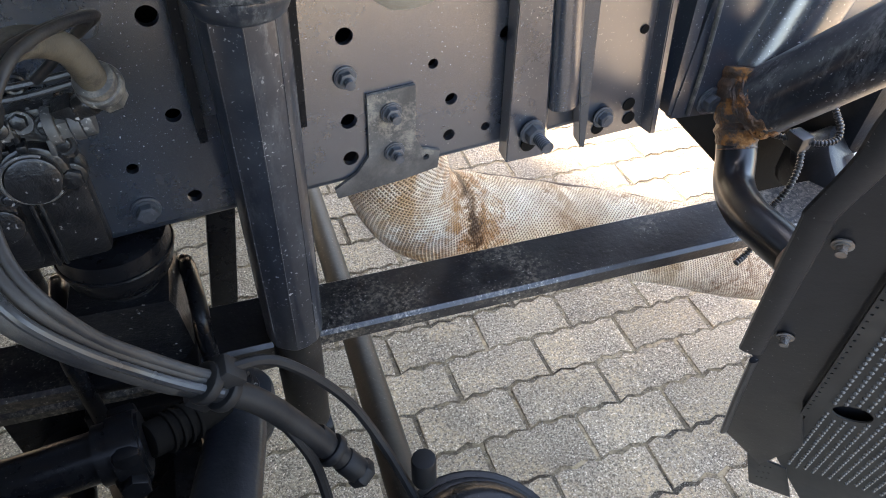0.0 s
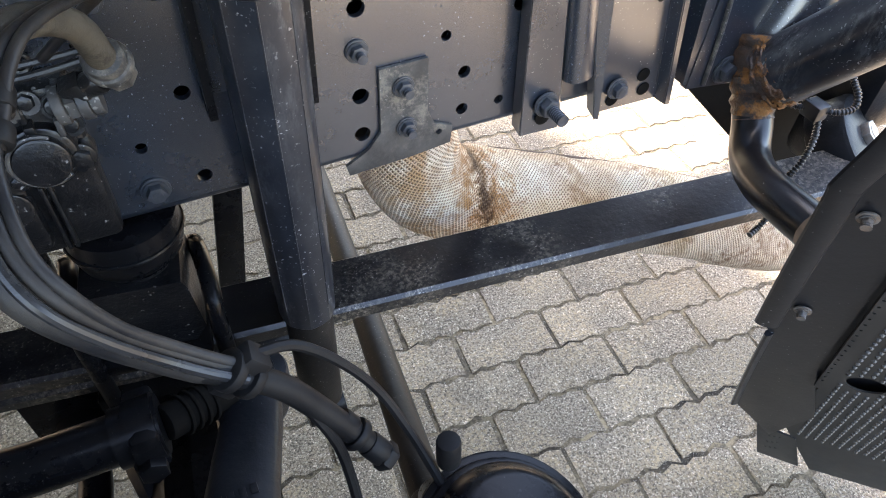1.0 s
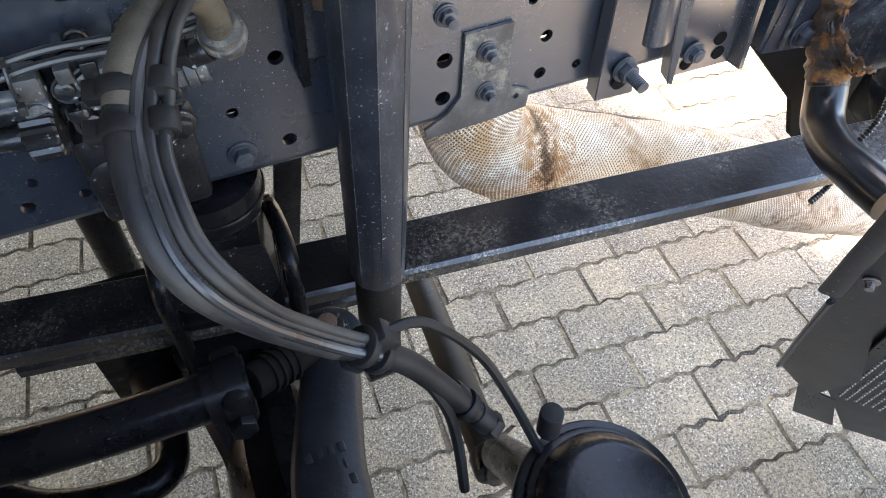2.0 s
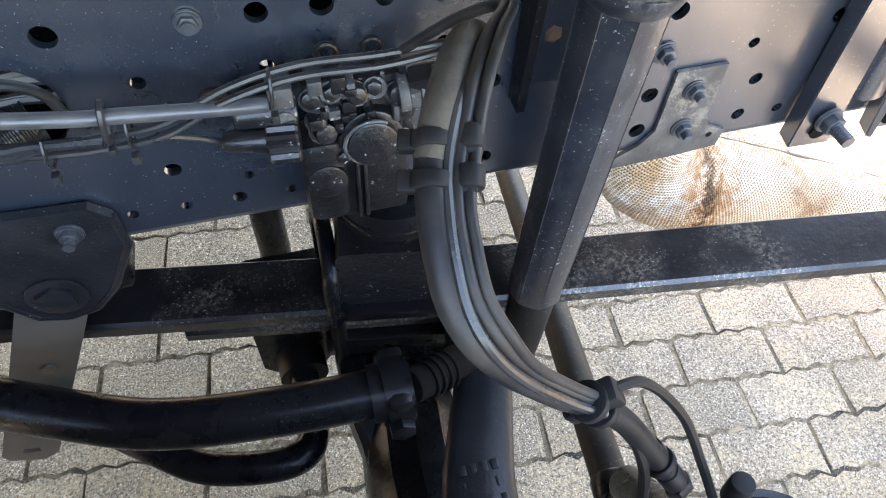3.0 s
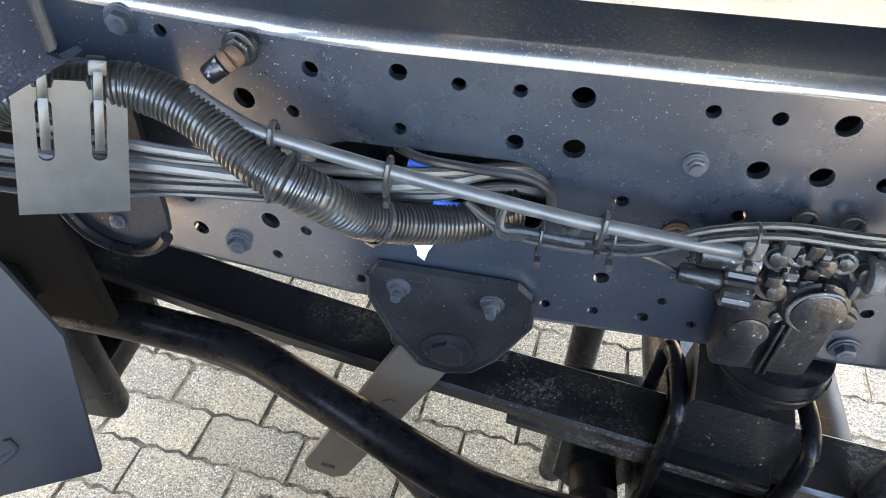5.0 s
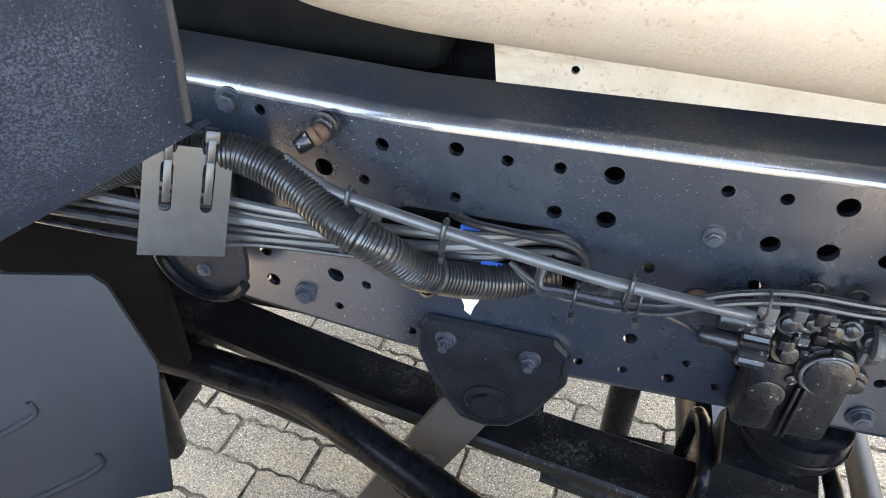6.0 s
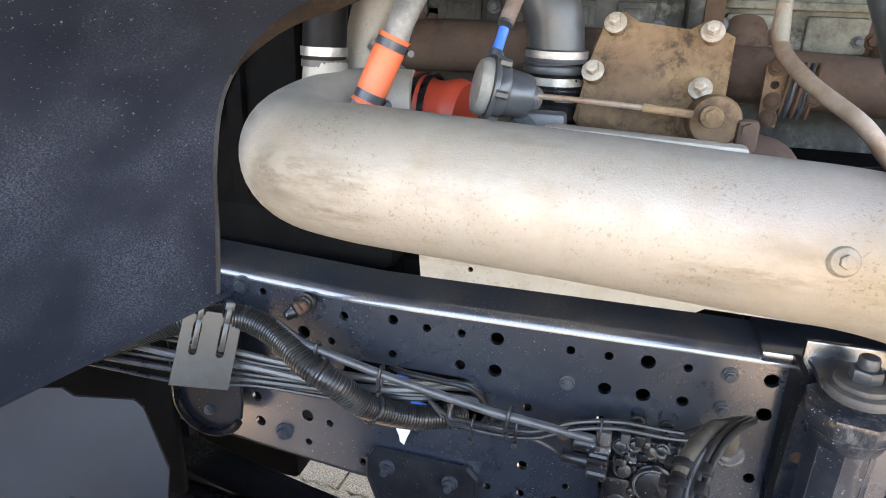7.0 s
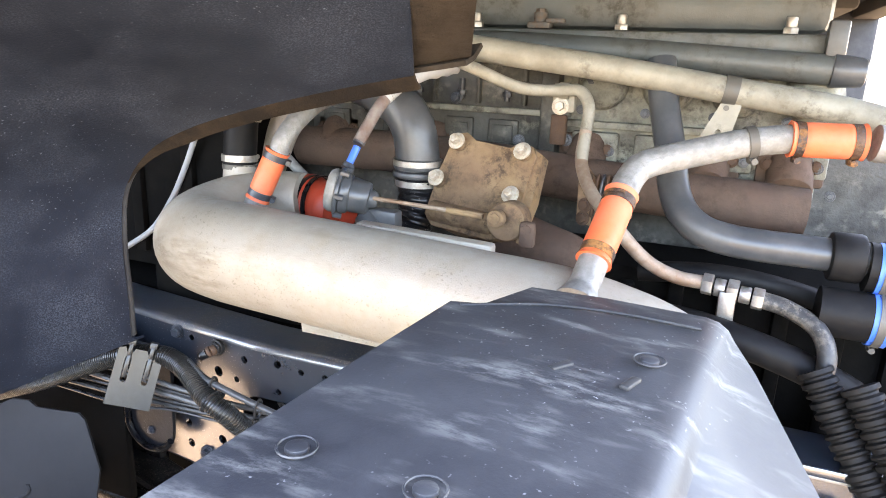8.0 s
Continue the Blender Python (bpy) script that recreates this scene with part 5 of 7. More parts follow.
# ---- lines, cables and conduit along the rail ----
def build_lines():
    p = thing("air_line", (0.0, -0.05, 0.97), "grey rigid air line clipped along the rail", "pipe")
    tube("line", [(-0.30, -0.06, 1.088), (-0.268, -0.070, 1.076), (-0.231, -0.076, 1.066), (-0.128, -0.064, 1.033), (-0.002, -0.056, 1.004), (0.047, -0.055, 0.998), (0.105, -0.050, 0.988), (0.145, -0.044, 0.98)], 0.0062, M_PIPE, p, seg=12)
    for x, y, z in ((-0.232, -0.076, 1.066), (-0.145, -0.066, 1.038), (0.03, -0.055, 1.0)):
        bm = bmesh.new()
        sweep(bm, [(x + 0.002 * math.sin(a), y + 0.010 * math.cos(a), z - 0.006 + 0.018 * math.sin(a)) for a in (radians(q) for q in range(0, 361, 30))], 0.0026, 6, 0)
        box(bm, (x - 0.0025, y - 0.013, z - 0.029), (x + 0.0025, y - 0.005, z - 0.022), 0.001)
        part("cable_tie", bm, M_CABLE, p)
    c = thing("cable_pair", (0.1, -0.05, 0.97), "pair of thin black cables running to the brake valve", "cable")
    for dz, dy in ((0, 0), (-0.008, -0.004)):
        tube("cable", [(-0.085, -0.030, 0.985), (-0.055, -0.040, 0.973 + dz), (-0.016, -0.044 + dy, 0.972 + dz), (0.025, -0.045 + dy, 0.972 + dz), (0.070, -0.048 + dy, 0.980 + dz), (0.117, -0.046 + dy, 1.002 + dz), (0.172, -0.042 + dy, 1.012 + dz), (0.238, -0.040 + dy, 1.010 + dz), (0.29, -0.042, 1.015 + dz)], 0.0031, M_CABLE, c, seg=8)
    tube("cable", [(0.06, -0.050, 0.970), (0.085, -0.042, 0.955), (0.105, -0.036, 0.940), (0.128, -0.038, 0.938)], 0.003, M_CABLE, c, seg=8)
    for i, (a, b) in enumerate((((-0.050, -0.035, 1.0), (-0.03, -0.045, 0.972)), ((-0.055, -0.030, 0.99), (-0.025, -0.044, 0.965)))):
        tube("cable", [a, ((a[0] + b[0]) / 2 - 0.012, -0.045, (a[2] + b[2]) / 2 - 0.012), b, (b[0] + 0.05, -0.046, b[2] - 0.004)], 0.004, M_CABLE, c, seg=8)
    for x, z in ((0.042, 0.978), (0.150, 0.998), (-0.018, 0.970)):
        bm = bmesh.new()
        sweep(bm, [(x + 0.001 * math.sin(a), -0.048 + 0.012 * math.cos(a), z + 0.016 * math.sin(a)) for a in (radians(k) for k in range(0, 361, 30))], 0.0015, 6, 0)
        box(bm, (x - 0.003, -0.064, z - 0.022), (x + 0.003, -0.056, z - 0.014), 0.001)
        part("cable_tie", bm, M_CABLE, c)

    k = thing("corrugated_conduit", (-0.2, -0.08, 1.0), "black corrugated cable conduit following the rail", "conduit")
    pts = [(-0.75, -0.12, 0.95), (-0.62, -0.112, 1.00), (-0.52, -0.10, 1.046), (-0.450, -0.090, 1.076), (-0.402, -0.080, 1.088), (-0.354, -0.066, 1.090), (-0.330, -0.063, 1.084), (-0.306, -0.066, 1.076), (-0.282, -0.074, 1.067), (-0.258, -0.085, 1.058), (-0.236, -0.094, 1.049), (-0.214, -0.097, 1.039), (-0.192, -0.090, 1.020), (-0.168, -0.068, 0.985), (-0.125, -0.036, 0.956), (-0.085, -0.012, 0.946), (-0.04, 0.012, 0.95)]
    line = fine(pts, 0.0011)
    bm = bmesh.new()
    sweep(bm, line, corrugated(0.0046, 0.0178, 0.0018), 20, 0)
    part("sleeve", bm, M_CONDUIT, k, angle=25)
    for p, d in (((-0.222, -0.096, 1.043), (0.85, -0.1, -0.4)), ((-0.158, -0.060, 0.976), (0.6, 0.5, -0.55))):
        bm = bmesh.new()
        m = facing(p, d)
        sweep(bm, [m @ Vector((0.0208 * math.cos(a), 0.0208 * math.sin(a), 0)) for a in (radians(q) for q in range(0, 361, 20))], 0.0024, 6, 0)
        box(bm, (0.017, -0.005, -0.004), (0.030, 0.005, 0.004), 0.001, m)
        part("strap", bm, M_CABLE, k)

    # lines through the oval opening
    for i, (o, r) in enumerate(((0.0, 0.0048), (0.010, 0.0030), (0.018, 0.0060), (0.030, 0.0034), (0.038, 0.0052), (0.047, 0.0030))):
        t = thing("wire", (-0.3, -0.03, 1.0), "thin black wire in the rail's cable opening", "cable", "wires in the rail opening")
        k = 0.006 * math.sin(2.3 * i)
        tube("core", [(-0.62, -0.075 - o * 0.3, 1.060 - o * 1.6), (-0.45, -0.075, 1.052 - o * 1.6 + k), (-0.34, -0.070 + o * 0.2, 1.035 - o * 1.2), (-0.22, -0.040 + o * 0.3, 1.010 - o + k), (-0.12, -0.012, 0.998 - o * 0.7), (-0.05, 0.02, 0.990 - o * 0.6 - k), (0.02, 0.03, 0.985 - o)], r, M_PIPE if i in (0, 2) else M_CABLE, t, seg=8)
    t = thing("wire", (-0.1, -0.02, 0.98), "black cable looping out of the rail opening", "cable", "wires in the rail opening")
    tube("core", [(-0.155, 0.01, 1.005), (-0.125, -0.014, 1.013), (-0.07, -0.018, 1.012), (-0.035, -0.016, 1.008), (-0.015, -0.012, 0.992), (-0.010, -0.006, 0.965)], 0.0045, M_CABLE, t, seg=10)
    for a, b in (((-0.142, -0.006, 0.998), (-0.122, -0.006, 0.996)), ((-0.118, -0.014, 0.962), (-0.094, -0.010, 0.958))):
        w = thing("wire_joint", a, "bright blue plastic wire sleeve", "cable sleeve")
        tube("sleeve", [a, b], 0.0058, M_BLUE, w, seg=10, sub=2)
    w = thing("tape_scrap", (-0.126, -0.018, 0.905), "torn scrap of white tape on the conduit", "tape")
    bm = bmesh.new()
    plate(bm, [(-0.136, 0.922), (-0.124, 0.926), (-0.113, 0.930), (-0.116, 0.918), (-0.121, 0.906), (-0.124, 0.896), (-0.132, 0.897), (-0.131, 0.910)], [], 0.002, Matrix.Translation((0, -0.021, 0)))
    for q in bm.verts:
        q.co.y += 0.003 * math.sin(300 * q.co.x + 200 * q.co.z)
    part("scrap", bm, M_CREAMWHITE, w)

    # plate with two straps holding the conduit
    cp = thing("cable_clamp_plate", (-0.38, -0.11, 1.01), "dark plastic clamp plate with two strap slots", "clamp plate")
    ax, az = Vector((0.0555, 0.0385, -0.0205)).normalized(), Vector((0.0095, 0.0345, 0.0955))
    az = (az - ax * az.dot(ax)).normalized()
    ay = az.cross(ax)
    m = Matrix.Translation((-0.3735, -0.0935, 1.1055)) @ Matrix((ax, ay, az)).transposed().to_4x4()
    bm = bmesh.new()
    plate(bm, [(-0.038, 0), (-0.026, 0.003), (-0.024, -0.004), (-0.012, -0.004), (-0.010, 0.002), (0.010, 0.002), (0.012, -0.004), (0.024, -0.004), (0.026, 0.0), (0.038, 0.0), (0.039, -0.104), (-0.039, -0.104)],
          [slot(-0.0235, -0.0125, -0.060, -0.012, 0.0050, 3), slot(0.0125, 0.0235, -0.060, -0.012, 0.0050, 3)], 0.004, m)
    part("plate", bm, M_CLAMP, cp)
    for x in (-0.018, 0.018):
        bm = bmesh.new()
        box(bm, (x - 0.0035, -0.006, -0.050), (x + 0.0035, -0.0045, -0.008), 0.0007, m)
        box(bm, (x - 0.0035, -0.0075, -0.010), (x + 0.0035, -0.0005, 0.012), 0.001, m)
        box(bm, (x - 0.0065, -0.007, 0.008), (x + 0.0065, 0.008, 0.020), 0.0015, m)
        part("strap", bm, M_CLAMP, cp)

    f = thing("rail_sensor_fitting", (-0.285, -0.02, 1.10), "rusty brown screwed fitting on the chassis rail", "fitting")
    bm = bmesh.new()
    cyl(bm, (-0.281, 0.002, 1.095), (-0.1, -1, 0.05), 0.0155, 0.008, 22, bevel=0.002)
    cyl(bm, (-0.281, -0.005, 1.095), (-0.1, -1, 0.05), 0.0125, 0.006, 6, bevel=0.0015)
    part("flange", bm, M_GREASE, f, "greasy black threaded collar")
    bm = bmesh.new()
    cyl(bm, (-0.281, -0.010, 1.095), (-0.35, -0.9, -0.25), 0.0095, 0.010, 14, bevel=0.002)
    cyl(bm, (-0.284, -0.017, 1.094), (-0.7, -0.5, -0.4), 0.0105, 0.008, 12, bevel=0.003)
    part("stem", bm, M_RUSTBOLT, f, "rusty brown elbow")
    bm = bmesh.new()
    cyl(bm, (-0.290, -0.021, 1.090), (-0.8, -0.45, -0.55), 0.0095, 0.017, 14, 0.0082, bevel=0.002)
    part("cap", bm, M_GREASE, f, "black cap")


build_lines()


# ---- exhaust wrap ----
def build_exhaust():
    e = thing("exhaust_pipe", (0.9, 0.1, 0.35), "exhaust pipe wrapped in embossed silver foil, brown with heat stains", "exhaust pipe")
    pts = [(0.628, 0.150, 0.80), (0.630, 0.142, 0.735), (0.636, 0.135, 0.685), (0.655, 0.129, 0.630), (0.700, 0.124, 0.583), (0.78, 0.118, 0.547), (0.93, 0.098, 0.495), (1.08, 0.065, 0.447), (1.22, 0.030, 0.395), (1.36, 0.0, 0.335), (1.55, -0.02, 0.26)]

    def rad(f, s):
        base = 0.074 + 0.006 * min(1, s / 0.2)
        return base * (1 + 0.018 * math.sin(s * 61) * math.sin(s * 17) + 0.012 * math.sin(s * 23))
    tube("foil_wrap", pts, rad, M_WRAP, e, seg=48, sub=12, flat=(1.0, 0.95), uv=True)
    bm = bmesh.new()
    up = Vector((0.15, 0.45, 0.85)).normalized()
    sweep(bm, [Vector(p) + up * 0.0775 for p in pts[5:]], 0.006, 8, 8, flat=(1.6, 0.5))
    part("seam", bm, M_MANIFOLD, e, "brown folded seam")


build_exhaust()


# ---- mudguard support and rear mudguard ----
def build_guard_support():
    s = thing("mudguard_support", (0.95, -0.2, 0.75), "dark tube support, rusty where it is welded to its arm", "support tube")
    bent = [(1.075, -0.045, 0.850), (1.067, -0.056, 0.820), (1.055, -0.094, 0.760), (1.028, -0.130, 0.736), (0.998, -0.179, 0.741), (0.978, -0.229, 0.754), (0.968, -0.285, 0.762)]
    tube("bent_tube", bent, 0.027, M_GUARD, s, seg=22, sub=10)
    bm = bmesh.new()
    sweep(bm, [Vector((1.075, -0.040, 0.860)), Vector(bent[1]), Vector((1.060, -0.078, 0.785)), Vector((1.056, -0.092, 0.764))], lambda f, q: 0.0275 + 0.007 * (1 - f) + 0.0025 * math.sin(q * 310) * math.sin(q * 97), 22, 12)
    part("rusty_weld", bm, M_RUSTPAINT, s, "flaking rust at the weld")
    a, b = Vector((1.069, -0.075, 0.814)), Vector((1.135, -0.235, 1.028))
    d = (b - a).normalized()
    tube("arm", [a + d * 0.022, a.lerp(b, 0.5), b + d * 0.25], 0.046, M_SHOCK, s, seg=30, sub=3)
    bm = bmesh.new()
    sweep(bm, [a + d * 0.008, a + d * 0.020, a + d * 0.034], lambda f, q: 0.0475 - 0.004 * abs(f - 0.5), 44, 5)
    rnd = random.Random(3)
    for q in bm.verts:
        q.co += Vector((rnd.uniform(-1, 1), rnd.uniform(-1, 1), rnd.uniform(-1, 1))) * 0.0022
    part("weld_bead", bm, M_RUSTPAINT, s, "flaking rusty weld bead")
    post = thing("cab_mount_post", (1.13, -0.02, 0.79), "thick dark blue-grey post above the mudguard support", "post")
    tube("post", [(1.105, -0.028, 0.815), (1.135, -0.030, 0.90), (1.165, -0.031, 1.0), (1.18, -0.032, 1.06)], 0.058, M_RAIL, post, seg=30, sub=4)
    k = thing("axle_casting", (1.4, -0.05, 0.55), "grey dusty casting with a big bolt beyond the support", "casting")
    bm = bmesh.new()
    box(bm, (1.32, -0.09, 0.55), (1.42, 0.02, 0.66), 0.03)
    cyl(bm, (1.330, -0.055, 0.60), (0.3, -0.5, 0.6), 0.075, 0.07, 26, bevel=0.012)
    box(bm, (1.36, -0.08, 0.62), (1.52, 0.06, 0.84), 0.03)
    part("body", bm, M_CAST, k)
    piece("bolt", bolt_mesh("bolt", M_ZINC, 0.020, 0.016, 0.030), k, facing((1.352, -0.092, 0.648), (0.3, -0.5, 0.6), 10))
    w = thing("sensor_cable", (1.16, -0.10, 0.74), "thin ribbed black cable clipped beside the support tube", "cable")
    for pts in ([(1.10, -0.045, 0.742), (1.149, -0.056, 0.746), (1.150, -0.080, 0.753), (1.166, -0.101, 0.756), (1.185, -0.124, 0.759), (1.208, -0.131, 0.764), (1.219, -0.122, 0.777), (1.229, -0.098, 0.789), (1.240, -0.078, 0.810), (1.25, -0.06, 0.86)],
                [(1.172, -0.106, 0.757), (1.170, -0.112, 0.748), (1.164, -0.125, 0.719), (1.147, -0.134, 0.689), (1.124, -0.137, 0.660), (1.115, -0.145, 0.606), (1.106, -0.146, 0.586), (1.085, -0.150, 0.578)]):
        bm = bmesh.new()
        sweep(bm, fine(pts, 0.0013), corrugated(0.0050, 0.0044, 0.0016), 10, 0)
        part("sleeve", bm, M_CLAMP, w)
    bm = bmesh.new()
    box(bm, (1.155, -0.118, 0.744), (1.180, -0.088, 0.768), 0.003)
    part("clip", bm, M_CABLE, w)
    g = thing("rear_mudguard_plate", (0.98, -0.3, 0.2), "dark steel mudguard plate with weathered bolts and a dimpled shield", "mudguard")
    o = Vector((0.902, -0.353, 0.869))
    nrm = Vector((-0.72, -0.62, -0.31)).normalized()
    az = (Vector((0, 0, 1)) - nrm * nrm.z).normalized()
    ax = az.cross(nrm)
    ax = -ax if ax.y > 0 else ax
    ay = -nrm
    m = Matrix.Translation(o) @ Matrix((ax, ay, az)).transposed().to_4x4()
    inv = m.inverted()

    def flat(*pts):
        out = []
        for p in pts:
            q = inv @ Vector(p)
            out.append((q.x, q.z))
        return out
    ol = flat((0.869, -0.325, 0.889), (0.914, -0.306, 0.745), (0.960, -0.288, 0.602), (0.982, -0.300, 0.573), (1.085, -0.270, 0.274), (1.17, -0.32, 0.17), (1.15, -0.36, 0.33), (1.062, -0.352, 0.495), (0.994, -0.373, 0.696), (0.941, -0.385, 0.844), (0.890, -0.391, 0.972), (0.858, -0.394, 1.053), (0.825, -0.371, 1.084), (0.836, -0.358, 1.034), (0.848, -0.350, 0.987), (0.856, -0.339, 0.947), (0.862, -0.328, 0.912))
    bm = bmesh.new()
    plate(bm, ol, [], 0.005, m)
    part("plate", bm, M_GUARD, g)
    bm = bmesh.new()
    edge = [Vector(p) for p in ((0.825, -0.371, 1.084), (0.836, -0.358, 1.034), (0.848, -0.350, 0.987), (0.862, -0.328, 0.912), (0.869, -0.325, 0.889), (0.914, -0.306, 0.745), (0.960, -0.288, 0.602))]
    inward = (ax * 0.55 - az * 0.15).normalized() if ax.y < 0 else ax
    sweep(bm, [p + inward * 0.011 + nrm * 0.003 for p in edge], 0.015, 12, 6, flat=(1.0, 0.35), up=nrm)
    sweep(bm, [Vector(p) for p in ((0.982, -0.300, 0.573), (1.03, -0.285, 0.43), (1.085, -0.270, 0.274))], 0.008, 10, 6, flat=(1.0, 0.6))
    part("rolled_edge", bm, M_GUARD, g)
    for p in (Vector((0.902, -0.353, 0.869)), Vector((0.967, -0.325, 0.661))):
        piece("bolt", B_WEATHER, g, facing(p + nrm * 0.001, nrm, 10))
    # perforated strip and shield beside it
    u = flat((0.941, -0.385, 0.844), (1.062, -0.352, 0.495))
    v0, v1 = Vector(u[0]), Vector(u[1])
    d = (v1 - v0).normalized()
    s = Vector((-d.y, d.x))
    s = -s if s.dot(Vector(flat((0.869, -0.325, 0.889))[0]) - v0) > 0 else s
    a0 = v0 - d * 0.35
    L = (v1 - a0).length + 0.02
    q = [a0 + s * 0.003, a0 + d * L + s * 0.003, a0 + d * (L + 0.01) + s * 0.022, a0 + s * 0.028]
    bm = bmesh.new()
    plate(bm, [tuple(p) for p in q], [circle(*(a0 + d * (0.02 + 0.0165 * k) + s * 0.0075), 0.0022, 6) for k in range(int((L - 0.03) / 0.0165))], 0.005, m @ Matrix.Translation((0, -0.012, 0)))
    part("perforated_strip", bm, M_PERF, g, "dark edge strip with small holes")
    q = [a0 + s * 0.030, a0 + d * (L + 0.06) + s * 0.020, a0 + d * (L + 0.26) + s * 0.005, a0 + d * (L + 0.50) + s * 0.10, a0 + d * (L + 0.45) + s * 0.50, a0 + s * 0.50]
    big = Vector(flat((1.112, -0.403, 0.482))[0])
    bm = bmesh.new()
    plate(bm, [tuple(p) for p in q], [circle(*big, 0.026, 20)], 0.003, m @ Matrix.Translation((0, 0.012, 0)))
    shield = part("dimpled_shield", bm, M_PERF, g, "black sheet embossed with rows of dimples")
    bm = bmesh.new()
    for i in range(48):
        for k in range(14):
            c = a0 + d * (0.36 + 0.0145 * i + 0.007 * (k % 2)) + s * (0.040 + 0.0135 * k)
            if (c - big).length > 0.032:
                cyl(bm, m @ Vector((c.x, 0.0125, c.y)), nrm, 0.0042, 0.0036, 7, r2=0.0016)
    part("dimples", bm, M_DIMPLE, shield)["kind"] = "stuff"
    bm = bmesh.new()
    plate(bm, [tuple(p) for p in (a0 - s * 0.03, a0 + d * (L + 0.04) - s * 0.03, a0 + d * (L + 0.26) + s * 0.005, a0 + d * (L + 0.50) + s * 0.10, a0 + d * (L + 0.45) + s * 0.50, a0 + s * 0.50)], [], 0.004, m @ Matrix.Translation((0, 0.030, 0)))
    part("backing_sheet", bm, M_GUARD, g)
    bm = bmesh.new()
    lo = flat((1.156, -0.300, 0.173), (1.204, -0.353, 0.168), (1.29, -0.36, -0.01 + 0.03), (1.25, -0.29, 0.02))
    plate(bm, lo, [circle(*flat((1.19 + 0.012 * i, -0.318 - 0.010 * k, 0.135 - 0.035 * i + 0.004 * k))[0], 0.0026, 6) for i in range(3) for k in range(3)], 0.004, m @ Matrix.Translation((0, 0.010, 0)))
    part("lower_tab", bm, M_PERF, g)


build_guard_support()


# ---- fender, flap, cover ----
def loft(rows, thickness, name, material, parent, label=""):
    bm = bmesh.new()
    vr = [[bm.verts.new(p) for p in r] for r in rows]
    for a, b in zip(vr, vr[1:]):
        for k in range(len(a) - 1):
            bm.faces.new((a[k], a[k + 1], b[k + 1], b[k]))
    bmesh.ops.recalc_face_normals(bm, faces=bm.faces[:])
    bmesh.ops.solidify(bm, geom=bm.faces[:], thickness=thickness)
    return part(name, bm, material, parent, label, 40)


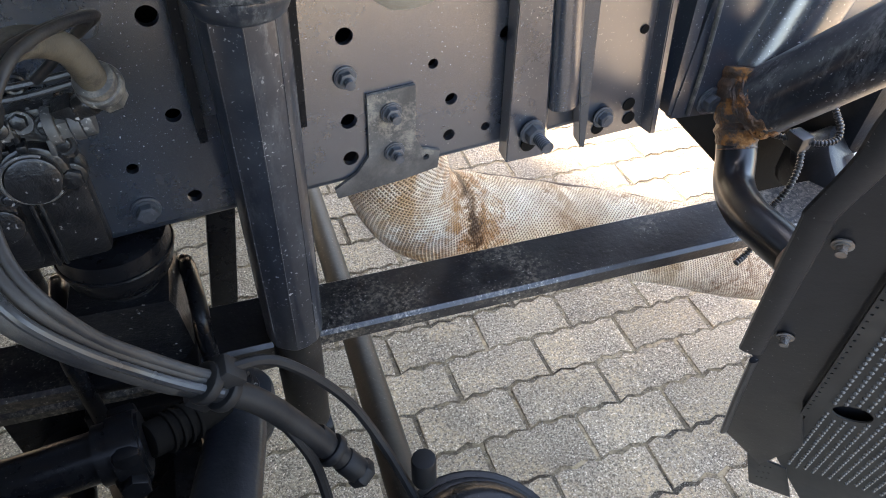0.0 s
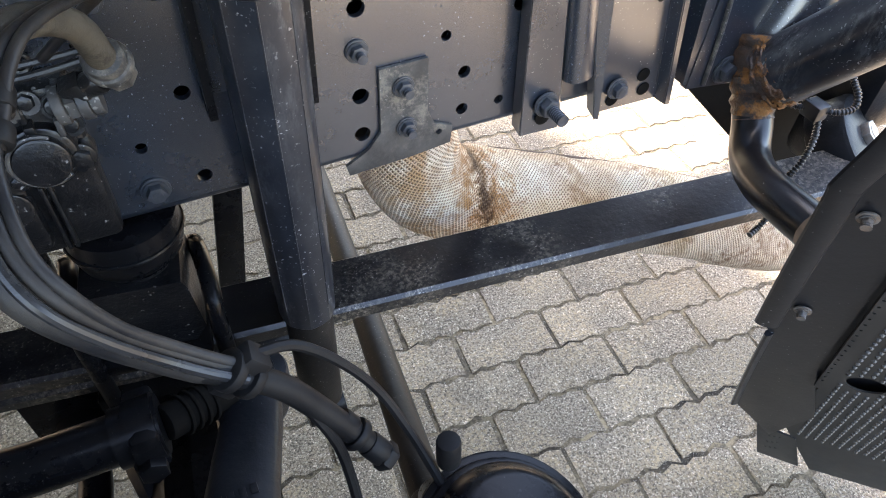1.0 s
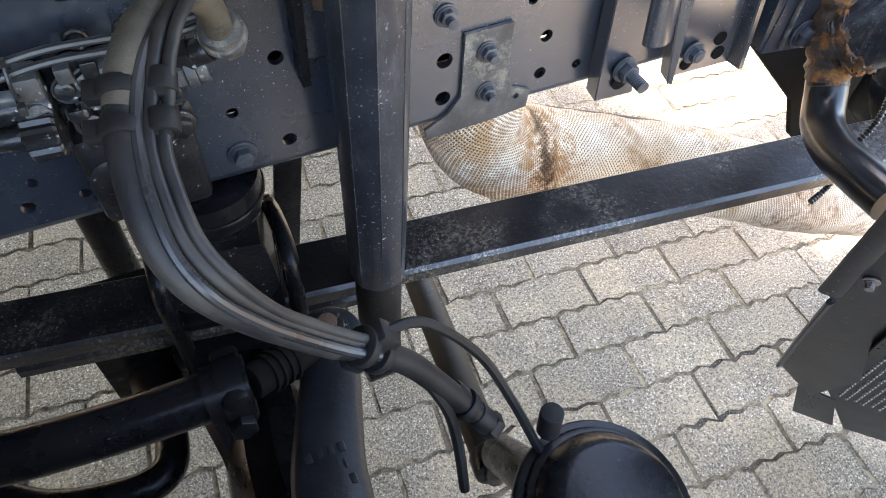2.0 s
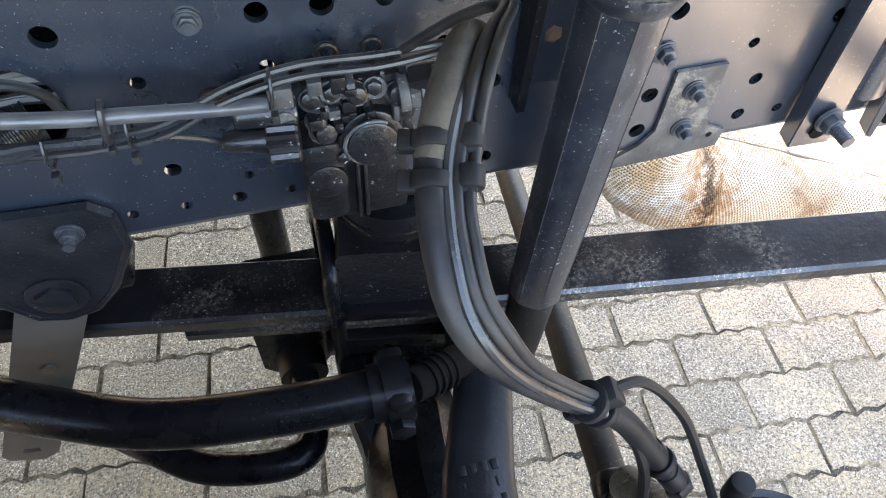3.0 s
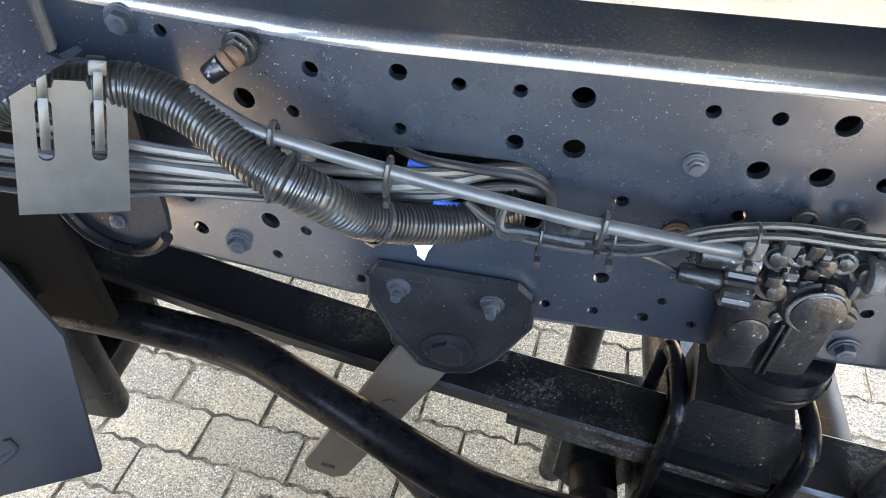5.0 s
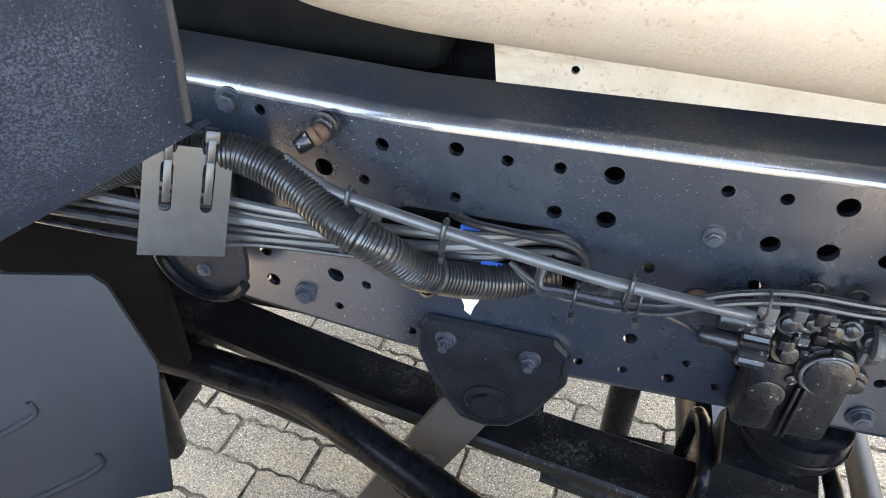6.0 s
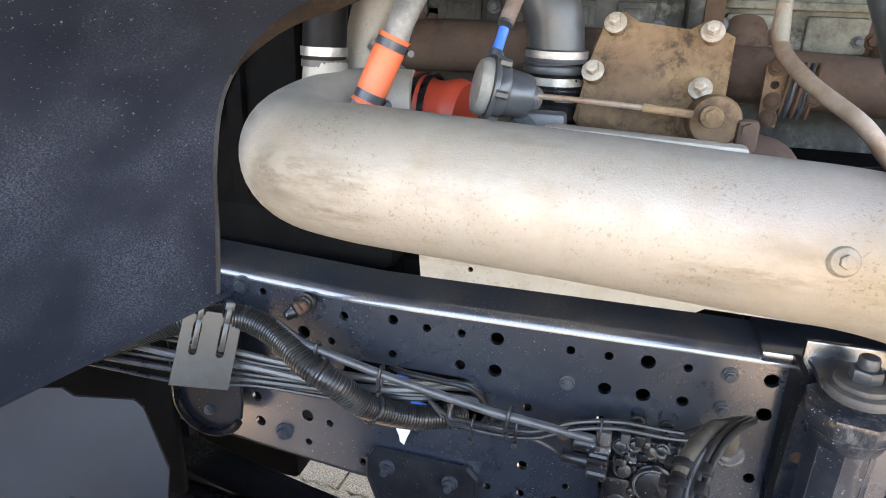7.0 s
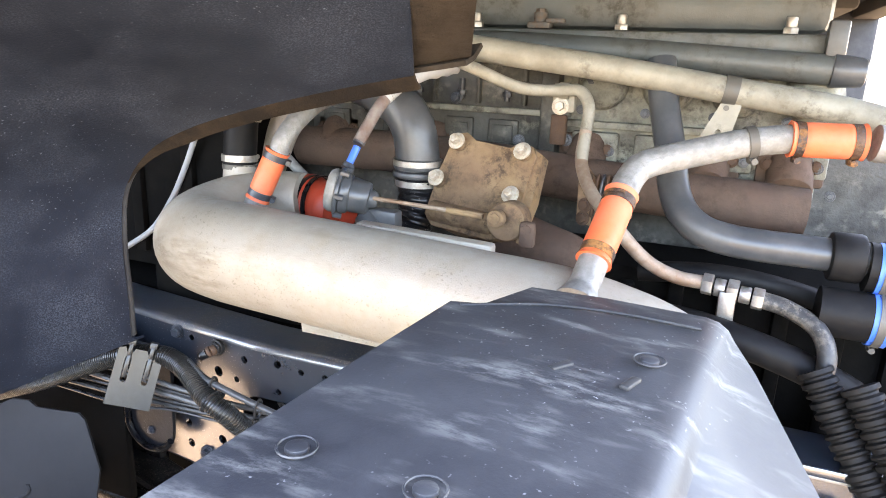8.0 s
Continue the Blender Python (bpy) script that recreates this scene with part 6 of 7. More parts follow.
def build_fender():
    f = thing("wheel_arch_fender", (-0.5, -0.3, 1.05), "dusty black plastic wheel arch fender with a sealed edge", "fender")
    inner = spline([(-0.332, -0.151, 1.168), (-0.316, -0.165, 1.25), (-0.303, -0.178, 1.34), (-0.270, -0.195, 1.43), (-0.205, -0.205, 1.495), (-0.130, -0.205, 1.533), (-0.040, -0.203, 1.562), (0.05, -0.201, 1.585), (0.13, -0.200, 1.603), (0.20, -0.199, 1.617)], 5)
    rows = []
    for i, p in enumerate(inner):
        u = min(1, i / (len(inner) * 0.55))
        d = Vector((-0.66, -0.66, -0.30)).lerp(Vector((-0.18, -0.95, 0.26)), u).lerp(Vector((0.33, -0.83, 0.45)), max(0, (i / (len(inner) - 1) - 0.55) / 0.45)).normalized()
        rows.append([p + d * s + Vector((0, 0, 0.03 * math.sin(math.pi * s / 0.75) * u)) for s in (0, 0.02, 0.12, 0.25, 0.42, 0.75)])
    loft(rows, 0.006, "shell", M_FENDER, f)
    # lower lip
    low = [r for r in rows[0]]
    loft([[p, p + Vector((0.004, 0.006, -0.006)), p + Vector((0.012, 0.016, -0.004))] for p in low], 0.005, "lower_lip", M_FENDER, f)
    # edge seal
    hang = []
    for i, p in enumerate(inner[16:]):
        k = min(1, 0.15 + i / 9)
        hang.append([p + Vector((0.001, -0.003, 0.001)), p + Vector((0.002, 0.004 * k, -0.010 * k)), p + Vector((0.004, 0.012 * k, -0.017 * k))])
    loft(hang, 0.004, "hanging_seal", M_SEAL, f, "dark brown felted seal hanging from the edge")
    bm = bmesh.new()
    sweep(bm, [p + Vector((0, 0.004, 0)) for p in inner[0:18]], 0.006, 8, 0)
    part("edge_trim", bm, M_PLASTIC, f)
    loft([[p + Vector((0, 0.0, 0.004)), p + Vector((0.003, 0.018, 0.010)), p + Vector((0.006, 0.034, 0.024))] for p in inner[20:] + [Vector((0.235, -0.199, 1.623)), Vector((0.262, -0.198, 1.628))]], 0.006, "edge_seal", M_FELT, f, "brown felted edge seal")
    d = Vector((0.33, -0.83, 0.45)).normalized()
    loft([[Vector((x, -0.192, 1.604 + 0.19 * (x - 0.13))) + d * q + Vector((0, 0, 0.012)) for q in (0, 0.05, 0.15, 0.3)] for x in (0.172, 0.21, 0.24, 0.266)], 0.006, "felt_panel", M_FELT, f, "brown felted liner at the fender's end")
    g = thing("front_flap", (-0.5, -0.18, 0.7), "grey plastic splash flap below the fender", "flap")
    ol = [(-0.40, 0.006), (-0.14, 0.012), (-0.12, 0.022), (-0.09, 0.020), (-0.075, 0.008), (0.0, 0.0), (0.012, -0.012), (0.042, -0.10), (0.030, -0.26), (-0.40, -0.30)]
    m = Matrix.Translation((-0.462, -0.165, 0.996)) @ Matrix.Rotation(radians(22), 4, "Z") @ Matrix.Rotation(radians(-16), 4, "X")
    bm = bmesh.new()
    plate(bm, ol, [], 0.006, m)
    part("sheet", bm, M_FLAP, g)
    for k in range(2):
        bm = bmesh.new()
        sweep(bm, [m @ Vector((-0.18 + 0.05 * k, -0.001, -0.19 - 0.07 * k)), m @ Vector((-0.09 + 0.05 * k, -0.001, -0.15 - 0.07 * k)), m @ Vector((-0.085 + 0.05 * k, -0.001, -0.13 - 0.07 * k))], 0.0035, 8, 5)
        part("raised_rib", bm, M_FLAP, g)


def build_tyre():
    t = thing("tyre", (0.03, -0.61, 0.0), "dusty black truck tyre, turned in, with a siped tread", "tyre")
    turn = Matrix.Translation((0.03, -0.61, 0.516)) @ Matrix.Rotation(radians(-38), 4, "Z")
    seg = 72
    prof = [(-0.120, 0.29), (-0.160, 0.36), (-0.166, 0.43), (-0.158, 0.482), (-0.138, 0.503), (-0.07, 0.508), (0.07, 0.508), (0.138, 0.503), (0.158, 0.482), (0.166, 0.43), (0.160, 0.36), (0.120, 0.29)]
    bm = bmesh.new()
    rows = [[bm.verts.new(turn @ Vector((r * math.cos(a), y, r * math.sin(a)))) for y, r in prof] for a in (2 * math.pi * k / seg for k in range(seg))]
    for k in range(seg):
        for i in range(len(prof) - 1):
            bm.faces.new((rows[k][i], rows[k][i + 1], rows[(k + 1) % seg][i + 1], rows[(k + 1) % seg][i]))
    part("casing", bm, M_TYRE, t)
    bm = bmesh.new()
    for k in range(120):
        for j in range(5):
            m = turn @ Matrix.Rotation(-radians(3 * k + 1.5 * (j % 2)), 4, "Y") @ Matrix.Translation((0.505, -0.112 + 0.056 * j, 0)) @ Matrix.Rotation(radians(14 if j % 2 else -14), 4, "X")
            box(bm, (-0.012, -0.0255, -0.0118), (0.010, 0.0255, 0.0118), 0.0, m)
    part("tread", bm, M_TYRE, t, "siped tread blocks")["kind"] = "stuff"
    bm = bmesh.new()
    cyl(bm, turn @ Vector((0, -0.10, 0)), turn.to_3x3() @ Vector((0, 1, 0)), 0.292, 0.20, 40, bevel=0.012)
    part("rim", bm, M_GUARD, t, "dark steel rim")


build_fender()
build_tyre()


def build_cover():
    c = thing("mudguard_cover", (0.45, -0.4, 1.1), "scuffed dark plastic mudguard top with moulded roundels", "mudguard")
    top = [[(0.312, -0.345, 1.404), (0.345, -0.340, 1.405), (0.375, -0.272, 1.406), (0.45, -0.258, 1.402), (0.548, -0.250, 1.396)]]
    for y, dz in ((-0.45, -0.003), (-0.60, -0.010), (-0.80, -0.02)):
        x = 0.312 + (y + 0.345) * 0.155
        top.append([(x, y, 1.403 + dz), (x + 0.04, y, 1.405 + dz), (0.40, y, 1.405 + dz), (0.46, y, 1.402 + dz), (0.548 - 0.105 * (-0.25 - y), y + 0.004, 1.397 + dz)])
    rows = []
    for r in top:
        e = Vector(r[-1])
        rows.append([Vector(q) for q in r] + [e + Vector((0.012, 0, -0.003)), e + Vector((0.022, 0, -0.010)), e + Vector((0.030, 0, -0.022)), e + Vector((0.052 + 0.30 * (-0.25 - e.y), 0.0, -0.05)), e + Vector((0.060 + 0.34 * (-0.25 - e.y), 0.0, -0.075))])
    rows = [list(x) for x in zip(*rows)]
    first = [p + Vector((0.001, 0, -0.016)) for p in rows[0]]
    second = [p + Vector((-0.003, 0, -0.005)) for p in rows[0]]
    rows = [first, second] + rows
    loft(rows, 0.005, "shell", M_COVER, c)
    bm = bmesh.new()
    sweep(bm, [(0.325, -0.352, 1.4045), (0.40, -0.318, 1.4062), (0.47, -0.300, 1.4035), (0.545, -0.290, 1.3975)], 0.0016, 6, 6)
    part("moulded_seam", bm, M_PLASTIC, c)
    for x, y in ((0.508, -0.392), (0.317, -0.619), (0.408, -0.624)):
        bm = bmesh.new()
        z = 1.4022 - 0.02 * max(0, -0.4 - y)
        sweep(bm, [(x + 0.013 * math.cos(radians(a)), y + 0.013 * math.sin(radians(a)), z - 0.0006) for a in range(0, 361, 20)], 0.0009, 6, 0)
        cyl(bm, (x, y, z - 0.0040), (0, 0, 1), 0.008, 0.0045, 18, bevel=0.0015)
        part("roundel", bm, M_COVER, c)
    for x, y, a in ((0.443, -0.433, 35), (0.499, -0.440, 20)):
        bm = bmesh.new()
        box(bm, (-0.0040, -0.011, -0.004), (0.0040, 0.011, -0.0004), 0.0012, Matrix.Translation((x, y, 1.4022)) @ Matrix.Rotation(radians(-a), 4, "Z"), 3)
        part("clip", bm, M_CLIPGREY, c, "small pale worn clip, flush with the top")


build_cover()


# ---- engine bay ----
def silicone(name, a, b, r, parent, material, label, clamps=(0.12, 0.88)):
    """A short ribbed hose from a to b with a clamp near each end."""
    a, b = Vector(a), Vector(b)
    L = (b - a).length

    def rad(f, s):
        for c in clamps:
            if abs(f - c) < 0.06:
                return r - 0.0015
        return r + (0.0015 if f < 0.04 or f > 0.96 else 0)
    ob = tube(name, [a.lerp(b, k / 12) for k in range(13)], rad, material, parent, label, seg=22, sub=2)
    for c in clamps:
        band("clamp", a.lerp(b, c), b - a, r - 0.001, min(0.012, L * 0.12), ob, M_PAINTBOLT if a.x < 0 else M_RUSTPAINT)
    return ob


def build_charge_pipe():
    c = thing("charge_air_pipe", (0.1, -0.06, 1.16), "large cast aluminium charge air pipe, stained and scuffed", "charge air pipe")
    # round body that turns back at its front end
    pts = [(0.60, 0.06, 1.05), (0.585, 0.00, 1.13), (0.555, -0.05, 1.20), (0.50, -0.085, 1.258), (0.43, -0.100, 1.286), (0.36, -0.102, 1.298), (0.25, -0.100, 1.303), (0.10, -0.096, 1.310), (-0.05, -0.093, 1.316), (-0.16, -0.091, 1.321), (-0.226, -0.080, 1.324), (-0.264, -0.040, 1.330), (-0.275, 0.015, 1.340), (-0.262, 0.065, 1.352), (-0.222, 0.102, 1.362), (-0.155, 0.112, 1.370)]
    tube("body", pts, lambda f, s: 0.081 if f < 0.72 else 0.081 - 0.031 * ((f - 0.72) / 0.28) ** 1.3, M_ALU, c, seg=40, sub=8)
    # flange along the lower edge
    bm = bmesh.new()
    plate(bm, [(-0.135, 1.26), (-0.122, 1.142), (0.252, 1.143), (0.262, 1.150), (0.44, 1.146), (0.44, 1.24)], [circle(-0.05, 1.162, 0.004)], 0.005, Matrix.Translation((0, 0.040, 0)))
    box(bm, (-0.13, -0.06, 1.25), (0.44, 0.042, 1.256), 0.002)
    part("lower_flange", bm, M_ALU, c)
    # cast ridge on the top
    bm = bmesh.new()
    box(bm, (0.045, -0.062, 1.370), (0.262, -0.038, 1.390), 0.005, Matrix.Translation((0.05, 0, 1.4)) @ Matrix.Rotation(radians(2), 4, "Y") @ Matrix.Translation((-0.05, 0, -1.4)))
    part("ridge", bm, M_ALU, c)
    # embossed characters too worn to read: plain bars
    for j in range(22):
        bm = bmesh.new()
        x = -0.02 + 0.011 * j + (0.02 if j > 9 else 0)
        box(bm, (x, -0.092, 1.3885 - 0.00055 * j), (x + 0.006, -0.084, 1.3925 - 0.00055 * j), 0.0008)
        part("raised_mark", bm, M_ALU, c)
    bm = bmesh.new()
    cyl(bm, (-0.281, 0.085, 1.345), (0, 0.05, 1), 0.046, 0.050, 28, r2=0.034, bevel=0.004)
    cyl(bm, (-0.281, 0.087, 1.390), (0, 0.05, 1), 0.034, 0.040, 28, r2=0.0305, bevel=0.004)
    part("stub", bm, M_ALU, c)
    for x, y, z in ((-0.218, 0.012, 1.370), (0.404, -0.118, 1.362)):
        bm = bmesh.new()
        dirn = Vector((0.033, 0.018, 0.085) if x < 0 else (0.015, 0.085, 0.074)).normalized()
        start = Vector((-0.196, 0.022, 1.383) if x < 0 else (0.409, -0.100, 1.392))
        cyl(bm, start - dirn * 0.055, dirn, 0.0195, 0.062, 24)
        cyl(bm, start - dirn * 0.060, dirn, 0.028, 0.020, 24, r2=0.0195)
        part("neck", bm, M_BRIGHT, c)
    bm = bmesh.new()
    cyl(bm, (0.335, -0.178, 1.311), (0.1, -1, 0.3), 0.016, 0.008, 20, r2=0.013, bevel=0.002)
    cyl(bm, (0.336, -0.185, 1.313), (0.1, -1, 0.3), 0.007, 0.006, 6, bevel=0.001)
    part("drain_plug", bm, M_ALU, c)
    # pale scuff near the front end
    for x, z, w in ((-0.215, 1.318, 0.010), (-0.205, 1.309, 0.006)):
        bm = bmesh.new()
        cyl(bm, (x, -0.1495, z), (0, -1, 0.12), w, 0.0016, 9, r2=w * 0.6)
        part("scar", bm, M_BRIGHT, c)

    h = thing("breather_hose", (-0.283, 0.09, 1.43), "black rubber hose with two steel clamps", "hose")
    tube("rubber", [(-0.283, 0.088, 1.425), (-0.282, 0.092, 1.47), (-0.280, 0.10, 1.53), (-0.275, 0.12, 1.60)], 0.0305, M_RUBBER, h, seg=24, sub=5)
    band("clamp", (-0.283, 0.089, 1.440), (0, 0.05, 1), 0.0315, 0.012, h, M_ZINC, "bright worm-drive clamp")
    band("clamp", (-0.283, 0.090, 1.424), (0, 0.05, 1), 0.0315, 0.009, h)
    band("clamp", (-0.281, 0.099, 1.512), (0, 0.12, 1), 0.0315, 0.012, h, M_ZINC, "bright worm-drive clamp")

    l = thing("coolant_pipe", (-0.18, 0.04, 1.38), "bright aluminium pipe joined by an orange silicone hose", "pipe", "orange hose pipes")
    silicone("hose", (-0.196, 0.022, 1.383), (-0.163, 0.040, 1.468), 0.0205, l, M_ORANGE, "orange silicone hose")
    tube("pipe", [(-0.163, 0.040, 1.463), (-0.156, 0.050, 1.490), (-0.150, 0.085, 1.520), (-0.155, 0.16, 1.545), (-0.18, 0.28, 1.552), (-0.21, 0.40, 1.55)], 0.0170, M_BRIGHT, l, seg=20)
    r = thing("coolant_pipe", (0.41, -0.09, 1.36), "bright aluminium pipe joined by orange silicone hoses", "pipe", "orange hose pipes")
    silicone("hose", (0.409, -0.100, 1.392), (0.424, -0.015, 1.466), 0.0222, r, M_ORANGE, "orange silicone hose")
    tube("pipe", [(0.424, -0.018, 1.463), (0.432, 0.010, 1.488), (0.448, 0.030, 1.503), (0.50, 0.058, 1.518), (0.57, 0.085, 1.536), (0.63, 0.10, 1.545)], 0.0195, M_BRIGHT, r, seg=22)
    band("clamp", (0.575, 0.087, 1.537), (0.07, 0.02, 0.014), 0.0205, 0.012, r)
    silicone("hose", (0.622, 0.098, 1.544), (0.712, 0.113, 1.545), 0.0235, r, M_ORANGE, "orange silicone hose")
    tube("pipe", [(0.725, 0.115, 1.545), (0.82, 0.13, 1.53), (0.86, 0.16, 1.45)], 0.0245, M_BRIGHT, r, seg=20)

    hn = thing("intake_horn", (-0.25, 0.17, 1.37), "dull grey cast horn behind the breather hose", "pipe")
    tube("horn", [(-0.262, 0.150, 1.385), (-0.256, 0.165, 1.440), (-0.246, 0.180, 1.490), (-0.225, 0.200, 1.535)], lambda f, s: 0.022 + 0.012 * f, M_ALU, hn, seg=22)
    tube("stay", [(-0.235, 0.150, 1.450), (-0.200, 0.155, 1.415), (-0.160, 0.150, 1.390)], 0.0095, M_BRIGHT, hn, seg=14)
    dr = thing("drain_hose", (-0.45, 0.14, 1.24), "thin pale grey hose hanging behind the fender", "hose")
    tube("hose", [(-0.385, 0.14, 1.53), (-0.419, 0.14, 1.482), (-0.457, 0.14, 1.406), (-0.500, 0.14, 1.331), (-0.561, 0.14, 1.257), (-0.64, 0.14, 1.205)], 0.006, M_PALEHOSE, dr, seg=10)

    o = thing("turbo_hose", (-0.11, 0.13, 1.33), "red silicone hose with black clamps at the turbocharger", "hose")
    tube("sleeve", [(-0.175, 0.132, 1.362), (-0.13, 0.126, 1.360), (-0.085, 0.118, 1.356)], lambda f, s: 0.050 + 0.004 * math.sin(f * 9.4), M_RED, o, seg=28, sub=8)
    for x in (-0.150, -0.134):
        band("clamp", (x, 0.128, 1.361), (1, -0.12, 0.03), 0.0525, 0.009, o, M_BLACK)


build_charge_pipe()


def build_turbo():
    t = thing("turbocharger", (0.18, 0.2, 1.33), "rusty brown cast turbocharger housing with zinc bolts", "turbocharger")
    ay = Vector((0.127, 0.90, -0.41)).normalized()
    ax = Vector((0.987, -0.157, -0.04))
    ax = (ax - ay * ax.dot(ay)).normalized()
    m = Matrix.Translation((0.166, 0.186, 1.449)) @ Matrix((ax, ay, ax.cross(ay))).transposed().to_4x4()
    bm = bmesh.new()
    plate(bm, [(-0.082, 0.036), (-0.076, 0.054), (-0.056, 0.058), (-0.036, 0.046), (0.034, 0.042), (0.050, 0.054), (0.074, 0.050), (0.084, 0.034), (0.080, -0.050), (0.074, -0.110), (0.040, -0.122), (-0.076, -0.118), (-0.096, -0.100), (-0.092, -0.050), (-0.098, -0.030), (-0.090, -0.012)], [], 0.016, m)
    bmesh.ops.bevel(bm, geom=[q for q in bm.edges if len(q.link_faces) == 2 and q.calc_face_angle() > 1.0], offset=0.0075, segments=3, affect="EDGES")
    part("cover_plate", bm, M_RUST, t, angle=40)
    bm = bmesh.new()
    plate(bm, [(0.070, 0.050), (0.092, 0.040), (0.096, -0.040), (0.088, -0.115), (0.070, -0.105)], [], 0.030, m @ Matrix.Translation((0, 0.008, 0)))
    part("side_flange", bm, M_RUST, t, angle=40)
    bm = bmesh.new()
    box(bm, (-0.080, 0.014, -0.118), (0.070, 0.10, 0.042), 0.018, m, 3)
    part("housing", bm, M_RUST, t, angle=40)
    bm = bmesh.new()
    cyl(bm, m @ Vector((-0.088, 0.005, -0.092)), m.to_3x3() @ Vector((1, 0.0, -0.02)), 0.020, 0.13, 22, bevel=0.006)
    part("wastegate_housing", bm, M_RUST, t)
    bm = bmesh.new()
    cyl(bm, (0.238, 0.125, 1.380), (0.03, -1, 0.12), 0.032, 0.055, 26, bevel=0.007)
    part("lever_boss", bm, M_RUST, t)
    for p in ((0.105, 0.203, 1.487), (0.231, 0.183, 1.482), (0.224, 0.152, 1.412), (0.083, 0.165, 1.425)):
        n = m.to_3x3() @ Vector((0, -1, 0.1))
        bm = bmesh.new()
        cyl(bm, Vector(p) - n * 0.012, n, 0.0125, 0.020, 18, r2=0.0115, bevel=0.002)
        part("bolt_post", bm, M_RUST, t)
        piece("bolt", B_PALE, t, facing(Vector(p) + n * 0.006, n, 9))
    bm = bmesh.new()
    sweep(bm, [(0.03, 0.25, 1.40), (0.10, 0.24, 1.375), (0.20, 0.21, 1.335), (0.30, 0.18, 1.315), (0.37, 0.18, 1.30)], lambda f, s: (0.052 - 0.010 * f) * (1 if f < 0.85 else max(0.3, max(0, 1 - ((f - 0.85) / 0.15) ** 2) ** 0.5)), 24, 6)
    part("turbine_scroll", bm, M_MANIFOLD, t)
    bm = bmesh.new()
    box(bm, (0.264, 0.062, 1.350), (0.290, 0.078, 1.392), 0.007)
    cyl(bm, (0.277, 0.062, 1.380), (0, -1, 0), 0.009, 0.006, 6)
    part("lug", bm, M_MANIFOLD, t)

    a = thing("wastegate_actuator", (-0.03, 0.03, 1.37), "grey and black wastegate actuator with a thin rod", "actuator")
    d = Vector((0.82, 0.30, -0.18)).normalized()
    bm = bmesh.new()
    c = Vector((-0.052, 0.018, 1.418))
    cyl(bm, c, d, 0.034, 0.018, 30, r2=0.038, bevel=0.007)
    part("diaphragm_cap", bm, M_BRIGHT, a, "worn bright cap")
    bm = bmesh.new()
    cyl(bm, c + d * 0.017, d, 0.0405, 0.007, 30, bevel=0.002)
    cyl(bm, c + d * 0.024, d, 0.036, 0.016, 30, r2=0.032, bevel=0.004)
    cyl(bm, c + d * 0.038, d, 0.030, 0.034, 24, r2=0.026, bevel=0.005)
    cyl(bm, c + d * 0.070, d, 0.018, 0.016, 20, r2=0.012, bevel=0.003)
    for k in range(6):
        q = facing(c + d * 0.020, d) @ Vector((0.0405 * math.cos(k * 1.05), 0.0405 * math.sin(k * 1.05), 0))
        cyl(bm, q, d, 0.005, 0.014, 6)
    part("diaphragm_body", bm, M_BLACKPIPE, a)
    tube("rod", [c + d * 0.05, (0.09, 0.035, 1.405), (0.195, 0.050, 1.397)], 0.0036, M_RUSTPIPE, a, seg=8, sub=3)
    bm = bmesh.new()
    cyl(bm, (0.150, 0.043, 1.401), (0.99, 0.12, -0.08), 0.0052, 0.06, 10, bevel=0.001)
    cyl(bm, (0.231, 0.060, 1.394), (0, -1, 0.1), 0.014, 0.018, 14, bevel=0.002)
    cyl(bm, (0.231, 0.044, 1.396), (0, -1, 0.1), 0.009, 0.006, 6)
    part("rod_end", bm, M_RUST, a)
    tube("supply_line", [(-0.036, 0.055, 1.450), (-0.033, 0.068, 1.466), (-0.030, 0.078, 1.482)], 0.0068, M_BLUE, a, "blue end of the supply line", seg=12)
    for q, r, n in ((1.447, 0.0105, 6), (1.486, 0.0105, 14)):
        bm = bmesh.new()
        cyl(bm, (-0.036 + (q - 1.447) * 0.16, 0.053 + (q - 1.447) * 0.72, q), (0.15, 0.62, 0.77), r, 0.010, n, bevel=0.001)
        part("union", bm, M_PAINTBOLT, a)
    tube("supply_sleeve", [(-0.029, 0.083, 1.490), (-0.022, 0.100, 1.515), (-0.012, 0.120, 1.545), (-0.002, 0.140, 1.566)], 0.0105, M_SLEEVE, a, "scorched sleeve, grey and brown", seg=14, sub=8)
    tube("frayed_braid", [(-0.006, 0.134, 1.560), (0.006, 0.155, 1.580), (0.03, 0.20, 1.603), (0.07, 0.26, 1.62)], lambda f, s: 0.0115 + 0.006 * f + 0.0012 * math.sin(s * 1400), M_PALEHOSE, a, "frayed pale braid", seg=18, sub=14)
    bm = bmesh.new()
    box(bm, (-0.01, 0.045, 1.33), (0.06, 0.075, 1.385), 0.006)
    cyl(bm, (0.0, 0.05, 1.37), (0.6, -0.4, -0.6), 0.018, 0.05, 14, bevel=0.003)
    part("bracket", bm, M_BLACKPIPE, a)

    e = thing("intake_elbow", (0.03, 0.2, 1.40), "satin black intake elbow clamped to the turbocharger", "pipe")
    tube("elbow", [(-0.22, 0.33, 1.585), (-0.14, 0.28, 1.578), (-0.08, 0.245, 1.566), (-0.020, 0.218, 1.545), (0.012, 0.208, 1.510), (0.024, 0.206, 1.465), (0.026, 0.205, 1.43)], 0.0405, M_BLACKPIPE, e, seg=28)
    bm = bmesh.new()
    cyl(bm, (0.0265, 0.205, 1.432), (0, 0, 1), 0.045, 0.020, 30, bevel=0.005)
